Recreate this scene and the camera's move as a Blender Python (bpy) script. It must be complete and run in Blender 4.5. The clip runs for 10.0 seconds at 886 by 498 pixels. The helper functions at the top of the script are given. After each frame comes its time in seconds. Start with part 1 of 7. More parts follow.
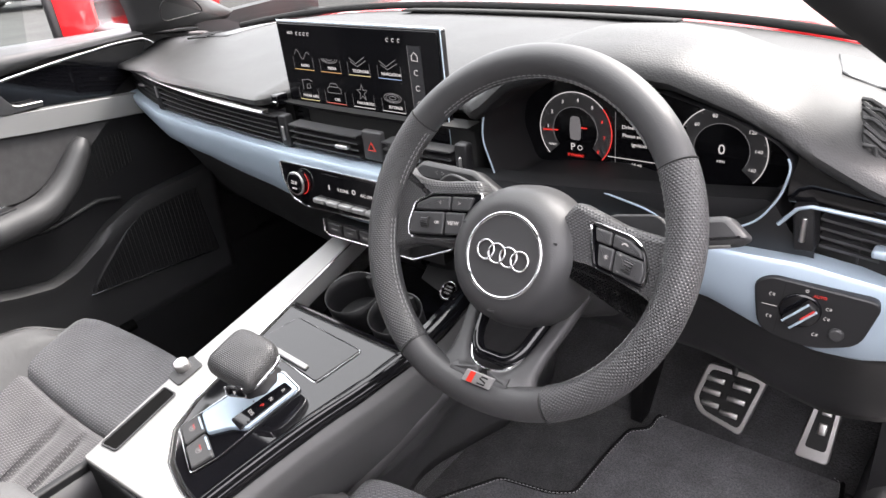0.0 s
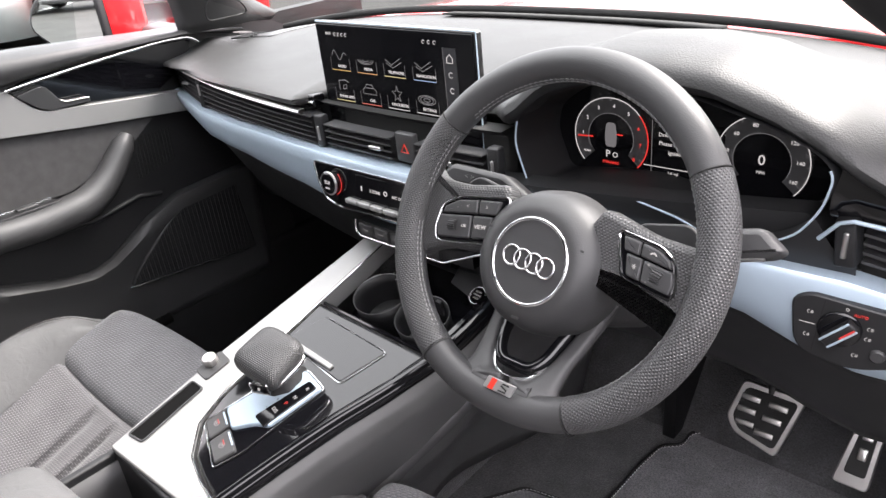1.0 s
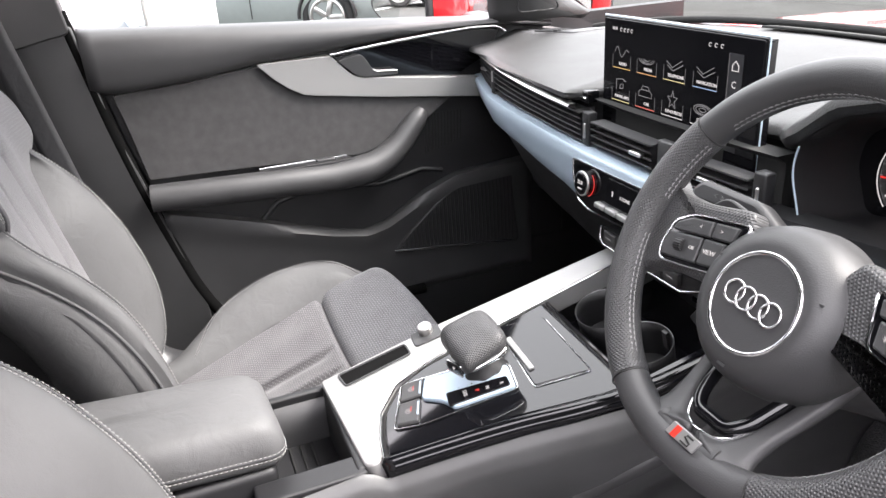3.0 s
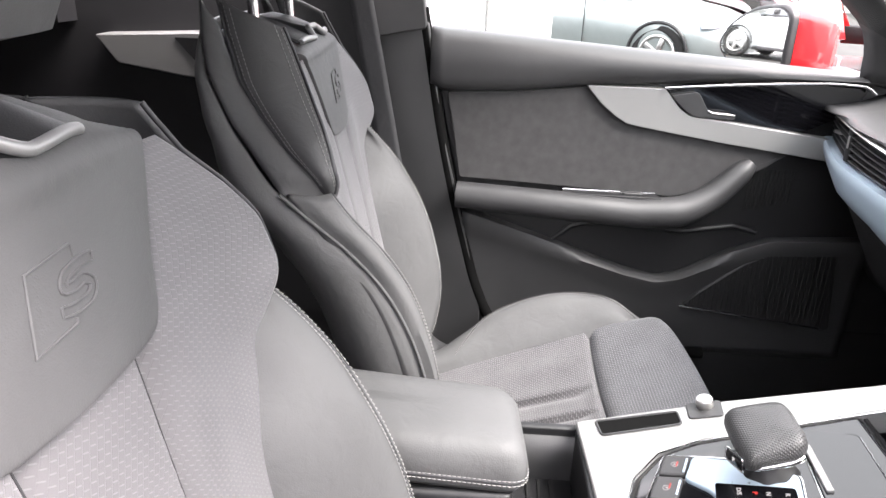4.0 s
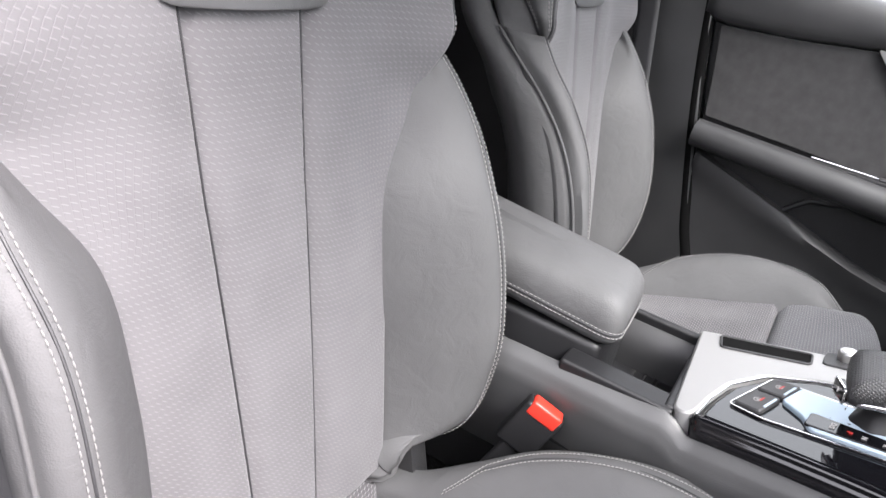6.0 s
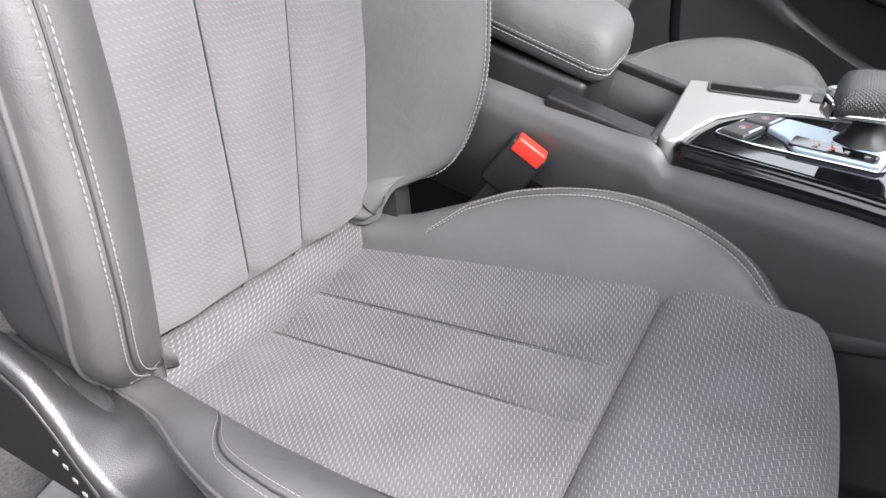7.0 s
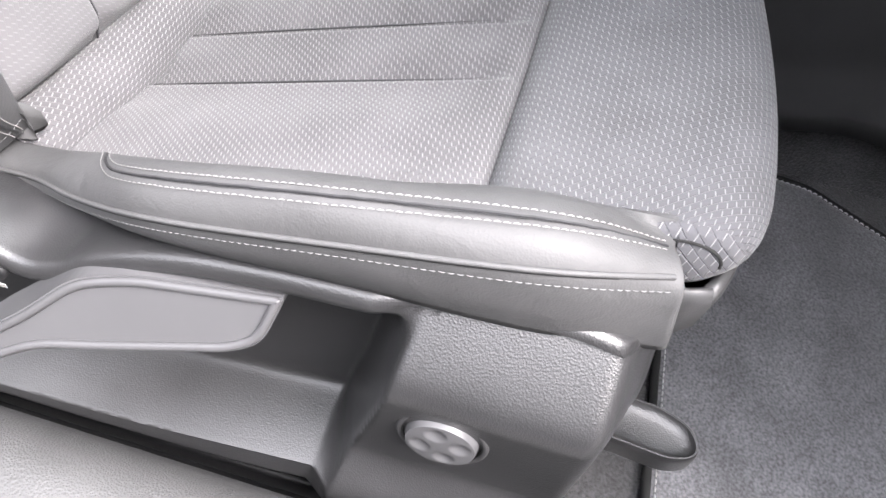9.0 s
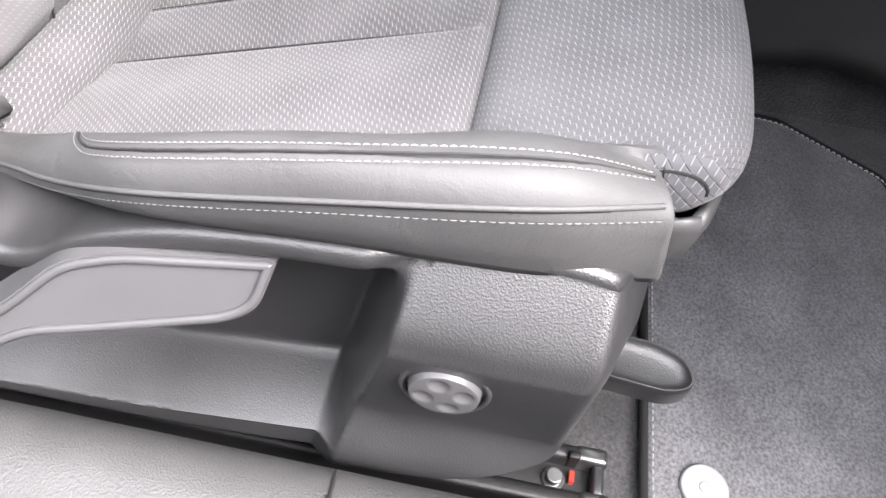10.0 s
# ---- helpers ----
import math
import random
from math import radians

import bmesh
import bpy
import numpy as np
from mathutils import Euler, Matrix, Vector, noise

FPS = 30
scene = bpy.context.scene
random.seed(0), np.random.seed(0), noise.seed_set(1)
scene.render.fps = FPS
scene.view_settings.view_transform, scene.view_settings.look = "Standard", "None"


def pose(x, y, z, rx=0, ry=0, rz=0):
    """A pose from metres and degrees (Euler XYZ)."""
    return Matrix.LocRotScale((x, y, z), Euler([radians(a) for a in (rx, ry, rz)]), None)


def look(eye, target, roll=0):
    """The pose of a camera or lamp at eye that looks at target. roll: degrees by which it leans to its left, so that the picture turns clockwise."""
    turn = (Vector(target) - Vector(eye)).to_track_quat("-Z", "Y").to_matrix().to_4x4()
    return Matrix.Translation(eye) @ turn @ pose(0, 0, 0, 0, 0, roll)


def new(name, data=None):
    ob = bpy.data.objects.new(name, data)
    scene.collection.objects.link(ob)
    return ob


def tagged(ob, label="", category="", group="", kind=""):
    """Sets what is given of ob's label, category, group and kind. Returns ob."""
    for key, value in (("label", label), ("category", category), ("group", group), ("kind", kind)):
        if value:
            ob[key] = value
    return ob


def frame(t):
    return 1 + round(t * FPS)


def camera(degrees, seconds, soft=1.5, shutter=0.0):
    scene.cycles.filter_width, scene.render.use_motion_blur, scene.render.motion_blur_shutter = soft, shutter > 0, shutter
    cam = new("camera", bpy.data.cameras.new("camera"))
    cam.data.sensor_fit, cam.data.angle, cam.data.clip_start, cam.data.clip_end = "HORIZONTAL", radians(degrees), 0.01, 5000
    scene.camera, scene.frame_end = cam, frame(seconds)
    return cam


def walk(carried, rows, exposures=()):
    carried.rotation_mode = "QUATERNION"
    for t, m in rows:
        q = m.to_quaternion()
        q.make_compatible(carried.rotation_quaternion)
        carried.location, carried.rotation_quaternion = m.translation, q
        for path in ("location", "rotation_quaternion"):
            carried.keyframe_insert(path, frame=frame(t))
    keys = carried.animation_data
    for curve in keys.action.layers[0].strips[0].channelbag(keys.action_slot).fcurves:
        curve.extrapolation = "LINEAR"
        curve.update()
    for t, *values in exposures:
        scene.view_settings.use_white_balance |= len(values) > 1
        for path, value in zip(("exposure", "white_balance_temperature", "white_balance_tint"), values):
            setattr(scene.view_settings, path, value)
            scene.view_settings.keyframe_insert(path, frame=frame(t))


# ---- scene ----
cam = camera(63.0, 10.0)
PATH = [
    (0, (0.742, -0.494, 1.234), (-0.432, 0.828, 0.3), -6.7),
    (0.5, (0.744, -0.49, 1.231), (-0.466, 0.808, 0.309), -6.6),
    (1, (0.748, -0.48, 1.227), (-0.514, 0.777, 0.317), -6.4),
    (1.5, (0.748, -0.467, 1.219), (-0.594, 0.715, 0.323), -6.4),
    (2, (0.75, -0.45, 1.212), (-0.7, 0.611, 0.333), -6.1),
    (2.2, (0.75, -0.44, 1.208), (-0.748, 0.558, 0.338), -5.8),
    (3.3, (0.768, -0.394, 1.182), (-1.017, 0.043, 0.395), -2.5),
    (3.5, (0.748, -0.404, 1.182), (-1.071, -0.1, 0.409), -1.1),
    (4, (0.71, -0.426, 1.166), (-1.151, -0.513, 0.438), 2.1),
    (4.5, (0.72, -0.393, 1.15), (-1.097, -0.879, 0.472), 6.0),
    (5, (0.752, -0.325, 1.124), (-0.988, -1.045, 0.452), 9.8),
    (5.2, (0.763, -0.302, 1.111), (-0.953, -1.069, 0.427), 10.8),
    (6.3, (0.797, -0.236, 0.993), (-0.814, -0.96, 0.056), 14.6),
    (6.5, (0.805, -0.225, 0.968), (-0.785, -0.907, -0.036), 15.1),
    (7, (0.824, -0.201, 0.911), (-0.703, -0.763, -0.252), 15.1),
    (7.5, (0.842, -0.189, 0.868), (-0.624, -0.615, -0.425), 14.5),
    (8, (0.848, -0.179, 0.836), (-0.553, -0.507, -0.553), 12.6),
    (8.5, (0.847, -0.177, 0.815), (-0.498, -0.423, -0.644), 10.8),
    (9, (0.841, -0.17, 0.803), (-0.461, -0.353, -0.704), 9.4),
    (9.5, (0.846, -0.17, 0.797), (-0.421, -0.31, -0.744), 8.0),
    (10, (0.85, -0.175, 0.795), (-0.404, -0.276, -0.759), 7.3),
]
walk(cam, [(t, look(eye, target, roll)) for t, eye, target, roll in PATH], [(0.0, 2.7, 6800, 18), (2.2, 2.7, 6800, 18), (3.5, 2.95, 6750, 18), (4.5, 2.92, 6750, 18), (6.5, 2.4, 6500, 17), (8.5, 2.8, 6500, 15), (10.0, 2.8, 6600, 15)])

# ---- world and light ----
world = bpy.data.worlds.new("sky")
scene.world = world
world.use_nodes = True
wn = world.node_tree.nodes
sky = wn.new("ShaderNodeTexSky")
sky.sky_type, sky.sun_disc = "NISHITA", False
sky.sun_elevation, sky.sun_rotation = radians(51.3), radians(25.5)
sky.air_density, sky.dust_density = 1.0, 4.0
wn["Background"].inputs[1].default_value = 0.05
world.node_tree.links.new(sky.outputs[0], wn["Background"].inputs[0])
cloud, both = wn.new("ShaderNodeBackground"), wn.new("ShaderNodeAddShader")  # bright thin overcast over the clear sky
cloud.inputs[0].default_value = (0.98, 0.99, 1.0, 1)
way, up_down, grow = wn.new("ShaderNodeTexCoord"), wn.new("ShaderNodeSeparateXYZ"), wn.new("ShaderNodeMapRange")  # an overcast sky is brighter overhead
world.node_tree.links.new(way.outputs["Generated"], up_down.inputs[0])
world.node_tree.links.new(up_down.outputs[2], grow.inputs["Value"])
grow.inputs["To Min"].default_value, grow.inputs["To Max"].default_value = 0.75, 1.2
world.node_tree.links.new(grow.outputs[0], cloud.inputs[1])
world.node_tree.links.new(wn["Background"].outputs[0], both.inputs[0])
world.node_tree.links.new(cloud.outputs[0], both.inputs[1])
world.node_tree.links.new(both.outputs[0], wn["World Output"].inputs[0])
sun = new("sun", bpy.data.lights.new("sun", "SUN"))
sun.data.energy, sun.data.angle, sun.data.color = 2.5, radians(30), (1.0, 0.985, 0.98)
sun.matrix_world = look((2.0, 4.2, 5.8), (0, 0, 0))


# ---- materials ----
def material(name, color, rough=0.5, metal=0.0, bump=0.0, size=0.002, kind="noise", vary=0.15, vsize=0.08, sheen=0.0, coat=0.0, spec=0.5, uv=False):
    """A principled surface: colour varied at a large scale, relief at a small one."""
    m = bpy.data.materials.new(name)
    m.use_nodes = True
    n, l = m.node_tree.nodes, m.node_tree.links
    b = n["Principled BSDF"]
    b.inputs["Base Color"].default_value = (*color, 1)
    b.inputs["Roughness"].default_value, b.inputs["Metallic"].default_value = rough, metal
    b.inputs["Sheen Weight"].default_value, b.inputs["Coat Weight"].default_value = sheen, coat
    b.inputs["Coat Roughness"].default_value = 0.04
    b.inputs["Specular IOR Level"].default_value = spec
    tc = n.new("ShaderNodeTexCoord")
    src = tc.outputs["UV" if uv else "Object"]
    if vary:
        big = n.new("ShaderNodeTexNoise")
        big.inputs["Scale"].default_value, big.inputs["Detail"].default_value = 1 / vsize, 4
        l.new(src, big.inputs["Vector"])
        ramp = n.new("ShaderNodeMapRange")
        ramp.inputs["From Min"].default_value, ramp.inputs["From Max"].default_value = 0.3, 0.7
        ramp.inputs["To Min"].default_value, ramp.inputs["To Max"].default_value = 1 - vary, 1 + vary
        l.new(big.outputs["Fac"], ramp.inputs["Value"])
        mul = n.new("ShaderNodeVectorMath")
        mul.operation = "MULTIPLY"
        mul.inputs[0].default_value = color
        l.new(ramp.outputs[0], mul.inputs[1])
        l.new(mul.outputs[0], b.inputs["Base Color"])
        rr = n.new("ShaderNodeMapRange")
        rr.inputs["To Min"].default_value, rr.inputs["To Max"].default_value = max(0.02, rough * 0.85), min(1, rough * 1.15)
        l.new(big.outputs["Fac"], rr.inputs["Value"])
        l.new(rr.outputs[0], b.inputs["Roughness"])
    if bump:
        if kind == "noise":
            fine = n.new("ShaderNodeTexNoise")
            fine.inputs["Detail"].default_value = 3
            out = fine.outputs["Fac"]
        else:
            fine = n.new("ShaderNodeTexVoronoi")
            fine.feature = "F1" if kind == "cells" else "SMOOTH_F1"
            out = fine.outputs["Distance"]
        fine.inputs["Scale"].default_value = 1 / size
        l.new(src, fine.inputs["Vector"])
        bp = n.new("ShaderNodeBump")
        bp.inputs["Strength"].default_value, bp.inputs["Distance"].default_value = bump, size * 0.5
        l.new(out, bp.inputs["Height"])
        l.new(bp.outputs[0], b.inputs["Normal"])
    return m


def node_math(m):
    """A short way to write sums as nodes of a material."""
    n, l = m.node_tree.nodes, m.node_tree.links

    def calc(op, a, c=None, clamp=False):
        q = n.new("ShaderNodeMath")
        q.operation, q.use_clamp = op, clamp
        for i, v in enumerate((a, c)):
            if v is None:
                continue
            if isinstance(v, (int, float)):
                q.inputs[i].default_value = v
            else:
                l.new(v, q.inputs[i])
        return q.outputs[0]

    uvn, sep = n.new("ShaderNodeTexCoord"), n.new("ShaderNodeSeparateXYZ")
    l.new(uvn.outputs["UV"], sep.inputs[0])
    return calc, sep.outputs[0], sep.outputs[1]


def relief(m, height, strength, depth):
    """Adds a height to the fine relief that a material has."""
    n, l = m.node_tree.nodes, m.node_tree.links
    b = n["Principled BSDF"]
    bp = n.new("ShaderNodeBump")
    bp.inputs["Strength"].default_value, bp.inputs["Distance"].default_value = strength, depth
    l.new(height, bp.inputs["Height"])
    if b.inputs["Normal"].links:
        l.new(b.inputs["Normal"].links[0].from_socket, bp.inputs["Normal"])
    l.new(bp.outputs[0], b.inputs["Normal"])


def woven(name, color, light, pitch_u, pitch_v, line=0.13, rough=0.9, strong=1.0, vary=0.1):
    """Cloth pressed in staggered scales, each with a short slanted pale thread at its edge, in the surface's own metres."""
    m = material(name, color, rough, bump=0.3, size=0.0009, vary=vary, vsize=0.06, sheen=0.15, uv=True)
    n, l = m.node_tree.nodes, m.node_tree.links
    b = n["Principled BSDF"]
    calc, u, v = node_math(m)
    row = calc("DIVIDE", v, pitch_v)
    across = calc("DIVIDE", u, pitch_u)
    col = calc("ADD", across, calc("MULTIPLY", calc("FLOOR", row), 0.5))
    fu, fv = calc("FRACT", col), calc("FRACT", row)
    slant = calc("ADD", calc("SUBTRACT", fv, 0.5), calc("MULTIPLY", calc("SUBTRACT", fu, 0.5), -0.5))
    thin = calc("SUBTRACT", 1.0, calc("DIVIDE", calc("ABSOLUTE", slant), line), True)
    long = calc("SUBTRACT", 1.0, calc("POWER", calc("MULTIPLY", calc("ABSOLUTE", calc("SUBTRACT", fu, 0.5)), 2.9), 4.0), True)
    on = calc("MULTIPLY", calc("MULTIPLY", thin, 2.0, True), long, True)
    # each scale rises towards a fine groove that joins the threads
    ramp = calc("FRACT", calc("SUBTRACT", calc("ADD", across, calc("MULTIPLY", row, 0.5)), 0.08))
    groove = calc("SUBTRACT", 1.0, calc("DIVIDE", calc("SUBTRACT", 0.5, calc("ABSOLUTE", calc("SUBTRACT", ramp, 0.5))), 0.09), True)
    mix = n.new("ShaderNodeMix")
    mix.data_type = "RGBA"
    mix.inputs[7].default_value = (*light, 1)
    l.new(b.inputs["Base Color"].links[0].from_socket, mix.inputs[6])
    l.new(calc("MULTIPLY", on, strong), mix.inputs[0])
    l.new(mix.outputs[2], b.inputs["Base Color"])
    swell = calc("SUBTRACT", calc("MULTIPLY", ramp, 0.55), calc("MULTIPLY", groove, 0.5))
    relief(m, calc("ADD", swell, calc("MULTIPLY", on, 0.8)), 0.9 * strong, 0.0013)
    return m


def dotted(name, color, rough, pitch):
    """Leather with a regular field of small round dents."""
    m = material(name, color, rough, vary=0.1, vsize=0.03, uv=True)
    calc, u, v = node_math(m)
    far = []
    for o in (0.0, 0.5):
        fu = calc("SUBTRACT", calc("FRACT", calc("ADD", calc("DIVIDE", u, pitch), o)), 0.5)
        fv = calc("SUBTRACT", calc("FRACT", calc("ADD", calc("DIVIDE", v, pitch * 1.3), o)), 0.5)
        far.append(calc("ADD", calc("MULTIPLY", fu, fu), calc("MULTIPLY", calc("MULTIPLY", fv, 1.3), calc("MULTIPLY", fv, 1.3))))
    near = calc("MINIMUM", far[0], far[1])
    relief(m, calc("MULTIPLY", near, 9.0, True), 0.9, pitch * 0.25)
    return m


def glowing(name, color, strength):
    m = bpy.data.materials.new(name)
    m.use_nodes = True
    b = m.node_tree.nodes["Principled BSDF"]
    b.inputs["Base Color"].default_value = (0.01, 0.01, 0.01, 1)
    b.inputs["Emission Color"].default_value, b.inputs["Emission Strength"].default_value = (*color, 1), strength
    return m


def clear_glass(name, tint=(0.76, 0.8, 0.785)):
    m = bpy.data.materials.new(name)
    m.use_nodes = True
    n, l = m.node_tree.nodes, m.node_tree.links
    b = n["Principled BSDF"]
    tr, mx, fr = n.new("ShaderNodeBsdfTransparent"), n.new("ShaderNodeMixShader"), n.new("ShaderNodeFresnel")
    fr.inputs[0].default_value = 1.45
    b.inputs["Roughness"].default_value, b.inputs["Base Color"].default_value = 0.02, (0.0, 0.0, 0.0, 1)
    tr.inputs[0].default_value = (*tint, 1)
    l.new(fr.outputs[0], mx.inputs[0])
    l.new(tr.outputs[0], mx.inputs[1])
    l.new(b.outputs[0], mx.inputs[2])
    l.new(mx.outputs[0], n["Material Output"].inputs[0])
    return m


M = dict(
    leather=material("grey_leather", (0.075, 0.075, 0.076), 0.6, spec=0.4, bump=0.2, size=0.0013, kind="cells", vary=0.08),
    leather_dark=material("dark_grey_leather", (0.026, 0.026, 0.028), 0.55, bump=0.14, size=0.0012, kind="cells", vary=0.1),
    wheel_leather=material("smooth_black_leather", (0.034, 0.034, 0.035), 0.48, bump=0.18, size=0.0012, kind="cells", vary=0.1),
    grip=dotted("perforated_black_leather", (0.042, 0.042, 0.043), 0.42, 0.0035),
    cloth=woven("grey_woven_cloth", (0.076, 0.073, 0.077), (0.25, 0.245, 0.25), 0.0066, 0.0041, 0.12, vary=0.24),
    rib=woven("grey_ribbed_cloth", (0.074, 0.074, 0.08), (0.25, 0.25, 0.255), 0.008, 0.0046, 0.1, vary=0.2),
    suede=material("charcoal_suede", (0.036, 0.035, 0.036), 0.95, bump=0.4, size=0.0009, vary=0.22, vsize=0.02, sheen=0.2),
    back_suede=woven("light_grey_suede", (0.105, 0.102, 0.106), (0.2, 0.196, 0.2), 0.0056, 0.0058, 0.12, strong=0.4),
    soft=material("soft_dark_grey_plastic", (0.032, 0.032, 0.033), 0.48, bump=0.16, size=0.0013, kind="cells", vary=0.1),
    pad=material("grained_grey_dash_top", (0.029, 0.029, 0.029), 0.5, spec=0.35, bump=0.3, size=0.002, kind="cells", vary=0.06),
    plastic=material("black_grained_plastic", (0.009, 0.009, 0.01), 0.5, bump=0.15, size=0.0012, kind="cells", vary=0.15),
    skirt=material("dark_grey_seat_plastic", (0.025, 0.025, 0.026), 0.34, spec=0.9, bump=0.26, size=0.0012, kind="cells", vary=0.12),
    lever=material("smooth_grey_plastic", (0.074, 0.074, 0.077), 0.38, bump=0.06, size=0.001, vary=0.06),
    gloss=material("piano_black", (0.004, 0.004, 0.005), 0.05, vary=0.0, spec=0.55),
    screen=material("dark_display_glass", (0.005, 0.005, 0.006), 0.1, vary=0.0, spec=0.2),
    silver=material("matt_aluminium_trim", (0.4, 0.49, 0.57), 0.36, 0.35, bump=0.05, size=0.0008, vary=0.04, vsize=0.2),
    silver2=material("pale_silver_paint", (0.28, 0.278, 0.275), 0.42, 0.45, bump=0.05, size=0.0008, vary=0.03, vsize=0.2),
    chrome=material("satin_chrome", (0.75, 0.75, 0.76), 0.16, 1.0, vary=0.05),
    steel=material("brushed_steel", (0.55, 0.54, 0.53), 0.3, 1.0, bump=0.1, size=0.001, vary=0.1),
    carpet=material("dark_grey_carpet", (0.05, 0.05, 0.052), 1.0, bump=1.0, size=0.0035, vary=0.35, vsize=0.05, sheen=0.4),
    mat=material("charcoal_floor_mat", (0.13, 0.13, 0.137), 1.0, bump=1.0, size=0.0016, vary=0.26, vsize=0.06, sheen=0.5),
    mat_thread=material("white_thread", (0.5, 0.5, 0.5), 0.8, vary=0.1),
    clip_plastic=material("pale_grey_clip_plastic", (0.32, 0.32, 0.33), 0.5, vary=0.06),
    thread=material("pale_thread", (0.23, 0.225, 0.22), 0.8, vary=0.05),
    grey_thread=material("grey_thread", (0.2, 0.2, 0.2), 0.8, vary=0.05),
    seam_thread=material("dull_grey_thread", (0.13, 0.13, 0.13), 0.8, vary=0.1),
    flank=material("dark_console_plastic", (0.06, 0.06, 0.061), 0.45, bump=0.12, size=0.0012, kind="cells", vary=0.12),
    # near-black for the shade inside the card slot and for the door seal
    void=material("slot_shade_seal_black", (0.003, 0.003, 0.003), 1.0, spec=0.1, vary=0.1),
    rubber=material("black_rubber", (0.01, 0.01, 0.01), 0.9, bump=0.2, size=0.002),
    red=material("red_plastic", (0.6, 0.035, 0.02), 0.35, vary=0.05),
    white=glowing("white_symbols", (1, 1, 1), 0.1),
    grey_glow=glowing("grey_symbols", (0.5, 0.5, 0.52), 0.05),
    red_glow=glowing("red_symbols", (1.0, 0.05, 0.04), 0.14),
    red_paint=material("glossy_red_car_paint", (0.5, 0.012, 0.015), 0.25, coat=1.0, vary=0.03),
    white_paint=material("white_car_paint", (0.3, 0.31, 0.32), 0.3, coat=0.8, vary=0.03),
    asphalt=material("grey_asphalt", (0.04, 0.041, 0.039), 0.95, spec=0.15, bump=0.6, size=0.01, vary=0.25, vsize=0.6),
    line=material("white_road_paint", (0.75, 0.75, 0.73), 0.7, vary=0.1),
    glass=clear_glass("clear_glass"),
    dark_glass=material("dark_car_glass", (0.02, 0.025, 0.03), 0.05, vary=0.0, coat=1.0),
    mirror=material("mirror_glass", (0.9, 0.92, 0.92), 0.02, 1.0, vary=0.0),
    sill=material("grained_grey_sill_plastic", (0.06, 0.06, 0.06), 0.44, bump=0.6, size=0.0015, kind="cells", vary=0.1),
    steel_dark=material("dark_steel", (0.2, 0.2, 0.2), 0.3, 0.9, vary=0.1),
    pale_paint=material("pale_silver_car_paint", (0.26, 0.29, 0.285), 0.3, 0.4, coat=0.8, vary=0.03),
    maroon_paint=material("maroon_car_paint", (0.12, 0.01, 0.02), 0.25, coat=1.0, vary=0.03),
    headlamp=material("headlight_glass", (0.55, 0.62, 0.7), 0.1, 0.6, vary=0.2, vsize=0.1, coat=1.0),
    banner_cloth=material("white_banner_cloth", (0.6, 0.6, 0.6), 0.9, bump=0.2, size=0.004, vary=0.04),
    headlining=material("black_headlining", (0.03, 0.03, 0.031), 0.95, bump=0.4, size=0.002, vary=0.05),
    light_block_wall=material("rough_dark_light_block", (0.04, 0.04, 0.04), 0.85, bump=0.3, size=0.03, vary=0.15, vsize=0.8),
    brick_wall=material("pale_building_wall", (0.45, 0.45, 0.45), 0.8, bump=0.2, size=0.05, vary=0.1, vsize=0.8),
)


for key in ("mat", "carpet"):  # single fibres lighter and darker than the pile
    n, l = M[key].node_tree.nodes, M[key].node_tree.links
    place, speck, spread, both_tones = n.new("ShaderNodeTexCoord"), n.new("ShaderNodeTexNoise"), n.new("ShaderNodeMapRange"), n.new("ShaderNodeVectorMath")
    speck.inputs["Scale"].default_value, speck.inputs["Detail"].default_value = 330, 4
    spread.inputs["From Min"].default_value, spread.inputs["From Max"].default_value = 0.3, 0.7
    spread.inputs["To Min"].default_value, spread.inputs["To Max"].default_value = 0.5, 1.5
    both_tones.operation = "MULTIPLY"
    l.new(place.outputs["Object"], speck.inputs["Vector"])
    l.new(speck.outputs["Fac"], spread.inputs["Value"])
    tone = n["Principled BSDF"].inputs["Base Color"]
    l.new(tone.links[0].from_socket, both_tones.inputs[0])
    l.new(spread.outputs[0], both_tones.inputs[1])
    l.new(both_tones.outputs[0], tone)

for key in ("leather", "leather_dark"):  # soft creases in the hides
    n, l = M[key].node_tree.nodes, M[key].node_tree.links
    place, crease = n.new("ShaderNodeTexCoord"), n.new("ShaderNodeTexNoise")
    crease.inputs["Scale"].default_value, crease.inputs["Detail"].default_value, crease.inputs["Distortion"].default_value = 34, 3, 0.8
    l.new(place.outputs["Object"], crease.inputs["Vector"])
    relief(M[key], crease.outputs["Fac"], 0.35, 0.004)


# ---- building helpers ----
def thing(name, label, category, group="", kind="", at=(0, 0, 0)):
    e = new(name)
    e.location = at
    e.empty_display_size = 0.05
    return tagged(e, label, category, group, kind)


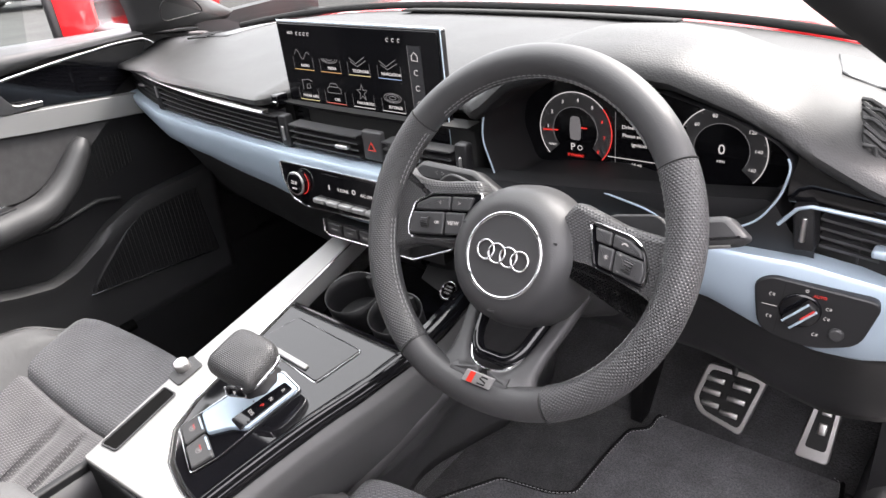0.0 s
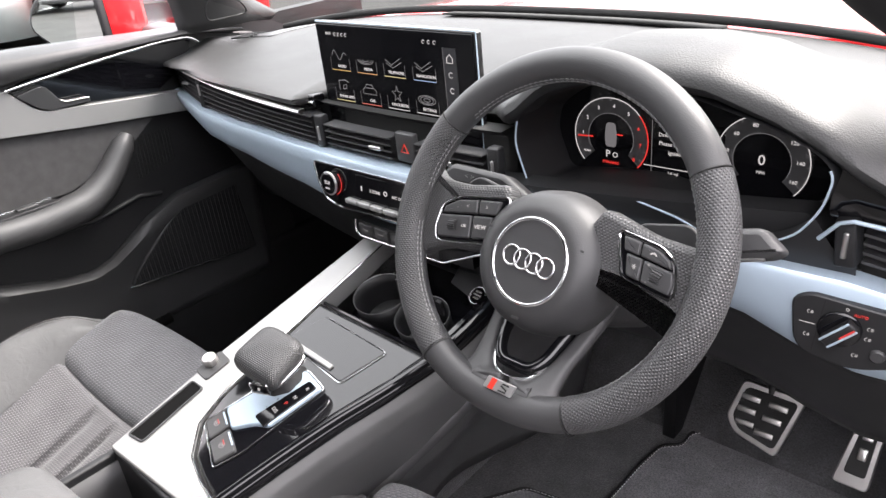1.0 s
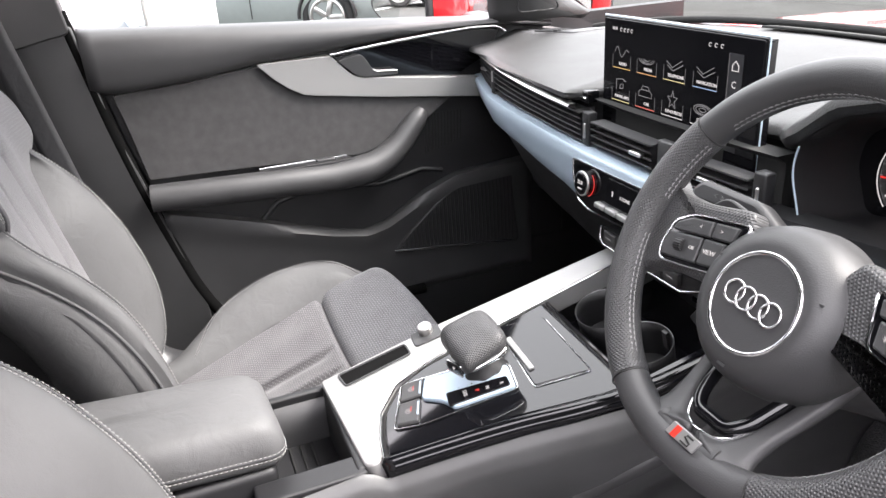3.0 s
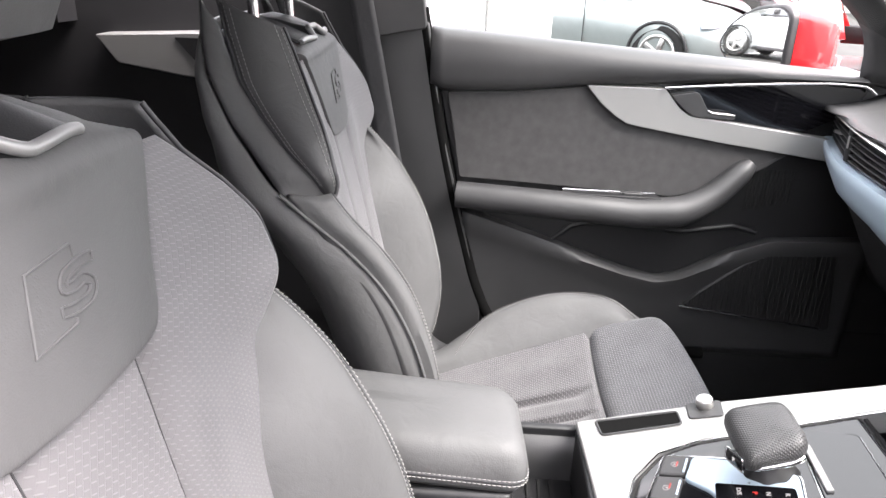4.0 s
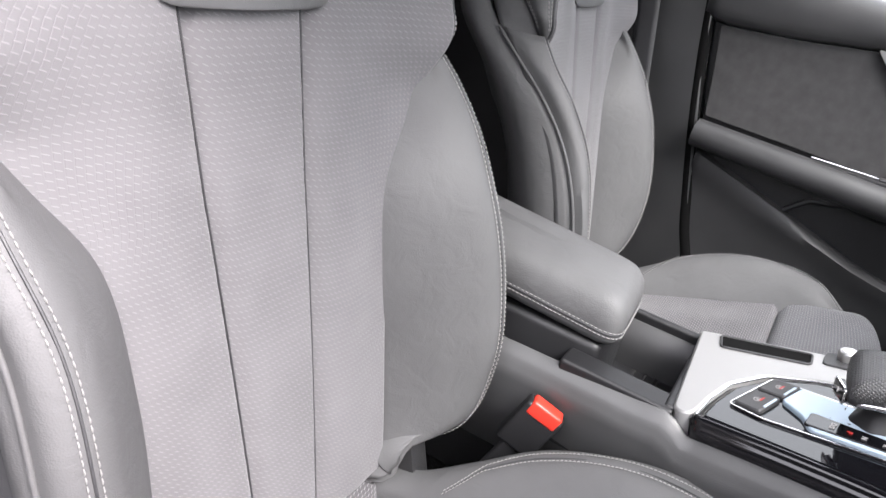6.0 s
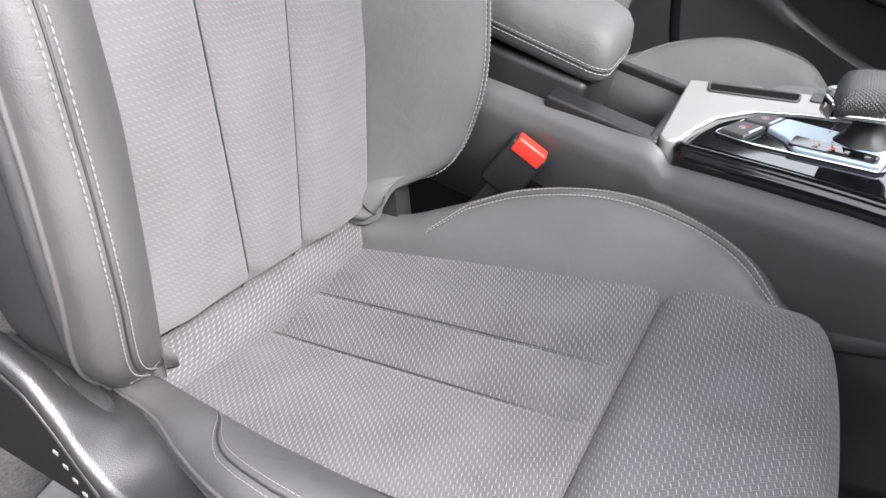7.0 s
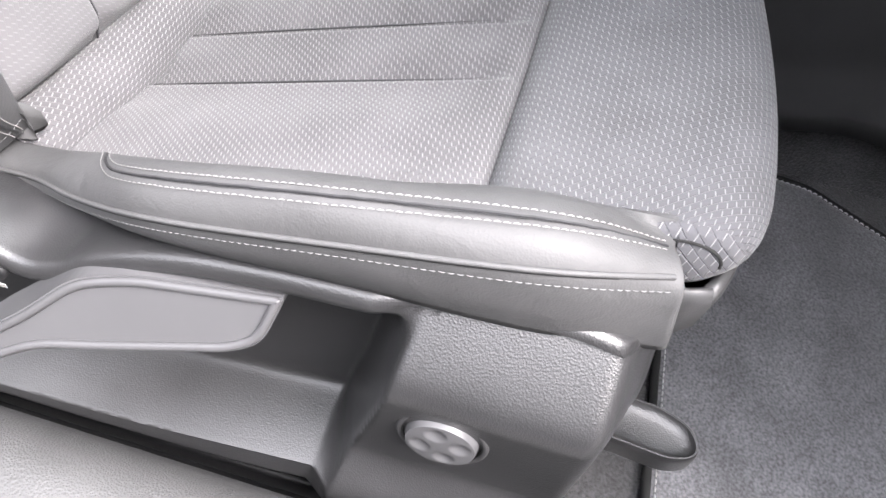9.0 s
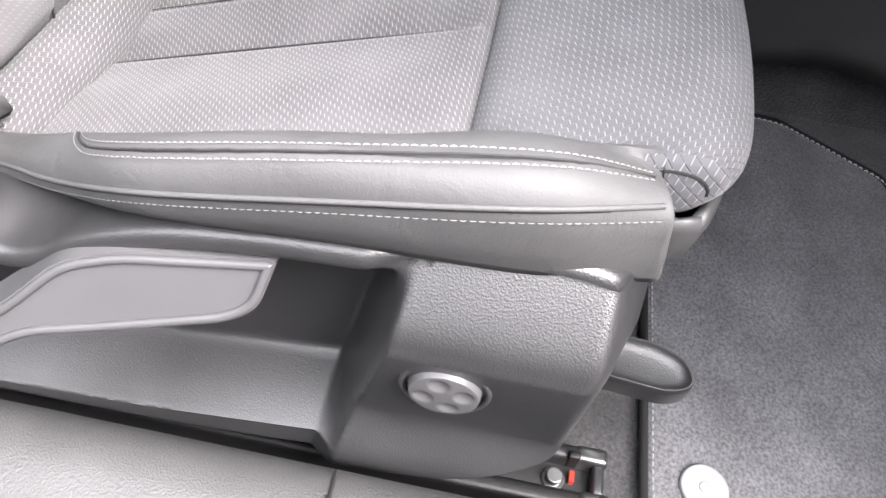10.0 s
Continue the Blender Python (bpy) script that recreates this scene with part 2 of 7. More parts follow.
def part(name, bm, mat, parent=None, label="", smooth=True, solid=0.0, bevel=0.0, kind=""):
    """One bmesh as one object under a thing or a part; its points are in world metres."""
    me = bpy.data.meshes.new(name)
    bm.normal_update()
    bm.edges.index_update()
    crisp = [e.index for e in bm.edges if not e.smooth]
    bm.to_mesh(me)
    bm.free()
    ob = new(name, me)
    me.materials.append(mat)
    if smooth:
        me.shade_smooth()
        me.set_sharp_from_angle(angle=radians(50))
        if crisp:
            at = me.attributes.get("sharp_edge") or me.attributes.new("sharp_edge", "BOOLEAN", "EDGE")
            for i in crisp:
                at.data[i].value = True
    if parent:
        ob.parent = parent
        if parent.type == "EMPTY":
            ob.matrix_parent_inverse = Matrix.Translation(-Vector(parent.location))
    if solid:
        s = ob.modifiers.new("solid", "SOLIDIFY")
        s.thickness, s.offset = solid, -1
    if bevel:
        v = ob.modifiers.new("bevel", "BEVEL")
        v.width, v.segments, v.limit_method, v.angle_limit = bevel, 3, "ANGLE", radians(35)
    if label:
        tagged(ob, label)
    if kind:
        tagged(ob, kind=kind)
    return ob


def spline(points, n):
    """n + 1 points on a smooth curve through the given ones."""
    p = np.array(points, float)
    d = np.r_[0, np.cumsum(np.linalg.norm(np.diff(p, axis=0), axis=1) + 1e-9)]
    tang = np.gradient(p, d, axis=0) if len(p) > 2 else np.tile((p[1] - p[0]) / d[1], (2, 1))
    out = []
    for s in np.linspace(0, d[-1], n + 1):
        i = min(max(np.searchsorted(d, s) - 1, 0), len(p) - 2)
        h = d[i + 1] - d[i]
        t = (s - d[i]) / h
        out.append((2 * t**3 - 3 * t**2 + 1) * p[i] + (t**3 - 2 * t**2 + t) * h * tang[i] + (3 * t**2 - 2 * t**3) * p[i + 1] + (t**3 - t**2) * h * tang[i + 1])
    return np.array(out)


def grid(rows, close_u=False, close_v=False, uv=True, flip=False):
    """A quad sheet through rows of points, with its own metres as UV."""
    rows = [np.array(r, float) for r in rows]
    bm = bmesh.new()
    vs = [[bm.verts.new(p) for p in r] for r in rows]
    layer = bm.loops.layers.uv.new("UVMap")
    a = np.array(rows)
    du = np.linalg.norm(np.diff(a, axis=1), axis=2).mean(0)
    dv = np.linalg.norm(np.diff(a, axis=0), axis=2).mean(1)
    U, V = np.r_[0, np.cumsum(du), du.sum() + du[0]], np.r_[0, np.cumsum(dv), dv.sum() + dv[0]]
    nr, nc = len(rows), len(rows[0])
    for i in range(nr if close_v else nr - 1):
        for j in range(nc if close_u else nc - 1):
            c = [(i, j), (i, j + 1), (i + 1, j + 1), (i + 1, j)]
            if flip:
                c.reverse()
            try:
                f = bm.faces.new([vs[q % nr][w % nc] for q, w in c])
            except ValueError:
                continue
            for lp, (q, w) in zip(f.loops, c):
                lp[layer].uv = (U[w], V[q])
    return bm


def sheet(fn, u0, u1, nu, v0, v1, nv, flip=False):
    return grid([[fn(u, v) for u in np.linspace(u0, u1, nu + 1)] for v in np.linspace(v0, v1, nv + 1)], flip=flip)


def tube(points, r, seg=10, close=False, flat=1.0):
    """A round bar along a line of points; r a number or one for each point."""
    p = np.array(points, float)
    n = len(p)
    rr = [float(r)] * n if np.isscalar(r) else [float(q) for q in r]
    bm = bmesh.new()
    rings, side = [], None
    for i in range(n):
        a, b = (p[(i - 1) % n], p[(i + 1) % n]) if close else (p[max(i - 1, 0)], p[min(i + 1, n - 1)])
        t = Vector(b - a).normalized()
        if side is None:
            side = t.orthogonal().normalized()
        side = (side - t * side.dot(t)).normalized()
        up = t.cross(side)
        rings.append([bm.verts.new(Vector(p[i]) + rr[i] * (math.cos(k) * side + flat * math.sin(k) * up)) for k in np.linspace(0, 2 * math.pi, seg, endpoint=False)])
    layer = bm.loops.layers.uv.new("UVMap")
    along = np.r_[0, np.cumsum(np.linalg.norm(np.diff(p, axis=0), axis=1)), 0]
    along[-1] = along[-2] + np.linalg.norm(p[0] - p[-1])
    girth = 2 * math.pi * max(rr) / seg
    for i in range(n if close else n - 1):
        for j in range(seg):
            f = bm.faces.new((rings[i][j], rings[i][(j + 1) % seg], rings[(i + 1) % n][(j + 1) % seg], rings[(i + 1) % n][j]))
            for lp, q in zip(f.loops, ((j, i), (j + 1, i), (j + 1, i + 1), (j, i + 1))):
                lp[layer].uv = (q[0] * girth, along[q[1]])
    if not close:
        bm.faces.new(list(reversed(rings[0])))
        bm.faces.new(rings[-1])
    return bm


def stitches(points, step=0.006, length=0.0045, r=0.0005, lift=0.0002, up=(0, 0, 1)):
    """A row of short threads along a line, in one mesh."""
    p = np.array(points, float)
    d = np.r_[0, np.cumsum(np.linalg.norm(np.diff(p, axis=0), axis=1))]
    verts, faces = [], []
    up = Vector(up).normalized()
    at = lambda s: Vector([np.interp(s, d, p[:, k]) for k in range(3)])  # noqa: E731
    for s in np.arange(0, d[-1] - length, step):
        a, b = at(s), at(s + length)
        t = (b - a).normalized()
        side = t.cross(up).normalized() * r
        h = up * r
        mid = (a + b) / 2 + up * (lift + r)
        for c, w in ((a, 0.5), (mid, 1.0), (b, 0.5)):
            k = len(verts)
            verts += [c + side * w, c + h * w * 1.6, c - side * w, c - h * w]
            if c is not a:
                for j in range(4):
                    faces.append((k - 4 + j, k - 4 + (j + 1) % 4, k + (j + 1) % 4, k + j))
    me = bmesh.new()
    vs = [me.verts.new(v) for v in verts]
    for f in faces:
        me.faces.new([vs[i] for i in f])
    return me


def block(x0, x1, y0, y1, z0, z1, m=None, r=0.0, seg=3):
    """A box with rounded edges, between two corners, laid by m."""
    bm = bmesh.new()
    bmesh.ops.create_cube(bm, size=1)
    bmesh.ops.transform(bm, matrix=Matrix.LocRotScale(((x0 + x1) / 2, (y0 + y1) / 2, (z0 + z1) / 2), None, (x1 - x0, y1 - y0, z1 - z0)), verts=bm.verts)
    if r:
        bmesh.ops.bevel(bm, geom=bm.edges[:], offset=r, segments=seg, profile=0.5, affect="EDGES")
    if m is not None:
        bmesh.ops.transform(bm, matrix=m, verts=bm.verts)
    return bm


def rounded(points, r, seg=5):
    """A polygon's outline with its corners rounded."""
    out, n = [], len(points)
    rs = [r] * n if np.isscalar(r) else r
    for i in range(n):
        a, b, c = (Vector(points[(i + k) % n]) for k in (-1, 0, 1))
        q = min(rs[i], (a - b).length * 0.48, (c - b).length * 0.48)
        s, e = b + (a - b).normalized() * q, b + (c - b).normalized() * q
        for k in np.linspace(0, 1, seg + 1):
            out.append(s * (1 - k) ** 2 + 2 * b * k * (1 - k) + e * k**2)
    return out


def plate(outline, d0, d1, m, r=0.0):
    """A 2D outline raised from d0 to d1 along the third axis of m; edges of the raised face rounded by r."""
    bm = bmesh.new()
    base = [bm.verts.new((p[0], p[1], d0)) for p in outline]
    levels = [base]
    turn = 1 if sum(p[0] * q[1] - q[0] * p[1] for p, q in zip(outline, list(outline[1:]) + [outline[0]])) > 0 else -1
    steps = [(0.0, d1 - r), (0.3 * r, d1 - 0.3 * r), (r, d1)] if r else [(0.0, d1)]
    n = len(outline)
    for inset, d in steps:
        ring = []
        for i, p in enumerate(outline):
            a, b = Vector(outline[i - 1]), Vector(outline[(i + 1) % n])
            t = (b - a).normalized()
            nrm = Vector((-t.y, t.x)) * turn
            q = Vector(p) + nrm * inset
            ring.append(bm.verts.new((q.x, q.y, d)))
        levels.append(ring)
    for lo, hi in zip(levels, levels[1:]):
        for i in range(n):
            bm.faces.new((lo[i], lo[(i + 1) % n], hi[(i + 1) % n], hi[i]))
    cap = bm.faces.new(levels[-1])
    bm.faces.new(list(reversed(base)))
    for e in cap.edges:
        e.smooth = False
    layer = bm.loops.layers.uv.new("UVMap")
    for f in bm.faces:
        for lp in f.loops:
            lp[layer].uv = lp.vert.co.xy
    bmesh.ops.transform(bm, matrix=m, verts=bm.verts)
    bmesh.ops.recalc_face_normals(bm, faces=bm.faces)
    return bm


def disc(r, d0, d1, m, seg=40, bev=0.0):
    return plate([(r * math.cos(k), r * math.sin(k)) for k in np.linspace(0, 2 * math.pi, seg, endpoint=False)], d0, d1, m, bev)


def ring(r, tube_r, m, seg=48, a0=0.0, a1=360.0, flat=1.0):
    full = a1 - a0 >= 360
    ks = np.radians(np.linspace(a0, a1, seg, endpoint=not full))
    bm = tube([(r * math.cos(k), r * math.sin(k), 0) for k in ks], tube_r, 8, full, flat)
    bmesh.ops.transform(bm, matrix=m, verts=bm.verts)
    return bm


def writing(name, body, size, m, mat, parent, depth=0.0003):
    """Words as a thin mesh, centred at m, reading along its x."""
    cu = bpy.data.curves.new(name, "FONT")
    cu.body, cu.size, cu.align_x, cu.align_y, cu.extrude, cu.resolution_u = body, size, "CENTER", "CENTER", depth, 2
    ob = bpy.data.objects.new("temp", cu)
    me = bpy.data.meshes.new_from_object(ob)
    bpy.data.objects.remove(ob)
    bm = bmesh.new()
    bm.from_mesh(me)
    bpy.data.meshes.remove(me)
    bmesh.ops.transform(bm, matrix=m, verts=bm.verts)
    return part(name, bm, mat, parent, smooth=False)


def merge(*bms):
    """Several bmeshes in one."""
    out = bmesh.new()
    for b in bms:
        me = bpy.data.meshes.new("m")
        b.to_mesh(me)
        b.free()
        out.from_mesh(me)
        bpy.data.meshes.remove(me)
    return out


def frame_at(origin, right, up):
    """A placing whose x runs to the right, y up and z towards the viewer."""
    x = Vector(right).normalized()
    z = x.cross(Vector(up)).normalized()
    y = z.cross(x)
    return Matrix.Translation(origin) @ Matrix((x, y, z)).transposed().to_4x4()


def smooth_step(a, b, x):
    t = min(max((x - a) / (b - a), 0.0), 1.0)
    return t * t * (3 - 2 * t)


def lerp(x, xs, ys):
    return float(np.interp(x, xs, ys))


# ---- seats ----
def back_y(z):
    return -0.53 - 0.232 * (z - 0.42)


def cushion_z(y):
    return 0.388 + 0.32 * (y + 0.52)


def dished(outline, d0, d1, d2, m):
    """An outline raised to a rim at d1 with a shallow hollow at d2 inside it."""
    c = Vector((sum(p[0] for p in outline) / len(outline), sum(p[1] for p in outline) / len(outline)))
    far = max((Vector(p) - c for p in outline), key=lambda v: v.length)
    ax = far.normalized() * (1 if far.x > 0 else -1)
    ay = Vector((-ax.y, ax.x))
    flat = [((Vector(p) - c).dot(ax), (Vector(p) - c).dot(ay)) for p in outline]
    hx, hy = max(abs(q[0]) for q in flat), max(abs(q[1]) for q in flat)
    steps = ((0, d0), (0, d1 - 0.006), (0.001, d1 - 0.002), (0.0025, d1), (0.004, d1), (0.0055, d1 - 0.0015), (0.008, d1 * 0.4 + d2 * 0.6), (0.012, d2 + 0.0006), (0.018, d2))
    rows = []
    for inset, d in steps:
        inset = min(inset, hy * 0.98)
        sx, sy = 1 - inset / hx, 1 - inset / hy
        rows.append([m @ Vector((*(c + ax * q[0] * sx + ay * q[1] * sy), d)) for q in flat])
    bm = grid(rows, close_u=True)
    bm.verts.ensure_lookup_table()
    bm.faces.new([bm.verts[len(bm.verts) - len(outline) + i] for i in range(len(outline))])
    return bm


def on_section(sec, k, off):
    """The place on a section's curve at a distance off along it from its k-th point."""
    fine = spline(sec, 400)
    d = np.r_[0, np.cumsum(np.linalg.norm(np.diff(fine, axis=0), axis=1))]
    i = int(np.argmin(np.linalg.norm(fine - np.array(sec[k]), axis=1)))
    return np.array([np.interp(d[i] + off, d, fine[:, a]) for a in range(3)])


def seat(name, cx, side, label):
    """A sports seat round the middle line cx; side: +1 where its outer flank lies towards +x."""
    t = thing(name, label, "car seat", "front seats", at=(cx, -0.35, 0.2))

    # cushion
    def half(y):
        return lerp(y, (-0.56, -0.42, -0.196, -0.1), (0.15, 0.165, 0.183, 0.19))

    def middle(u, y):
        w = half(y)
        s = u * w
        z = cushion_z(y) + 0.022 * (s / 0.18) ** 2
        seam = lerp(y, (-0.52, -0.2), (0.037, 0.039))
        along = smooth_step(-0.6, -0.555, y) * (1 - smooth_step(-0.24, -0.2, y))
        for c in (-seam - 0.021 * side, seam - 0.021 * side):
            z -= 0.015 * along * math.exp(-(((s - c) / (0.0035 if s * side > c * side else 0.022)) ** 2))
            z += 0.003 * along * math.exp(-(((abs(s) - seam - 0.05) / 0.04) ** 2))
        z -= 0.012 * math.exp(-(((y + 0.194) / 0.006) ** 2))
        z -= 0.03 * smooth_step(-0.516, -0.545, y)
        return (cx + s, y, z)

    part("cushion_middle", sheet(middle, -1, 1, 150, -0.575, -0.194, 70), M["cloth"], t, "grey woven cloth middle panel", solid=0.003)
    for c in (-1, 1):
        ln = [middle((c * lerp(y, (-0.52, -0.2), (0.037, 0.039)) - 0.021 * side) / half(y), y) for y in np.linspace(-0.56, -0.225, 40)]
        # dark cord along each seam carries the groove's shade in its colour
        part("seam", tube([(p[0], p[1], p[2] + 0.0125 * smooth_step(-0.6, -0.555, p[1]) * (1 - smooth_step(-0.24, -0.2, p[1])) - 0.0006) for p in ln], np.interp(np.linspace(0, 1, 40), (0, 0.35, 0.7, 1), (0.0001, 0.0009, 0.0009, 0.0001)), 6), M["leather_dark"], t, "sewn seam")
    prof = spline([(-0.195, 0.482), (-0.185, 0.497), (-0.16, 0.51), (-0.12, 0.524), (-0.08, 0.534), (-0.05, 0.536), (-0.03, 0.527), (-0.017, 0.508), (-0.017, 0.49), (-0.026, 0.476)], 34)

    def front(u, k):
        y, z = prof[int(round(k))]
        s = u * 0.187
        far = smooth_step(0, 34, k)
        bow = 0.029 * u * u + 0.008 * abs(u) ** 10
        return (cx + s, y - bow * far, z + 0.02 * u * u * (1 - far) + 0.034 * far**4 * u * u - 0.01 * abs(u) ** 10 * far * (1 - far**4))

    part("thigh_support", sheet(front, -1, 1, 40, 0, 34, 34), M["rib"], t, "grey ribbed cloth thigh support", solid=0.02)
    for sd in (-1, 1):
        hub = Vector((cx + sd * 0.19, -0.1, 0.505))
        rows = []
        for k in range(35):
            a = Vector(front(sd, k))
            rows.append([a.lerp(hub, q) + Vector((sd * 0.006 * math.sin(q * math.pi) ** 0.6, 0, 0)) for q in np.linspace(0, 1, 9)])
        cap = grid(rows, flip=sd < 0)
        for f in cap.faces:  # the cloth lies flat on the end
            for lp in f.loops:
                lp[cap.loops.layers.uv.verify()].uv = (lp.vert.co.z, lp.vert.co.y)
        part("thigh_end", cap, M["rib"], t, "ribbed cloth end of the thigh support", solid=0.004)
        part("seam", tube([Vector(front(sd, k)).lerp(hub, 0.22) + Vector((sd * 0.0045, 0, 0)) for k in range(3, 31)], 0.001, 6), M["rubber"], t, "sewn seam")

    def pan(u, k):
        dy, z = ((0.0, 0.512), (0.003, 0.5), (0.0, 0.48), (-0.012, 0.464), (-0.035, 0.452), (-0.1, 0.445))[int(round(k))]
        return (cx + u * 0.198, -0.022 - 0.032 * u * u - 0.006 * abs(u) ** 10 + dy, z - 0.018 * (1 - u * u))

    part("thigh_pan", sheet(pan, -1, 1, 30, 0, 5, 5), M["flank"], t, "dark grey plastic pan under the thigh support", solid=0.006)
    for sd in (-1, 1):
        rear = Vector((cx + sd * 0.2, -0.12, 0.5))
        ends = [[Vector(pan(sd, k)).lerp(rear, q) + Vector((sd * 0.003 * math.sin(math.pi * q), 0, 0)) for q in np.linspace(0, 1, 6)] for k in range(6)]
        part("pan_end", grid(ends, flip=sd < 0), M["flank"], t, "closed end of the pan", solid=0.003)
    ys = (-0.57, -0.5, -0.44, -0.38, -0.25, -0.14, -0.095)
    crest = [(0.166, 0.426), (0.176, 0.44), (0.2, 0.476), (0.23, 0.515), (0.246, 0.56), (0.228, 0.5645), (0.203, 0.541)]
    pipe = [(0.182, 0.42), (0.188, 0.434), (0.217, 0.464), (0.243, 0.497), (0.257, 0.538), (0.248, 0.553), (0.224, 0.543)]
    low = [(0.178, 0.4), (0.186, 0.418), (0.21, 0.444), (0.234, 0.468), (0.246, 0.492), (0.24, 0.491), (0.224, 0.483)]
    if side < 0:
        crest = crest[:-2] + [(0.224, 0.556), (0.198, 0.528)]
        pipe = pipe[:-2] + [(0.248, 0.545), (0.222, 0.524)]
    for sd in (side, -side):
        secs = []
        if sd != side:
            crest, pipe = crest[:-2] + [(0.224, 0.557), (0.2, 0.535)], pipe[:-1] + [(0.222, 0.522)]
        for y, b, c, d in zip(ys, crest, pipe, low):
            w = half(y) - 0.012
            edge = cushion_z(y) + 0.014
            mid = ((w + b[0] - 0.012) / 2, (edge + b[1]) / 2 + 0.006)
            lead = (0, 0, 0, 0, 0, 0.002, 0.004, 0.008, 0.014) if y > -0.1 else (0,) * 9
            secs.append([(cx + sd * q[0], y + e, q[1]) for e, q in zip(lead, ((w - 0.01, edge - 0.02), (w, edge), mid, (b[0] - 0.014, b[1] - 0.004), b, ((b[0] + c[0]) / 2 + 0.003, (b[1] + c[1]) / 2 + 0.003), c, ((c[0] + d[0]) / 2 + 0.004, (c[1] + d[1]) / 2), d))])
        fine = [spline(s, 24) for s in secs]
        cols = [spline([f[k] for f in fine], 40) for k in range(25)]
        body_rows = [[c[r] for c in cols] for r in range(41)]
        hub = np.array((cx + sd * 0.212, -0.082, 0.522))
        for q, dy in ((0.02, 0.003), (0.06, 0.0052), (0.14, 0.006), (0.3, 0.0064), (0.6, 0.0064), (0.97, 0.0064)):
            body_rows.append([np.array((p[0] * (1 - q) + hub[0] * q, p[1] + dy - 0.3 * q * (p[1] + 0.095), p[2] * (1 - q) + hub[2] * q)) for p in body_rows[40]])
        part("cushion_bolster", grid(body_rows, flip=sd < 0), M["leather"], t, "grey leather side bolster with pale twin stitching", solid=0.012)
        # twin rows and the fold between them leave the cloth's edge and swing out to the crest
        inward = 0.013 if sd != side and side > 0 else 0.0  # seen over the seat, the far rows lie inside the crest
        for off in (-0.005, 0.0, 0.005):
            line = []
            for sec in np.array([spline([p[k] for p in secs], 120) for k in range(9)]).transpose(1, 0, 2):
                if sec[4][1] < -0.452:
                    continue
                reach = np.linalg.norm(sec[4] - sec[3]) + np.linalg.norm(sec[3] - sec[2]) + 0.4 * np.linalg.norm(sec[2] - sec[1])
                turn = (1 - smooth_step(-0.47, -0.38, sec[4][1])) ** 2
                line.append(on_section(sec, 4, off * (1 - 0.75 * turn) - max(reach * turn, inward)))
            if off:
                part("stitching", stitches([p + np.array((sd * 0.0003, 0, 0.0008) if not inward else (-sd * 0.0012, 0, 0.0026)) for p in spline(line, 120)], 0.0045, 0.0034, 0.0007 if inward else 0.00036, 0.0, up=(-0.1 * sd, 0, 1)), M["thread"], t, "row of pale thread", kind="stuff")
            else:
                part("seam", tube(line, 0.0009, 6), M["leather_dark"], t, "folded seam")
        line = spline([on_section(p, 6, 0) for p in secs], 60)
        part("piping", tube([p + np.array((sd * 0.0006, 0, 0.0004)) for p in line], 0.0016, 8), M["leather"], t)
        part("seam", tube([p + np.array((sd * 0.0004, 0, -0.0018)) for p in line], 0.0009, 6), M["rubber"], t, "dark joint under the piping")
        q = (pipe[-1], low[-1])
        front_line = [(cx + sd * (q[0][0] * (1 - k) + q[1][0] * k + 0.001), -0.0885 + 0.014 * k, (q[0][1] - 0.006) * (1 - k) + (q[1][1] + 0.004) * k) for k in np.linspace(0, 1, 8)]
        line = [p + np.array((sd * 0.0012, 0, 0)) for p in spline([on_section(p, 6, 0.007) for p in secs], 60) if p[1] > -0.48]
        part("stitching", stitches(line, 0.0045, 0.0032, 0.0003, 0.0, up=(sd, 0.3, 0.3)), M["seam_thread"], t, "row of grey thread", kind="stuff")
        part("stitching", stitches(front_line, 0.0045, 0.0032, 0.0003, 0.0, up=(sd, 0.3, 0.0)), M["seam_thread"], t, "row of grey thread", kind="stuff")
    # cushion pan and flank
    part("seat_pan", block(cx - 0.2, cx + 0.2, -0.56, -0.062, 0.29, 0.425, Matrix.Translation((0, -0.1, 0.37)) @ Matrix.Rotation(0.16, 4, "X") @ Matrix.Translation((0, 0.1, -0.37)), 0.03), M["plastic"], t)
    rim_y = (-0.6, -0.55, -0.524, -0.49, -0.468, -0.44, -0.414, -0.36, -0.295, -0.21, -0.15, -0.105, -0.076)
    rim_z = (0.496, 0.486, 0.467, 0.436, 0.426, 0.434, 0.452, 0.475, 0.488, 0.496, 0.504, 0.5, 0.486)
    rim = spline(list(zip(rim_y, rim_z)), 120)
    bot = spline([(-0.6, 0.262), (-0.5, 0.265), (-0.4, 0.268), (-0.3, 0.275), (-0.2, 0.292), (-0.135, 0.31), (-0.1, 0.33), (-0.084, 0.36)], 60)

    def soft_above(x, a):
        """How far x lies above a, rounded at the turn."""
        return (x - a + math.hypot(x - a, 0.004)) / 2

    def flank(u, v):
        y = -0.6 + 0.524 * u
        zr = lerp(y, rim[:, 0], rim[:, 1])
        yb, zb = lerp(u * 60, range(61), bot[:, 0]), lerp(u * 60, range(61), bot[:, 1])
        zin = lerp(y, (-0.6, -0.5, -0.45, -0.395, -0.35, -0.29, -0.2, -0.15), (0.424, 0.428, 0.44, 0.456, 0.464, 0.482, 0.494, 0.503)) if y < -0.15 else zr - 0.001
        pull = 0.05 * smooth_step(-0.108, -0.074, y) ** 2
        out = lerp(y, (-0.6, -0.235, -0.205), (0.252, 0.252, 0.242)) - pull
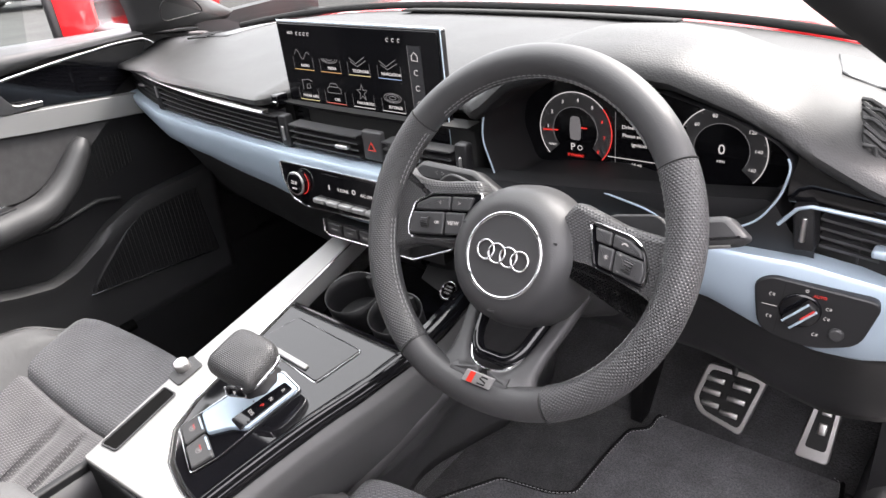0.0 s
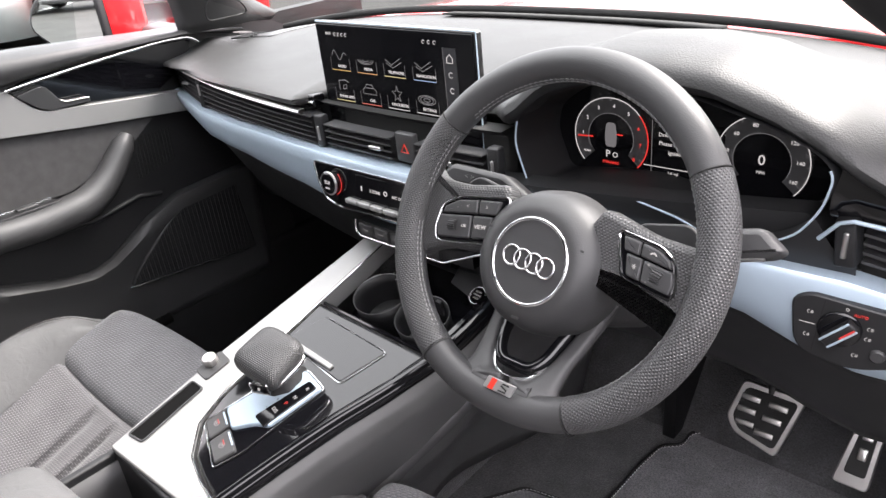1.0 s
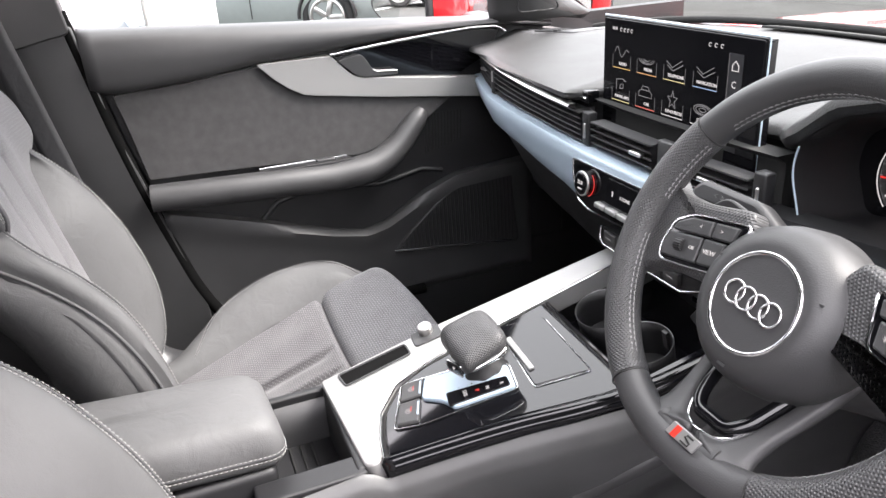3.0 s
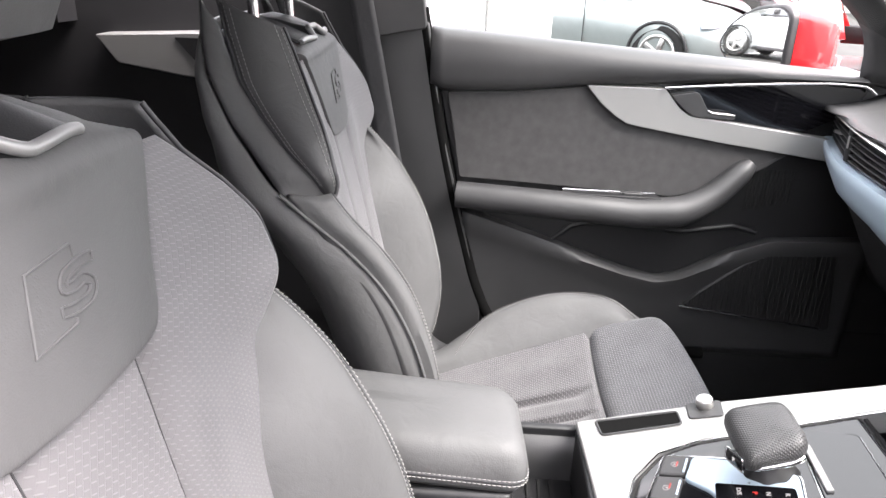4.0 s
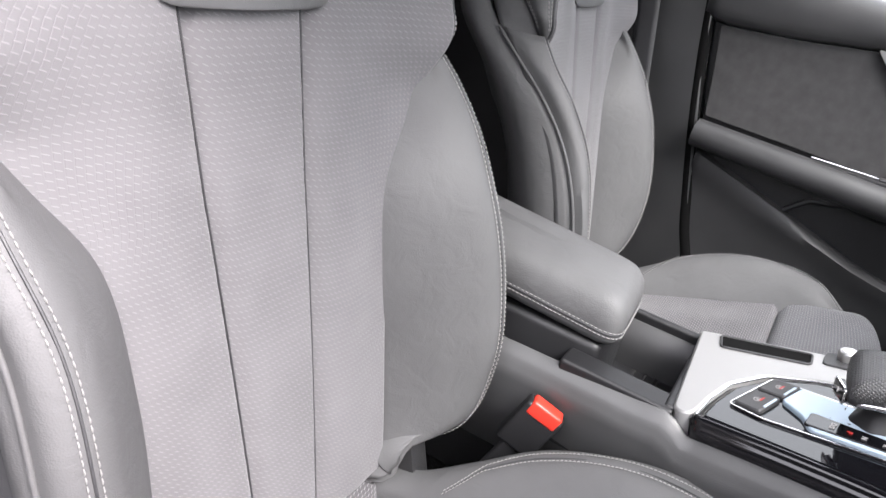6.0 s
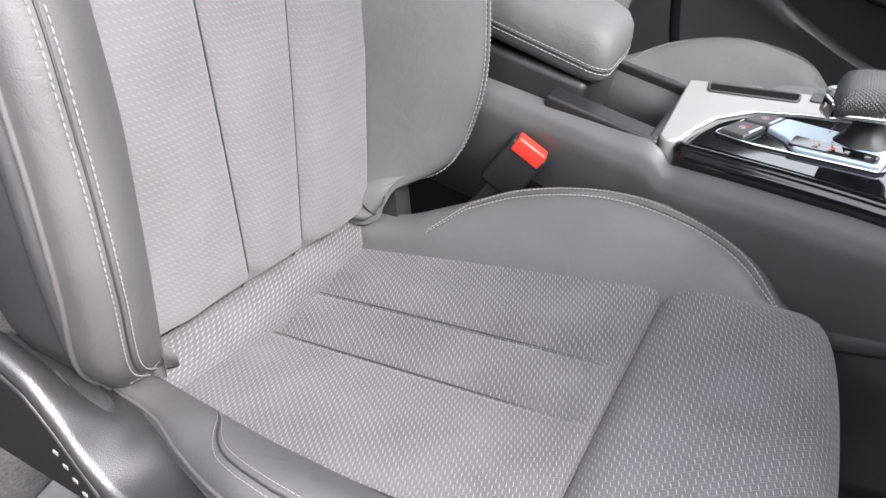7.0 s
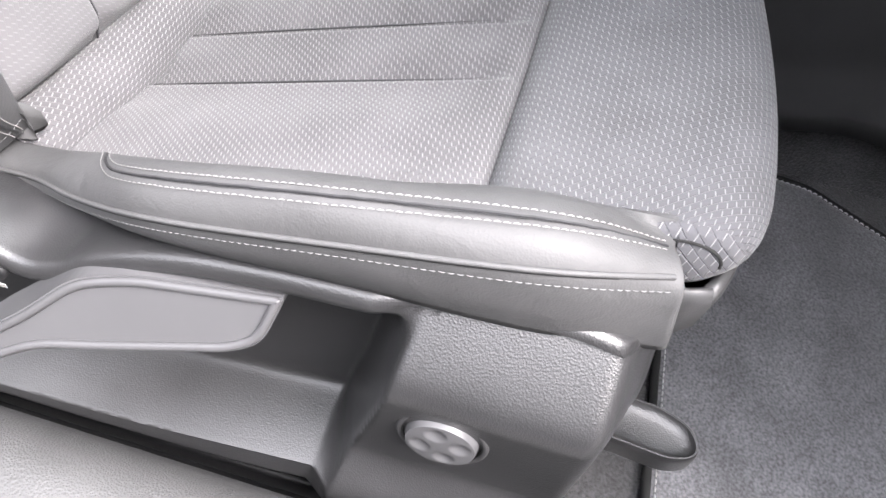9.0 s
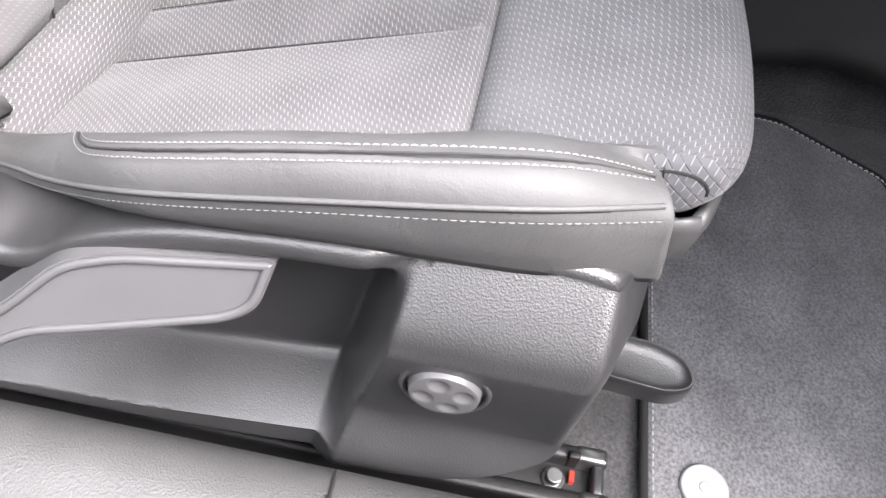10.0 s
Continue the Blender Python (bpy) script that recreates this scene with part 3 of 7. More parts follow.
        if v < 0.3:  # the shelf beside the bolster, rounded over at its rim
            q = v / 0.3
            r = 0.008
            if q < 0.7:
                return (cx + side * (0.165 + (out - r - 0.165) * q / 0.7), y, zin + (zr - zin) * smooth_step(0.15, 0.7, q))
            a = (q - 0.7) / 0.3 * math.pi / 2
            return (cx + side * (out - r + r * math.sin(a)), y, zr - r + r * math.cos(a))
        q = (v - 0.3) / 0.7
        za = zr - 0.008
        foot = lerp(y, (-0.58, -0.48, -0.4, -0.36, -0.24), (0.286, 0.29, 0.297, 0.303, 0.322))
        y = y * (1 - q) + yb * q
        turn_z = max(foot, zb + 0.03)
        z = lerp(q, (0.0, 0.5, 0.82, 1.0), (za, turn_z + 0.006, turn_z - 0.024, zb))
        # the boss with the switch, its top sloping back
        boss = 0.278 - 0.5 * (z - 0.454 + math.hypot(z - 0.454, 0.008)) - 0.16 * max(0.44 - z, 0.0) + 0.03 * smooth_step(0.345, 0.29, z)
        # the hollow behind the lever: deep wall, a shelf running out below
        deep = 0.205 + 0.062 * min(soft_above(foot, z) / 0.018, 1.0) + 0.004 * smooth_step(foot - 0.016, 0.265, z)
        lip = smooth_step(za - 0.024, za - 0.004, z)
        left = deep * (1 - lip) + out * lip
        edge = lerp(z, (0.25, 0.3, 0.387, 0.492), (-0.258, -0.247, -0.226, -0.203))
        s = min(max((y - edge + 0.02) / 0.018, 0.0), 1.0) * 0.6 + 0.4 * smooth_step(edge - 0.022, edge, y)
        x = left * (1 - s) + boss * s
        x -= 0.05 * smooth_step(-0.108, -0.074, y) ** 2
        return (cx + side * x, y, z)

    part("seat_flank", sheet(flank, 0, 1, 210, 0, 1, 140, flip=side > 0), M["skirt"], t, "dark grey grained plastic seat flank with a hollow", solid=0.006)
    fm = Matrix(((0, 0, side, cx + side * 0.232), (1, 0, 0, 0), (0, 1, 0, 0), (0, 0, 0, 1)))
    hand = rounded([(-0.505, 0.37), (-0.48, 0.394), (-0.449, 0.417), (-0.415, 0.447), (-0.378, 0.459), (-0.284, 0.472), (-0.294, 0.441), (-0.312, 0.43), (-0.395, 0.407), (-0.438, 0.396), (-0.5, 0.36)], (0.008, 0.012, 0.012, 0.015, 0.015, 0.006, 0.01, 0.01, 0.015, 0.015, 0.008))
    lean_in = Matrix(((0, -0.5 * side, side, cx + side * (0.249 + 0.5 * 0.43)), (1, 0, 0, 0), (0, 1, 0, 0), (0, 0, 0, 1)))
    lever = part("height_lever", plate(hand, -0.008, 0.021, lean_in), M["lever"], t, "smooth grey plastic seat height lever", smooth=False)
    ring_pts = np.array(hand)
    along = np.roll(ring_pts, -1, axis=0) - np.roll(ring_pts, 1, axis=0)
    inner = np.stack([along[:, 1], -along[:, 0]], 1) / np.linalg.norm(along, axis=1)[:, None]
    part("raised_rim", tube([lean_in @ Vector((*(p + 0.0035 * q), 0.0215)) for p, q in zip(ring_pts, inner)], 0.003, 8, True), M["lever"], lever)
    lm = fm @ Matrix.Translation((-0.18, 0.41, 0.0415))
    part("lumbar_ring", ring(0.0265, 0.002, lm), M["soft"], t)
    hollows = [Vector((0.0125 * math.cos(a * math.pi / 2 + 0.3), 0.0125 * math.sin(a * math.pi / 2 + 0.3))) for a in range(4)]

    def knob_face(r, a):
        p = Vector((r * math.cos(a), r * math.sin(a)))
        dip = max(0.0, 1 - (min((p - q).length for q in hollows) / 0.0066) ** 2)
        return lm @ Vector((p.x, p.y, 0.0065 - 0.0012 * (r / 0.0235) ** 2 - 0.0022 * dip - 0.012 * smooth_step(0.021, 0.0238, r)))

    part("lumbar_switch", grid([[knob_face(r, a) for a in np.linspace(0, 2 * math.pi, 72, endpoint=False)] for r in np.linspace(0.0002, 0.0238, 44)], close_u=True, flip=True), M["lever"], t, "round grey lumbar switch with four finger hollows")
    outer = Matrix(((0, 0, side, cx + side * 0.2535), (1, 0, 0, 0), (0, 1, 0, 0), (0, 0, 0, 1)))
    rear_side = rounded([(-0.6, 0.38), (-0.6, 0.484), (-0.55, 0.474), (-0.524, 0.455), (-0.49, 0.424), (-0.478, 0.412), (-0.485, 0.4)], 0.005)
    rc = part("recliner_cover", plate(rear_side, -0.03, 0.0, outer, 0.002), M["plastic"], t, "black plastic side below the rear edge")
    for k in range(5):
        part("mark", block(-0.523 + 0.009 * k, -0.518 + 0.009 * k, 0.433 - 0.009 * k, 0.4365 - 0.009 * k, 0.0, 0.0006, outer), M["thread"], rc, "small pale printed mark")
    for sd in (-side,):
        hinge = [(-0.585, 0.37), (-0.5, 0.385), (-0.488, 0.41), (-0.515, 0.492), (-0.54, 0.5), (-0.585, 0.47)]
        part("hinge_cover", plate(rounded(hinge, 0.014), -0.02, 0.014, Matrix(((0, 0, sd, cx + sd * 0.198), (1, 0, 0, 0), (0, 1, 0, 0), (0, 0, 0, 1))), 0.006), M["skirt"], t, "dark grey plastic hinge cover")
    # slide lever under the front
    paddle = rounded([(-0.08, -0.018), (0.036, -0.02), (0.054, -0.01), (0.046, 0.01), (0.022, 0.018), (-0.08, 0.017)], 0.01)
    part("slide_lever", dished(paddle, -0.02, 0.006, 0.001, frame_at((cx + 0.187, -0.058, 0.346), (0.1, 1, 0.06), (-1, 0.1, 0.2))), M["skirt"], t, "grey plastic slide lever under the cushion")

    # backrest
    def mid_half(z):
        return lerp(z, (0.38, 0.5, 0.75, 0.79, 0.83, 0.86, 0.885, 0.925, 0.965, 1.0, 1.03, 1.05, 1.065), (0.15, 0.155, 0.158, 0.17, 0.2, 0.222, 0.232, 0.24, 0.232, 0.208, 0.18, 0.158, 0.14))

    def yaw(s):
        return -0.06 * s * side

    def wing(z):
        return 0.03 * smooth_step(0.85, 0.92, z) * (1 - smooth_step(0.95, 1.08, z))

    def middle_back(u, z):
        w = mid_half(z)
        s = u * w
        y = back_y(z) + yaw(s) + 0.006 * math.sin((z - 0.42) * 5) + wing(z) * abs(u) ** 2.5 - 0.02 * smooth_step(1.05, 1.1, z) - 0.024 * smooth_step(0.456, 0.42, z)
        seam = lerp(z, (0.42, 0.95), (0.036, 0.06))
        along = smooth_step(0.42, 0.45, z) * (1 - smooth_step(0.94, 0.96, z))
        sh = -0.012 * side * lerp(z, (0.45, 0.8), (1.0, 0.0))
        for c in (sh - seam, sh + seam):
            y -= 0.009 * along * math.exp(-(((s - c) / (0.0028 if s > c else 0.011)) ** 2))
        y += 0.004 * along * math.exp(-(((abs(s) - 0.1) / 0.03) ** 2))
        return (cx + s, y, z)

    part("backrest_middle", sheet(middle_back, -1, 1, 180, 0.385, 1.046, 110, flip=True), M["back_suede"], t, "pale grey suede middle panel with two seams", solid=0.004)
    for c in (-1, 1):
        ln = [middle_back((c * lerp(z, (0.42, 0.95), (0.036, 0.06)) - 0.012 * side * lerp(z, (0.45, 0.8), (1.0, 0.0))) / mid_half(z), z) for z in np.linspace(0.425, 0.945, 50)]
        # dark cord raised in the groove stands for the shade of the fold
        part("seam", tube([(p[0], p[1] + 0.0042, p[2]) for p in ln], 0.0011, 6), M["leather_dark"], t, "sewn seam")
    band = [[(cx + 0.165 * u, back_y(0.4) - 0.021 + 0.03 * math.sin(a) - 0.006 * u * u, 0.392 + 0.004 * u * u + 0.034 * math.cos(a)) for u in np.linspace(-0.93, 0.93, 21)] for a in np.linspace(-0.2, 2.6, 13)]
    part("cloth_band", grid(band, flip=True), M["cloth"], t, "woven band between cushion and backrest", solid=0.004)

    def wing_front(z):
        return mid_half(z), back_y(z) + wing(z) - 0.02 * smooth_step(1.05, 1.1, z)

    def shoulder_front(z):
        """The shoulder's front edge: beside the middle panel, then up to the top."""
        w, y = wing_front(min(z, 1.03))
        k = max(z - 1.03, 0.0)
        return lerp(z, (0.88, 1.03, 1.06, 1.085), (w + 0.004, w + 0.004, 0.17, 0.162)), y - 0.232 * k - 0.25 * k

    def shoulder_rear(z):
        w, y = shoulder_front(0.885)
        zz = (0.885, 0.92, 0.95, 0.985, 1.02, 1.06, 1.1)
        return lerp(z, zz, (w, 0.246, 0.236, 0.214, 0.19, 0.17, 0.152)), lerp(z, zz, (y, back_y(0.92) + 0.002, back_y(0.95) - 0.024, back_y(0.985) - 0.05, back_y(1.02) - 0.072, back_y(1.06) - 0.084, back_y(1.1) - 0.09))

    def shoulder_pipe(z):
        zz = (0.87, 0.915, 0.977, 1.03, 1.06, 1.1)
        return lerp(z, zz, (0.268, 0.255, 0.23, 0.196, 0.172, 0.15)), back_y(z) + lerp(z, zz, (-0.022, -0.05, -0.086, -0.11, -0.115, -0.11))

    tops = np.linspace(0.885, 1.088 if side < 0 else 1.068, 36)
    rise = 0.03 if side < 0 else 0.0

    def across(sd, a, b, q, bulge, z):
        """A place between two edges of the shoulder, swelling outwards."""
        (wa, ya), (wb, yb) = a(z), b(z)
        w = wa * (1 - q) + wb * q
        puff = bulge * math.sin(q * math.pi) ** 0.8 * smooth_step(0.88, 0.93, z)
        return (cx + sd * (w + puff), ya * (1 - q) + yb * q + 0.3 * puff + yaw(sd * w), z + rise * q * smooth_step(1.0, 1.088, z))

    for sd in (-1, 1):
        part("shoulder_wing", grid([[across(sd, shoulder_front, shoulder_rear, q, 0.014, z) for q in np.linspace(0, 1, 14)] for z in tops], flip=sd > 0), M["leather"], t, "smooth leather side of the shoulder", solid=0.006)
        part("shoulder_wedge", grid([[across(sd, shoulder_rear, shoulder_pipe, q, 0.006, z) for q in np.linspace(0, 1, 8)] for z in tops], flip=sd > 0), M["leather"], t, "leather wedge behind the shoulder", solid=0.006)
        for q, r, mt in ((0.0, 0.0022, "leather_dark"), (1.0, 0.0026, "leather_dark")):
            part("piping", tube([across(sd, shoulder_front, shoulder_rear, q, 0.0, z) for z in tops], r, 8), M[mt], t)
        for q in (0.07, 0.16, 0.84, 0.93):
            line = [across(sd, shoulder_front, shoulder_rear, q, 0.0165, z) for z in tops[4:]]
            part("stitching", stitches(line, 0.0058, 0.0045, 0.0006, up=(sd, 0.4, 0)), M["thread" if q < 0.5 else "grey_thread"], t, "row of pale thread", kind="stuff")
    zs = (0.43, 0.49, 0.58, 0.68, 0.78, 0.83, 0.87, 0.9)
    sink = (0.0, 0.0, 0.0, 0.0, 0.0, 0.0, 0.014, 0.04)
    w_near, w_far = (0.14, 0.136, 0.132, 0.131, 0.147, 0.18, 0.198, 0.2), (0.15, 0.162, 0.16, 0.152, 0.163, 0.195, 0.205, 0.205)
    bc = [(0.185, 0.02), (0.222, 0.06), (0.24, 0.09), (0.244, 0.095), (0.242, 0.078), (0.247, 0.056), (0.248, 0.03), (0.24, 0.01)]
    bo = [(0.21, -0.005), (0.252, 0.02), (0.276, 0.04), (0.28, 0.042), (0.275, 0.022), (0.272, 0.0), (0.268, -0.022), (0.26, -0.042)]
    bd = [(c[0], c[1] - 0.012) for c in bo]
    edges = {}
    for sd in (side, -side):
        secs = []
        ends = [q[0] for q in (bc, bo, bd)] if sd == side else [(0.164, -0.004), (0.186, -0.02), (0.19, -0.06)]
        bc, bo, bd = [[e] + q[1:] for e, q in zip(ends, (bc, bo, bd))]
        if sd != side and side < 0:  # the seat that stands upright shows a fuller inner roll
            bc = [(b[0], b[1] + k) for b, k in zip(bc, (0.0, 0.0, 0.002, 0.008, 0.012, 0.012, 0.01, 0.01))]
            bo = [(c[0], c[1] + k) for c, k in zip(bo, (0.0, 0.008, 0.014, 0.016, 0.008, 0.004, 0.0, 0.0))]
        trim_in, wt = (0.023, w_near) if sd == side else (-0.004, w_far)
        if sd == side:  # the outer roll is narrower than the inner one
            bo = [(b[0] + k * (c[0] - b[0]), b[1] + k * (c[1] - b[1])) for b, c, k in zip(bc, bo, (0.9, 0.75, 0.55, 0.5, 0.5, 0.6, 0.8, 1.0))]
        shift_b = lambda q: (q[0] - trim_in, q[1])  # noqa: E731
        for z, b, c, d, w, k in zip(zs, map(shift_b, bc), map(shift_b, bo), map(shift_b, bd), wt, sink):
            y = back_y(z)
            tilt = (-0.004, -0.002, 0.004, 0.012, 0.014, 0.008, -0.004, -0.006) if z < 0.45 else (0.0, 0.0, 0.002, 0.006, 0.005, 0.003, 0, 0) if z < 0.5 else (0,) * 8
            if sd != side and side > 0 and z < 0.5:  # the inner roll ends higher, its hem rising outwards
                tilt = (0.0, 0.004, 0.016, 0.034, 0.045, 0.052, 0.056, 0.058) if z < 0.45 else (0.0, 0.0, 0.004, 0.01, 0.014, 0.018, 0.02, 0.02)
            secs.append([(cx + sd * q[0], y + q[1] + yaw(sd * q[0]), z + e) for e, q in zip(tilt, ((w - 0.012, -0.02 - k), (w, 0.004 - k), ((w + b[0]) / 2 + 0.002, b[1] * 0.55 + 0.014 - k), (b[0] - 0.012, b[1] - 0.003), b, ((b[0] + c[0]) / 2 + 0.008, (b[1] + c[1]) / 2 + 0.006), c, d))])
        fine = [spline(s, 26) for s in secs]
        cols = [spline([f[k] for f in fine], 44) for k in range(27)]
        body = [[c[r] for c in cols[:24]] for r in range(45)]
        heart = np.mean(body[0], axis=0)
        foot = [[p + (heart - p) * q + np.array((0, 0, -dz)) for p in body[0]] for q, dz in ((0.97, 0.002), (0.6, 0.002), (0.3, 0.002), (0.08, 0.0015))]
        part("backrest_bolster", grid(foot + body, flip=sd > 0), M["leather"], t, "grey leather backrest bolster", solid=0.012)
        hem = [body[1][k] + (np.array(body[1][k]) - heart) * 0.012 for k in range(9, 20)]
        part("stitching", stitches(hem, 0.0045, 0.0034, 0.0004, up=(sd * 0.5, 1, 0.2)), M["seam_thread"], t, "stitched hem", kind="stuff")
        for off in (-0.0045, 0.0045):
            line = spline([on_section(p, 4, off) for p in secs], 60)
            part("stitching", stitches([p + np.array((0, 0.0009, 0)) for p in line], 0.0054, 0.004, 0.0006, up=(sd * 0.3, 1, 0)), M["thread"], t, "row of pale thread", kind="stuff")
        part("seam", tube(spline([on_section(p, 4, 0) for p in secs], 60), 0.001, 6), M["leather_dark"], t, "folded seam")
        line = spline([on_section(p, 6, 0) for p in secs], 60)
        part("piping", tube([p + np.array((sd * 0.001, 0.001, 0)) for p in line], 0.0022, 8), M["leather"], t)
        rim = [(cx + sd * (c[0] - trim_in), back_y(z) + c[1] + yaw(sd * c[0]), z) for z, c in zip(zs[:-2], bo)]
        rim += [(cx + sd * shoulder_pipe(z)[0], shoulder_pipe(z)[1] + yaw(sd * 0.2), z) for z in (0.915, 0.95, 0.977, 1.0, 1.03, 1.06, 1.09)]
        rim = spline(rim, 120)
        edges[sd] = [[float(np.interp(z, rim[:, 2], rim[:, k])) for k in (0, 1)] for z in np.linspace(0.36, tops[-1], 74)]
    # shell behind: sides running back from the bolsters' piping, closed across the back, dark on the driver's seat

    rows = []
    for (xl, yl), (xr, yr), z in zip(edges[-1], edges[1], np.linspace(0.36, tops[-1], 74)):
        depth = lerp(z, (0.4, 0.8, 0.9, 0.95, 1.0, 1.06, 1.09), (0.13, 0.12, 0.085, 0.06, 0.04, 0.016, 0.006))
        bulge = lerp(z, (0.4, 0.6, 0.85, 1.0, 1.08), (0.006, 0.012, 0.012, 0.008, 0.0))
        arc = lambda x, y, sg: [(x + sg * (bulge * math.sin(q * math.pi) - 0.05 * q**3), y - 0.002 - depth * q) for q in np.linspace(0, 1, 12)]  # noqa: E731
        a, c = arc(xl, yl, -1), arc(xr, yr, 1)[::-1]
        mid = [(a[-1][0] * (1 - q) + c[0][0] * q, a[-1][1] * (1 - q) + c[0][1] * q - 0.012 * math.sin(q * math.pi)) for q in np.linspace(0, 1, 14)[1:-1]]
        rows.append([(x, y, z) for x, y in a + mid + c])
    # passenger shell takes the paler leather to brighten a flank left in shade
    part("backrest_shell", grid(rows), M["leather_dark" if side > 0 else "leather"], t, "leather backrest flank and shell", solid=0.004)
    # leather flap that runs up the front and over the top
    rows = []
    for z, w in ((0.931, 0.06), (0.933, 0.072), (0.937, 0.081), (0.944, 0.087), (0.96, 0.094), (0.985, 0.104), (1.005, 0.115), (1.025, 0.126), (1.04, 0.134)):
        rows.append((back_y(z) + 0.014, z, w))
    rows += [(-0.662, 1.052, 0.139), (-0.667, 1.06, 0.144), (-0.675, 1.066, 0.15), (-0.69, 1.071, 0.157), (-0.72, 1.081, 0.152), (-0.75, 1.088, 0.146), (-0.775, 1.084, 0.138), (-0.788, 1.066, 0.13), (-0.792, 1.04, 0.126)]
    fine = spline(rows, 90)
    flap_rows = []
    for y, z, w in fine:
        over = smooth_step(-0.655, -0.69, y)
        flap_rows.append([(cx + u * w * (1 - 0.05 * over * abs(u) ** 6), y + yaw(u * w) - (0.004 + 0.012 * over) * u * u, z - over * 0.022 * abs(u) ** 5) for u in np.linspace(-1, 1, 41)])
    fl = part("shoulder_flap", grid(flap_rows, flip=True), M["leather"], t, "smooth grey leather flap with a pressed emblem over the backrest top", solid=0.008, bevel=0.003)
    em = frame_at((cx - 0.008, back_y(1.0) + 0.0146, 1.0), (-1, 0.06 * side, 0), (0, -0.232, 1))
    core = spline([(0.031, 0.002, 0), (0.024, 0.0032, 0), (0.012, 0.0022, 0), (0.002, -0.0005, 0), (-0.001, -0.005, 0), (0.006, -0.0072, 0), (0.018, -0.0066, 0), (0.0235, -0.011, 0), (0.019, -0.017, 0), (0.01, -0.0186, 0), (0.0, -0.0184, 0), (-0.0085, -0.0165, 0)], 60)
    across = np.gradient(core, axis=0)
    across = np.stack([-across[:, 1], across[:, 0], 0 * across[:, 0]], 1) / np.linalg.norm(across, axis=1)[:, None]
    loop = list(core + 0.0029 * across) + list((core - 0.0029 * across)[::-1])
    lines = [[(0.0158, 0.0075, 0), (0.0158, 0.0154, 0), (-0.0242, 0.0123, 0), (-0.0376, -0.0287, 0), (-0.0006, -0.0265, 0), (0.0004, -0.0235, 0)]]
    pressed = merge(tube([em @ Vector(q) for q in loop], 0.0011, 6, True), *[tube([em @ Vector(q) for q in ln], 0.0011, 6) for ln in lines])
    part("pressed_emblem", pressed, M["leather"], fl, "pressed emblem lines")
    def cover(u, v):
        s = 0.012 + 0.1 * u * (1 - 0.25 * v ** 3)
        hump = smooth_step(-0.03, 0.008, s) * (1 - smooth_step(0.048, 0.056, s)) * (1 - v) ** 2
        y = -0.667 - 0.012 * hump - 0.105 * v - 0.012 * u * u * (1 - v)
        z = lerp(y, (-0.78, -0.765, -0.75, -0.72, -0.69, -0.665), (1.082, 1.09, 1.093, 1.0865, 1.0755, 1.066)) + 0.009 * hump - 0.006 * abs(u) ** 8
        return (cx + s, y + yaw(s), z)

    part("top_cover", sheet(cover, -1, 1, 90, 0, 1, 24, flip=True), M["plastic"], t, "black plastic belt guide on top of the backrest", solid=0.008)
    trim = [cover(u, 0.0) for u in np.linspace(-0.97, 0.99, 90)]
    part("bright_edge", tube([(p[0], p[1] + 0.001, p[2] - 0.0005) for p in trim], 0.0042, 10), M["silver2"], t, "pale silver edge strip")
    for sd in (-1, 1):
        part("headrest_post", tube([(cx + sd * 0.092, -0.738, 1.07), (cx + sd * 0.092, -0.742, 1.15)], 0.0075, 16), M["chrome"], t, "chrome headrest post")
    hr = []
    for z, w, d in ((1.117, 0.12, 0.03), (1.121, 0.142, 0.046), (1.15, 0.155, 0.056), (1.21, 0.155, 0.058), (1.27, 0.142, 0.05), (1.295, 0.11, 0.036), (1.302, 0.04, 0.012)):
        hr.append([(cx + math.copysign(abs(math.cos(a)) ** 0.5, math.cos(a)) * w, -0.735 + math.copysign(abs(math.sin(a)) ** 0.7, math.sin(a)) * d, z) for a in np.linspace(0, 2 * math.pi, 40, endpoint=False)])
    hb = grid(hr, close_u=True)
    hb.faces.new([v for v in list(hb.verts)[:40]][::-1])
    part("headrest", hb, M["leather"], t, "grey leather headrest")
    return t


driver_seat = seat("driver_seat", 0.37, 1, "grey leather and cloth sports seat with pale stitching")
passenger_seat = seat("passenger_seat", -0.385, -1, "grey leather and suede sports seat beside the console")


# ---- centre console ----
CON = Matrix.Translation((0.06, -0.25, 0.618)) @ Matrix.Rotation(math.atan(0.27), 4, "X") @ Matrix.Rotation(radians(3.2), 4, "Y") @ Matrix.Translation((-0.06, 0, 0))  # x right, y ahead along the slope, z out of it
CS = math.cos(math.atan(0.27))


def on_con(points):
    """Outline points given as world x and y, laid along the console's slope."""
    return [(x, (y + 0.25) / CS) for x, y in points]


def con_at(x, y, h=0.0):
    return CON @ Matrix.Translation((x, (y + 0.25) / CS, h))


def con_line(points, h):
    return [CON @ Vector((x, (y + 0.25) / CS, h)) for x, y in points]


console = thing("centre_console", "black and silver centre console between the front seats", "console", at=(0.03, -0.25, 0.2))


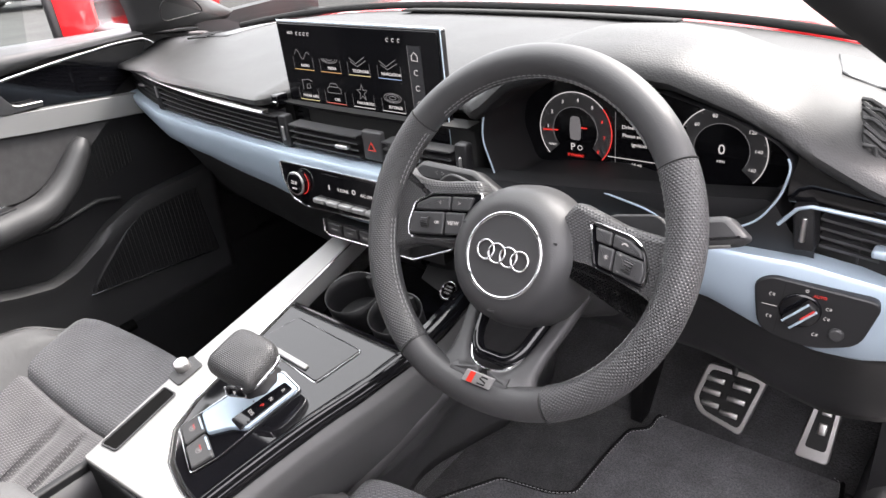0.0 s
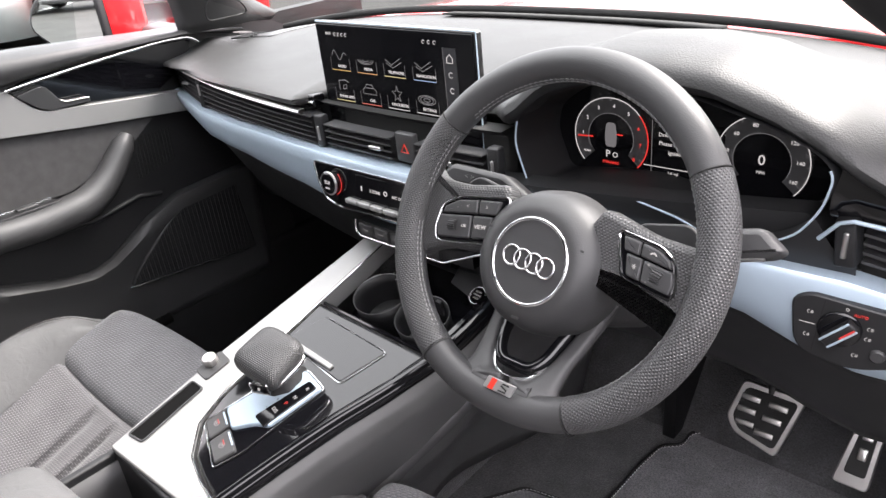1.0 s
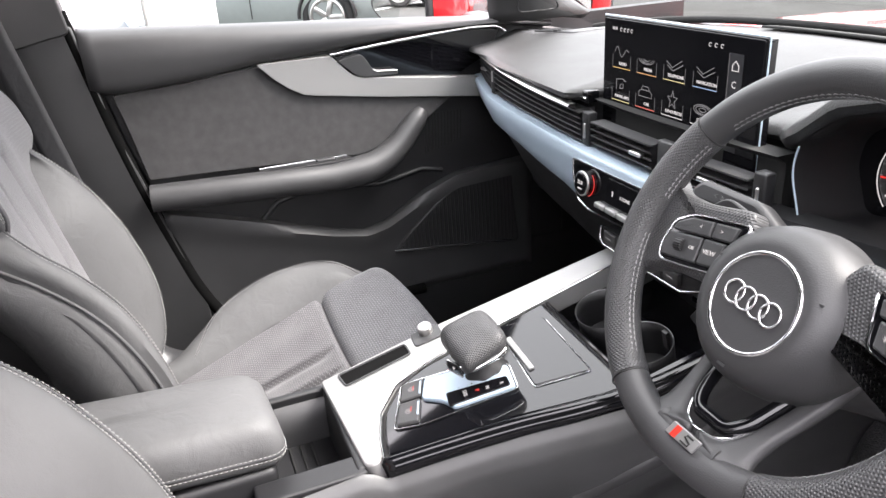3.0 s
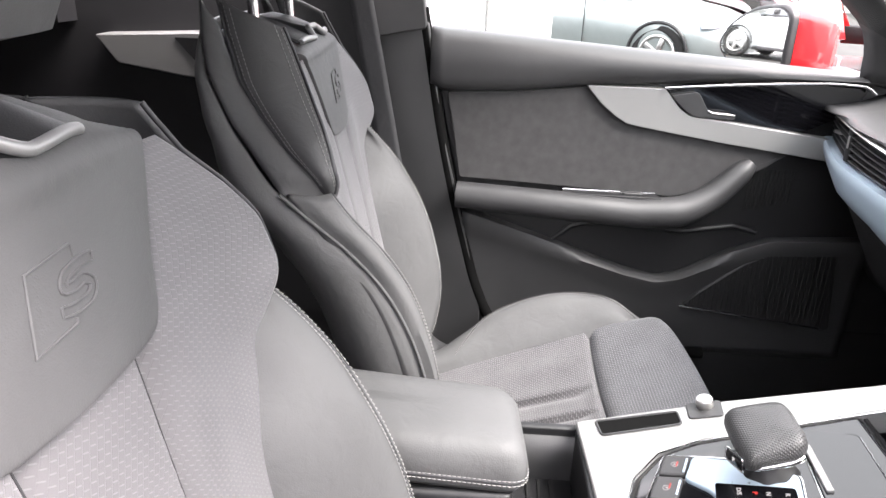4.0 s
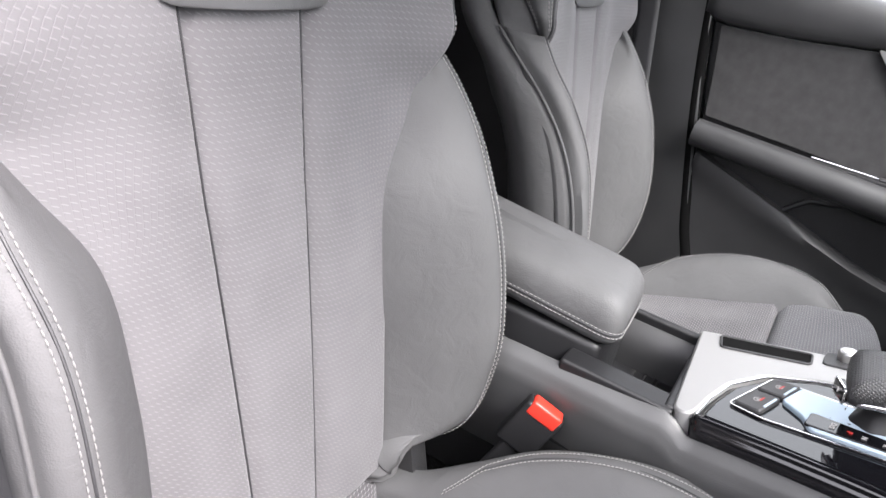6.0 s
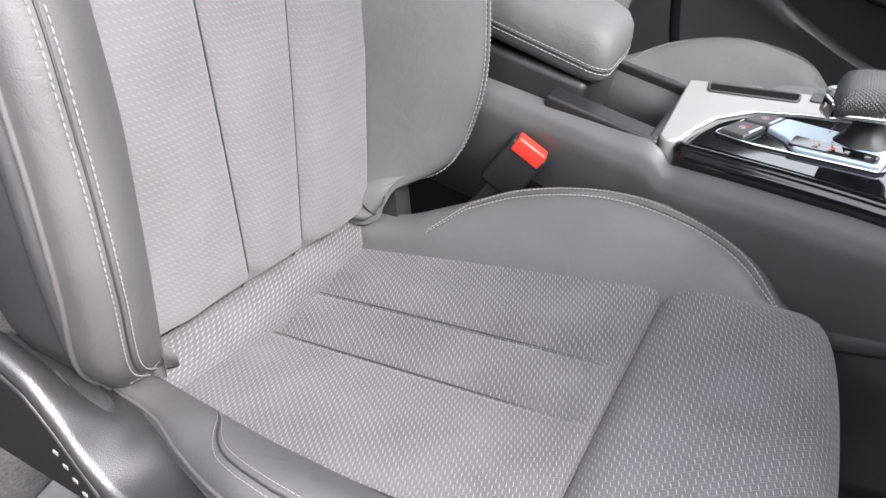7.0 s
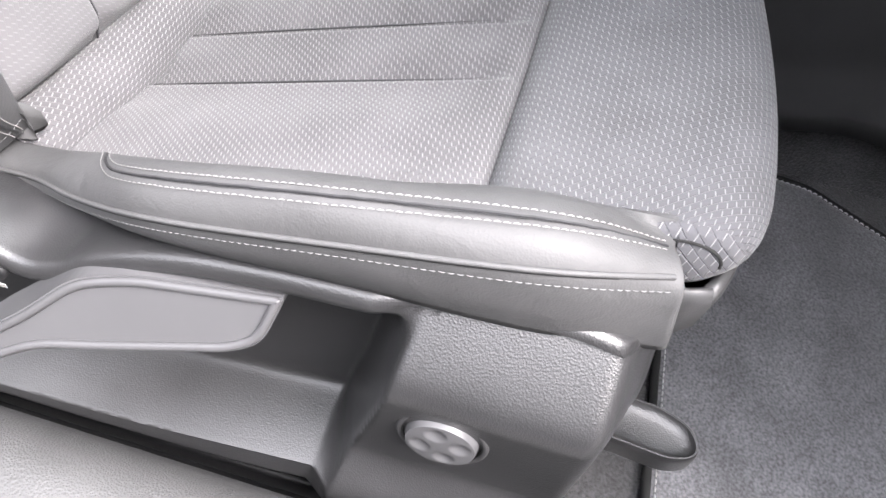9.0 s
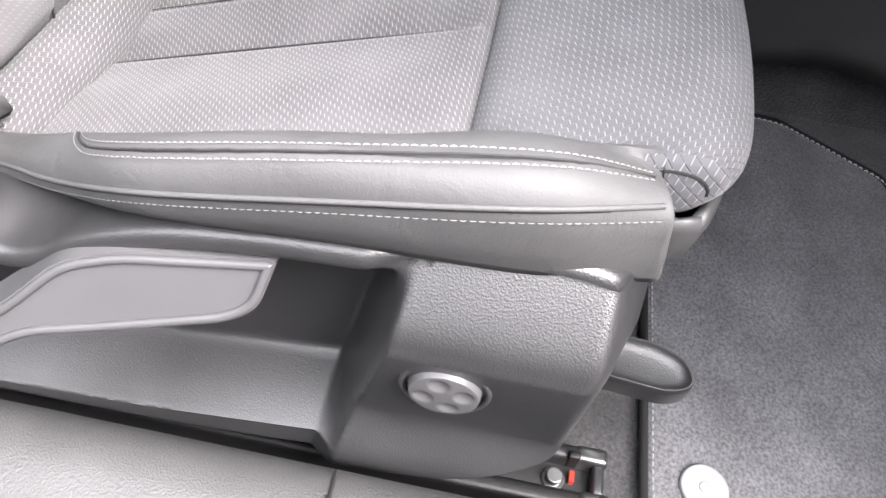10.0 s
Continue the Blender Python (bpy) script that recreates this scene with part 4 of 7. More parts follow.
def side_wall(u, k):
    """The console's flank towards the driver, from its top edge down to the floor."""
    y = -0.75 + u * 1.25
    xt = lerp(y, (-0.75, -0.4, -0.26, -0.12, 0.0, 0.06, 0.2), (0.085, 0.092, 0.1, 0.139, 0.184, 0.2, 0.203))
    zt = lerp(y, (-0.75, -0.45, -0.3, -0.26), (0.585, 0.6, 0.606, 0.612)) if y < -0.26 else min(0.618 + 0.27 * (y + 0.25) - 0.004, 0.735)
    out = (0.0, 0.004, 0.012, 0.018, 0.014, 0.004, -0.02, -0.06, -0.11, -0.15)
    drop = (0.0, 0.003, 0.012, 0.03, 0.06, 0.1, 0.16, 0.22, 0.3, 0.42)
    zt -= 0.018 * smooth_step(-0.27, -0.255, y)
    return (xt + lerp(k, np.linspace(0, 1, 10), out) * lerp(y, (0.16, 0.34), (1.0, 0.6)), y, max(zt - lerp(k, np.linspace(0, 1, 10), drop), 0.19))


part("side_wall", sheet(side_wall, 0, 1, 90, 0, 1, 30, flip=True), M["flank"], console, "black console flank", solid=0.008)
part("side_wall", sheet(lambda u, k: (-0.094 - 0.02 * k, -0.75 + 0.95 * u, max(0.2, (0.6 if u < 0.5 else 0.6 + 0.25 * (u - 0.5)) - 0.4 * k)), 0, 1, 20, 0, 1, 8), M["soft"], console, solid=0.008)
deck = on_con([(-0.09, -0.27), (0.094, -0.262), (0.112, -0.195), (0.14, -0.1), (0.167, -0.03), (0.187, 0.032), (-0.06, 0.032)])
part("deck", plate(deck, -0.03, -0.004, CON), M["plastic"], console, "black deck under the panels", smooth=False)
ridge = spline([(0.13, -0.16, 0.4), (0.135, -0.12, 0.455), (0.165, -0.03, 0.53), (0.2, 0.05, 0.585), (0.21, 0.14, 0.62)], 24)
part("knee_ridge", tube(ridge, 0.012, 10, flat=0.7), M["soft"], console, "raised knee pad edge")
trim_out = on_con([(-0.094, -0.281), (0.09, -0.273), (0.098, -0.266), (0.098, -0.256), (0.09, -0.25), (0.062, -0.244), (0.02, -0.229), (-0.014, -0.195), (-0.024, -0.15), (-0.028, 0.0), (-0.026, 0.2), (-0.06, 0.2), (-0.088, -0.1)])
part("silver_trim", plate(rounded(trim_out, 0.007), -0.03, 0.004, CON, 0.003), M["silver2"], console, "pale silver console surround")
black = on_con([(-0.023, -0.15), (-0.012, -0.193), (0.022, -0.226), (0.06, -0.24), (0.096, -0.247), (0.113, -0.19), (0.141, -0.1), (0.168, -0.03), (0.187, 0.03), (-0.026, 0.03)])
part("gloss_panel", plate(rounded(black, 0.008), -0.02, 0.002, CON, 0.006), M["gloss"], console, "glossy black console panel")
part("chrome_line", tube(con_line([(-0.024, 0.16), (-0.0255, -0.05), (-0.022, -0.15), (-0.012, -0.195), (0.022, -0.228), (0.06, -0.242), (0.096, -0.249)], 0.003), 0.0009, 6), M["chrome"], console, "thin chrome line")
rows = []
for x, y in spline([(0.096, -0.252, 0), (0.113, -0.19, 0), (0.141, -0.1, 0), (0.168, -0.03, 0), (0.19, 0.04, 0), (0.2, 0.18, 0)], 40)[:, :2]:
    rows.append([CON @ Vector((x + a, (y + 0.25) / CS, h)) for a, h in ((-0.006, 0.0015), (0.0, 0.0025), (0.004, 0.0015), (0.006, -0.002), (0.0065, -0.004), (0.0085, -0.0055), (0.0105, -0.0085), (0.011, -0.018), (0.009, -0.026))])
part("gloss_edge", grid(rows), M["gloss"], console, "stepped glossy black edge of the console", solid=0.002)
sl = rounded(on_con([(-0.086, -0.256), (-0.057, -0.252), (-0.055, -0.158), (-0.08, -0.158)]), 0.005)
# raised plate; its near-black colour stands in for the slot's shaded depth
part("slot", plate(sl, 0.0, 0.0048, CON), M["void"], console, "narrow card slot, its shaded inside a near-black plate")
part("slot_edge", tube([CON @ Vector((p[0], p[1], 0.005)) for p in sl], 0.0015, 6, True), M["soft"], console)
vk = part("volume_knob", disc(0.0105, 0.0, 0.013, con_at(-0.082, -0.124, 0.004), 36, 0.002), M["steel"], console, "round chrome volume knob")
part("knob_cap", disc(0.0075, 0.011, 0.0136, con_at(-0.082, -0.124, 0.004), 24, 0.001), M["steel"], vk)
part("knob_base", plate(rounded(on_con([(-0.092, -0.145), (-0.062, -0.148), (-0.058, -0.108), (-0.088, -0.104)]), 0.006), 0.003, 0.0062, CON, 0.001), M["soft"], console, "dark plate under the knob")
# shift plate, display and buttons
shift = on_con([(-0.006, -0.19), (0.062, -0.224), (0.078, -0.19), (0.102, -0.074), (0.058, -0.064), (0.02, -0.11)])
sp = part("shift_plate", plate(rounded(shift, 0.006), 0.0, 0.004, CON, 0.0015), M["gloss"], console, "glossy black shift plate with a chrome outline")
part("plate_outline", tube([CON @ Vector((p[0], p[1], 0.0045)) for p in rounded(shift, 0.006)], 0.0008, 6, True), M["chrome"], sp)
part("shift_frame", plate(rounded(on_con([(0.008, -0.162), (0.04, -0.178), (0.062, -0.158), (0.082, -0.15), (0.1, -0.076), (0.06, -0.067), (0.028, -0.108)]), 0.005), 0.003, 0.009, CON, 0.002), M["silver"], sp, "satin silver frame")
gd = part("gear_display", plate(rounded(on_con([(0.054, -0.15), (0.078, -0.155), (0.096, -0.08), (0.078, -0.077)]), 0.004), 0.008, 0.0105, CON, 0.001), M["gloss"], sp, "black gear display")


def con_text(body, x, y, size, mat, parent, h=0.0115, turn=-14):
    return writing("letters", body, size, con_at(x, y, h) @ Matrix.Rotation(radians(turn), 4, "Z"), mat, parent)


con_text("R", 0.087, -0.088, 0.007, M["white"], gd)
con_text("N", 0.082, -0.105, 0.007, M["white"], gd)
con_text("P", 0.078, -0.117, 0.0075, M["red_glow"], gd)
con_text("D/S", 0.0725, -0.131, 0.007, M["white"], gd)
con_text("+", 0.063, -0.118, 0.006, M["grey_glow"], gd)
con_text("-", 0.059, -0.133, 0.006, M["grey_glow"], gd)
for i, (pts, led) in enumerate(((((-0.002, -0.189), (0.026, -0.203), (0.034, -0.176), (0.006, -0.162)), (0.02, -0.172)), (((0.029, -0.205), (0.061, -0.22), (0.072, -0.194), (0.037, -0.178)), (0.052, -0.187)))):
    b = part("button", plate(rounded(on_con(pts), 0.004), 0.003, 0.0085, CON, 0.002), M["soft"], sp, "dark grey console button")
    c = (sum(p[0] for p in pts) / 4, sum(p[1] for p in pts) / 4)
    part("symbol", ring(0.0035, 0.0004, con_at(c[0], c[1], 0.0088), 20), M["white"], b)
    con_text("P" if i else "A", c[0], c[1], 0.005, M["white"], b, 0.0088, -24)
    part("light_bar", block(-0.011, 0.011, -0.0012, 0.0012, 0.0075, 0.0095, con_at(led[0], led[1]) @ Matrix.Rotation(radians(-25), 4, "Z"), 0.0005), M["silver"], sp, "bright bar beside the button")
    part("indicator", block(-0.004, 0.004, -0.0008, 0.0008, 0.0085, 0.0092, con_at(led[0] - 0.004, led[1] - 0.008) @ Matrix.Rotation(radians(-25), 4, "Z")), M["red_glow"], b, "lit orange-red indicator")
# sliding lid, cup holders, tray
lid_out = rounded(on_con([(-0.02, -0.044), (0.008, 0.014), (0.134, 0.008), (0.112, -0.058)]), 0.006)
ld = part("lid", plate(lid_out, 0.0, 0.005, CON, 0.002), M["gloss"], console, "glossy black sliding lid")
part("lid_outline", tube([CON @ Vector((p[0], p[1], 0.003)) for p in lid_out], 0.0008, 6, True), M["chrome"], ld)
part("lid_grip", block(-0.036, 0.036, -0.004, 0.004, 0.004, 0.0085, con_at(0.05, -0.045) @ Matrix.Rotation(radians(-3), 4, "Z"), 0.0015), M["silver2"], ld, "pale silver grip bar")
tray = on_con([(-0.022, 0.032), (0.18, 0.032), (0.19, 0.2), (-0.02, 0.2)])
part("deck_side", plate(on_con([(0.176, 0.03), (0.19, 0.03), (0.2, 0.2), (0.186, 0.2)]), -0.06, -0.004, CON), M["gloss"], console, smooth=False)
part("tray", plate(tray, -0.062, -0.055, CON), M["gloss"], console, "black tray ahead of the lid", smooth=False)
for x, y, r in ((0.045, 0.085, 0.04), (0.13, 0.08, 0.038)):
    cup = part("cup_holder", ring(r, 0.0006, con_at(x, y, 0.0), 40, 60, 175), M["steel_dark"], console, "cup holder with a chrome edge")
    part("cup_wall", grid([[con_at(x, y, h) @ Vector((q * math.cos(a), q * math.sin(a), 0)) for a in np.linspace(0, 2 * math.pi, 40, endpoint=False)] for q, h in ((r, 0.0), (r * 0.97, -0.02), (r * 0.94, -0.052), (r * 0.6, -0.0535), (0.002, -0.054))], close_u=True), M["plastic"], cup, solid=0.001)
    part("spring_tab", block(-0.004, 0.004, -0.003, 0.003, -0.03, -0.004, con_at(x, y + r * 0.9)), M["soft"], cup)
part("tray_edge", tube(con_line([(-0.022, 0.034), (0.18, 0.034)], -0.002), 0.0025, 6), M["gloss"], console)
part("start_panel", plate(rounded([(-0.05, -0.045), (0.05, -0.045), (0.05, 0.05), (-0.05, 0.05)], 0.008), -0.006, 0.0, frame_at((0.125, 0.198, 0.685), (1, -0.1, 0), (0, 0.75, 0.65)), 0.002), M["plastic"], console)
sb = frame_at((0.138, 0.19, 0.681), (1, -0.1, 0), (0, 0.75, 0.65))
st = part("start_button", disc(0.0125, -0.003, 0.004, sb, 36, 0.002), M["gloss"], console, "round start button")
part("button_ring", ring(0.0135, 0.0016, sb @ Matrix.Translation((0, 0, 0.003))), M["chrome"], st)
for i, w in enumerate(("START", "ENGINE", "STOP")):
    writing("letters", w, 0.0042, sb @ Matrix.Translation((0, 0.005 - 0.005 * i, 0.0045)), M["grey_glow"], st)
# open box between trim and armrest
for q in (block(-0.1, 0.092, -0.282, -0.27, 0.5, 0.612), block(-0.102, -0.09, -0.4, -0.27, 0.5, 0.612), block(0.062, 0.098, -0.4, -0.27, 0.5, 0.61), block(-0.1, 0.09, -0.4, -0.27, 0.5, 0.53)):
    part("box_wall", q, M["plastic"], console, "black plastic storage box wall", smooth=False, bevel=0.004)
for y in (-0.31, -0.325, -0.34):
    part("box_rib", block(-0.085, 0.06, y - 0.002, y + 0.002, 0.529, 0.5335), M["rubber"], console)

# gear selector
selector = thing("gear_selector", "black perforated leather gear selector on a silver plate", "gear lever", at=(0.045, -0.13, 0.66))
SG = con_at(0.043, -0.096, -0.006)
gx = []
for h, w, l0, l1 in ((0.046, 0.022, -0.018, 0.022), (0.0475, 0.032, -0.026, 0.032), (0.052, 0.038, -0.0295, 0.036), (0.06, 0.0405, -0.031, 0.038), (0.067, 0.04, -0.03, 0.037), (0.0735, 0.0365, -0.0265, 0.033), (0.0768, 0.029, -0.019, 0.026), (0.0782, 0.013, -0.005, 0.012)):
    gx.append([SG @ Vector((math.copysign(abs(math.cos(a)) ** 0.36, math.cos(a)) * w * (1 - 0.12 * math.sin(a)), (l0 + l1) / 2 + math.copysign(abs(math.sin(a)) ** 0.36, math.sin(a)) * (l1 - l0) / 2, h + 0.004 * math.sin(a) * w / 0.04)) for a in np.linspace(0, 2 * math.pi, 48, endpoint=False)])
gb = grid(gx, close_u=True)
gb.faces.ensure_lookup_table()
gb.verts.ensure_lookup_table()
gb.faces.new([gb.verts[i] for i in range(48)][::-1])
gb.faces.new([gb.verts[len(gb.verts) - 48 + i] for i in range(48)])
layer = gb.loops.layers.uv.verify()
inv = SG.inverted()
for f in gb.faces:
    for lp in f.loops:
        q = inv @ lp.vert.co
        side_on = 0.9 * max(0.0, 0.07 - q.z)  # the top is laid flat, the sides folded out from it
        far = max(abs(q.x) / 0.04, abs(q.y - 0.003) / 0.034, 0.01)
        lp[layer].uv = (q.x + side_on * q.x / (0.04 * far), q.y + side_on * (q.y - 0.003) / (0.034 * far))
part("grip", gb, M["grip"], selector, "rounded grip of perforated black leather")
band = [SG @ Vector((math.copysign(abs(math.cos(a)) ** 0.45, math.cos(a)) * 0.0372, 0.003 + math.copysign(abs(math.sin(a)) ** 0.45, math.sin(a)) * 0.0318, 0.0515 + 0.003 * math.sin(a))) for a in np.linspace(-0.42 * math.pi, 0.22 * math.pi, 40)]
part("grip_band", tube(band, 0.0034, 8), M["chrome"], selector, "satin chrome band on the grip")
pb = SG @ Matrix.Translation((0.02, -0.0335, 0.0525)) @ Matrix.Rotation(radians(20), 4, "Z") @ Matrix.Rotation(radians(84), 4, "X")
pk = part("park_button", plate(rounded([(-0.012, -0.007), (0.012, -0.007), (0.012, 0.007), (-0.012, 0.007)], 0.003), -0.004, 0.003, pb, 0.001), M["gloss"], selector, "black park button in a chrome frame")
part("button_frame", tube([pb @ Vector((p[0], p[1], 0.002)) for p in rounded([(-0.013, -0.008), (0.013, -0.008), (0.013, 0.008), (-0.013, 0.008)], 0.003)], 0.0013, 6, True), M["chrome"], pk)
writing("letters", "P", 0.008, pb @ Matrix.Translation((0, 0, 0.0034)), M["white"], pk)
ga = []
for h, w, l in ((0.008, 0.028, 0.031), (0.015, 0.025, 0.027), (0.023, 0.016, 0.018), (0.035, 0.012, 0.013), (0.049, 0.0125, 0.013)):
    ga.append([SG @ Vector((math.cos(a) * w * (1 + 0.05 * math.sin(7 * a + h * 300)), math.sin(a) * l * (1 + 0.05 * math.cos(5 * a)) + 0.004, h)) for a in np.linspace(0, 2 * math.pi, 40, endpoint=False)])
part("gaiter", grid(ga, close_u=True), M["plastic"], selector, "creased black leather gaiter")
part("stitching", stitches([SG @ Vector((-0.006 - 0.004 * math.sin(k * 6), -0.028 + 0.012 * k, 0.012 + 0.03 * k)) for k in np.linspace(0, 1, 12)], 0.004, 0.003, 0.0005, up=(0, -1, 0.3)), M["thread"], selector, kind="stuff")

# armrest
armrest = thing("armrest", "grey leather centre armrest with twin stitching", "armrest", at=(-0.01, -0.5, 0.4))


def pad_ring(inset, z0, tilt=0.06):
    o = rounded([(-0.085 + inset, -0.72), (0.068 - inset, -0.72), (0.064 - inset, -0.352 - inset), (-0.075 + inset, -0.362 - inset)], (0.03, 0.03, 0.028, 0.03), 8)
    return [(p[0], p[1], z0 - tilt * (p[1] + 0.36)) for p in o]


levels = [(0.012, 0.622), (0.004, 0.626), (0.0, 0.634), (0.0, 0.655), (0.003, 0.67), (0.01, 0.681), (0.02, 0.686), (0.04, 0.688), (0.06, 0.6885)]
pr = grid([pad_ring(i, z) for i, z in levels], close_u=True)
pr.verts.ensure_lookup_table()
n0 = len(pad_ring(0, 0))
pr.faces.new([pr.verts[len(pr.verts) - n0 + i] for i in range(n0)])
part("pad", pr, M["leather"], armrest, "padded grey leather lid")
for z in (0.6385, 0.645):
    part("stitching", stitches([(p[0] * 1.005, p[1], p[2]) for p in pad_ring(-0.0008, z)], 0.0055, 0.004, 0.0006, up=(0.6, 0.7, 0)), M["thread"], armrest, "row of pale thread", kind="stuff")
part("seam", tube(pad_ring(-0.0003, 0.6418), 0.0012, 6, True), M["leather_dark"], armrest)
part("base", block(-0.08, 0.062, -0.75, -0.368, 0.35, 0.624, None, 0.01), M["plastic"], armrest, "black armrest base")

# seat belt buckle
buckle = thing("seat_belt_buckle", "black seat belt buckle with a red release button", "seat belt", at=(0.115, -0.42, 0.42))
BK = frame_at((0.125, -0.403, 0.525), (-0.25, 1, -0.42), (-0.1, 0.42, 1))
part("stalk", block(-0.012, 0.012, -0.1, -0.02, -0.006, 0.006, BK, 0.004), M["plastic"], buckle)
part("case", block(-0.024, 0.024, -0.03, 0.036, -0.011, 0.011, BK, 0.005), M["plastic"], buckle, "black plastic case")
part("release", block(-0.019, 0.019, 0.022, 0.041, -0.006, 0.0125, BK, 0.003), M["red"], buckle, "red release button")

# ---- steering wheel ----
WH = Matrix.Translation((0.388, 0.009, 0.92)) @ Matrix.Rotation(radians(90 - 29), 4, "X")  # x right, y up the wheel, z to the driver
wheel = thing("steering_wheel", "black leather steering wheel with perforated grips and chrome accents", "steering wheel", at=(0.388, 0.009, 0.92))
RIM = 0.1635


def rim_part(a0, a1, r):
    ks = np.radians(np.linspace(a0, a1, max(8, int(abs(a1 - a0) / 3))))
    bm = tube([(RIM * math.cos(k), RIM * math.sin(k) + (0.004 * math.sin(k) ** 8 if math.sin(k) < 0 else 0), 0) for k in ks], r, 20)
    bmesh.ops.transform(bm, matrix=WH, verts=bm.verts)
    return bm


part("rim", rim_part(32, 146, 0.0163), M["wheel_leather"], wheel, "smooth leather upper rim")
part("rim", rim_part(238, 297, 0.0163), M["wheel_leather"], wheel, "smooth leather lower rim")
part("grip", rim_part(146.4, 237.6, 0.017), M["grip"], wheel, "perforated leather grip")
part("grip", rim_part(-62.6, 31.6, 0.017), M["grip"], wheel, "perforated leather grip")
for a in (32, 146, 238, 297):
    q = WH @ Matrix.Rotation(radians(a), 4, "Z") @ Matrix.Translation((RIM, 0, 0)) @ Matrix.Rotation(radians(90), 4, "X")
    part("rim_seam", ring(0.0166, 0.0008, q, 32), M["rubber"], wheel)
for a0, a1 in ((42, 138), (148, 172), (186, 232), (306, 340), (2, 30)):
    for off in (-1, 1):
        pts = [WH @ Vector(((RIM - 0.0162 + 0.0006 * off) * math.cos(k), (RIM - 0.0162 + 0.0006 * off) * math.sin(k), 0.004 + 0.0018 * off)) for k in np.radians(np.linspace(a0, a1, 40))]
        part("stitching", stitches(pts, 0.0056, 0.0046, 0.0007, up=WH.to_3x3() @ Vector((0, 0, 1))), M["grey_thread"], wheel, "row of grey thread", kind="stuff")
hubs = []
for r, h in ((0.03, -0.06), (0.068, -0.056), (0.073, -0.04), (0.0705, -0.018), (0.065, 0.0), (0.056, 0.0105), (0.045, 0.0145), (0.036, 0.0125), (0.01, 0.0125)):
    hubs.append([WH @ Vector((r * math.cos(a), -0.021 + r * (1.0 if math.sin(a) < 0 else 0.97) * math.sin(a), h)) for a in np.linspace(0, 2 * math.pi, 56, endpoint=False)])
hb = grid(hubs, close_u=True)
hb.verts.ensure_lookup_table()
hb.faces.new([hb.verts[len(hb.verts) - 56 + i] for i in range(56)])
part("airbag_cover", hb, M["wheel_leather"], wheel, "round black airbag cover")
EMB = WH @ Matrix.Translation((0.002, -0.023, 0.0145)) @ Matrix.Rotation(radians(-5), 4, "Z")
part("emblem_ring", ring(0.04, 0.0021, EMB, 64), M["chrome"], wheel, "chrome ring round the emblem")
part("emblem_field", disc(0.0385, -0.002, 0.0, EMB, 48), M["wheel_leather"], wheel)
for i in range(4):
    part("emblem_link", ring(0.0092, 0.0012, EMB @ Matrix.Translation((-0.0195 + 0.013 * i, 0, 0.001 + 0.0004 * (i % 2))), 36), M["chrome"], wheel, "chrome link of the emblem")
for i, (x, y) in enumerate(((0.05, 0.004), (-0.05, 0.004), (0.0, -0.072))):
    part("raised_mark", block(-0.004, 0.004, -0.001, 0.001, 0, 0.0005, WH @ Matrix.Translation((x * 0.98, y - 0.005, 0.011))), M["soft"], wheel)
# spokes and switches, drooping a little to both sides
DROOP = {-1: 8.0, 1: -13.0}


def right_key(x, y):
    """Where a key of the left panel has its counterpart on the right one."""
    return (0.0514 + 0.6559 * x + -0.2319 * y, 0.0057 + 0.0641 * x + 0.7912 * y)


def drooped(sd):
    """The wheel's plane turned a little about the root of one spoke."""
    return WH @ Matrix.Translation((sd * 0.05, 0.024, 0)) @ Matrix.Rotation(radians(DROOP[sd]), 4, "Z") @ Matrix.Translation((-sd * 0.05, -0.018, 0))


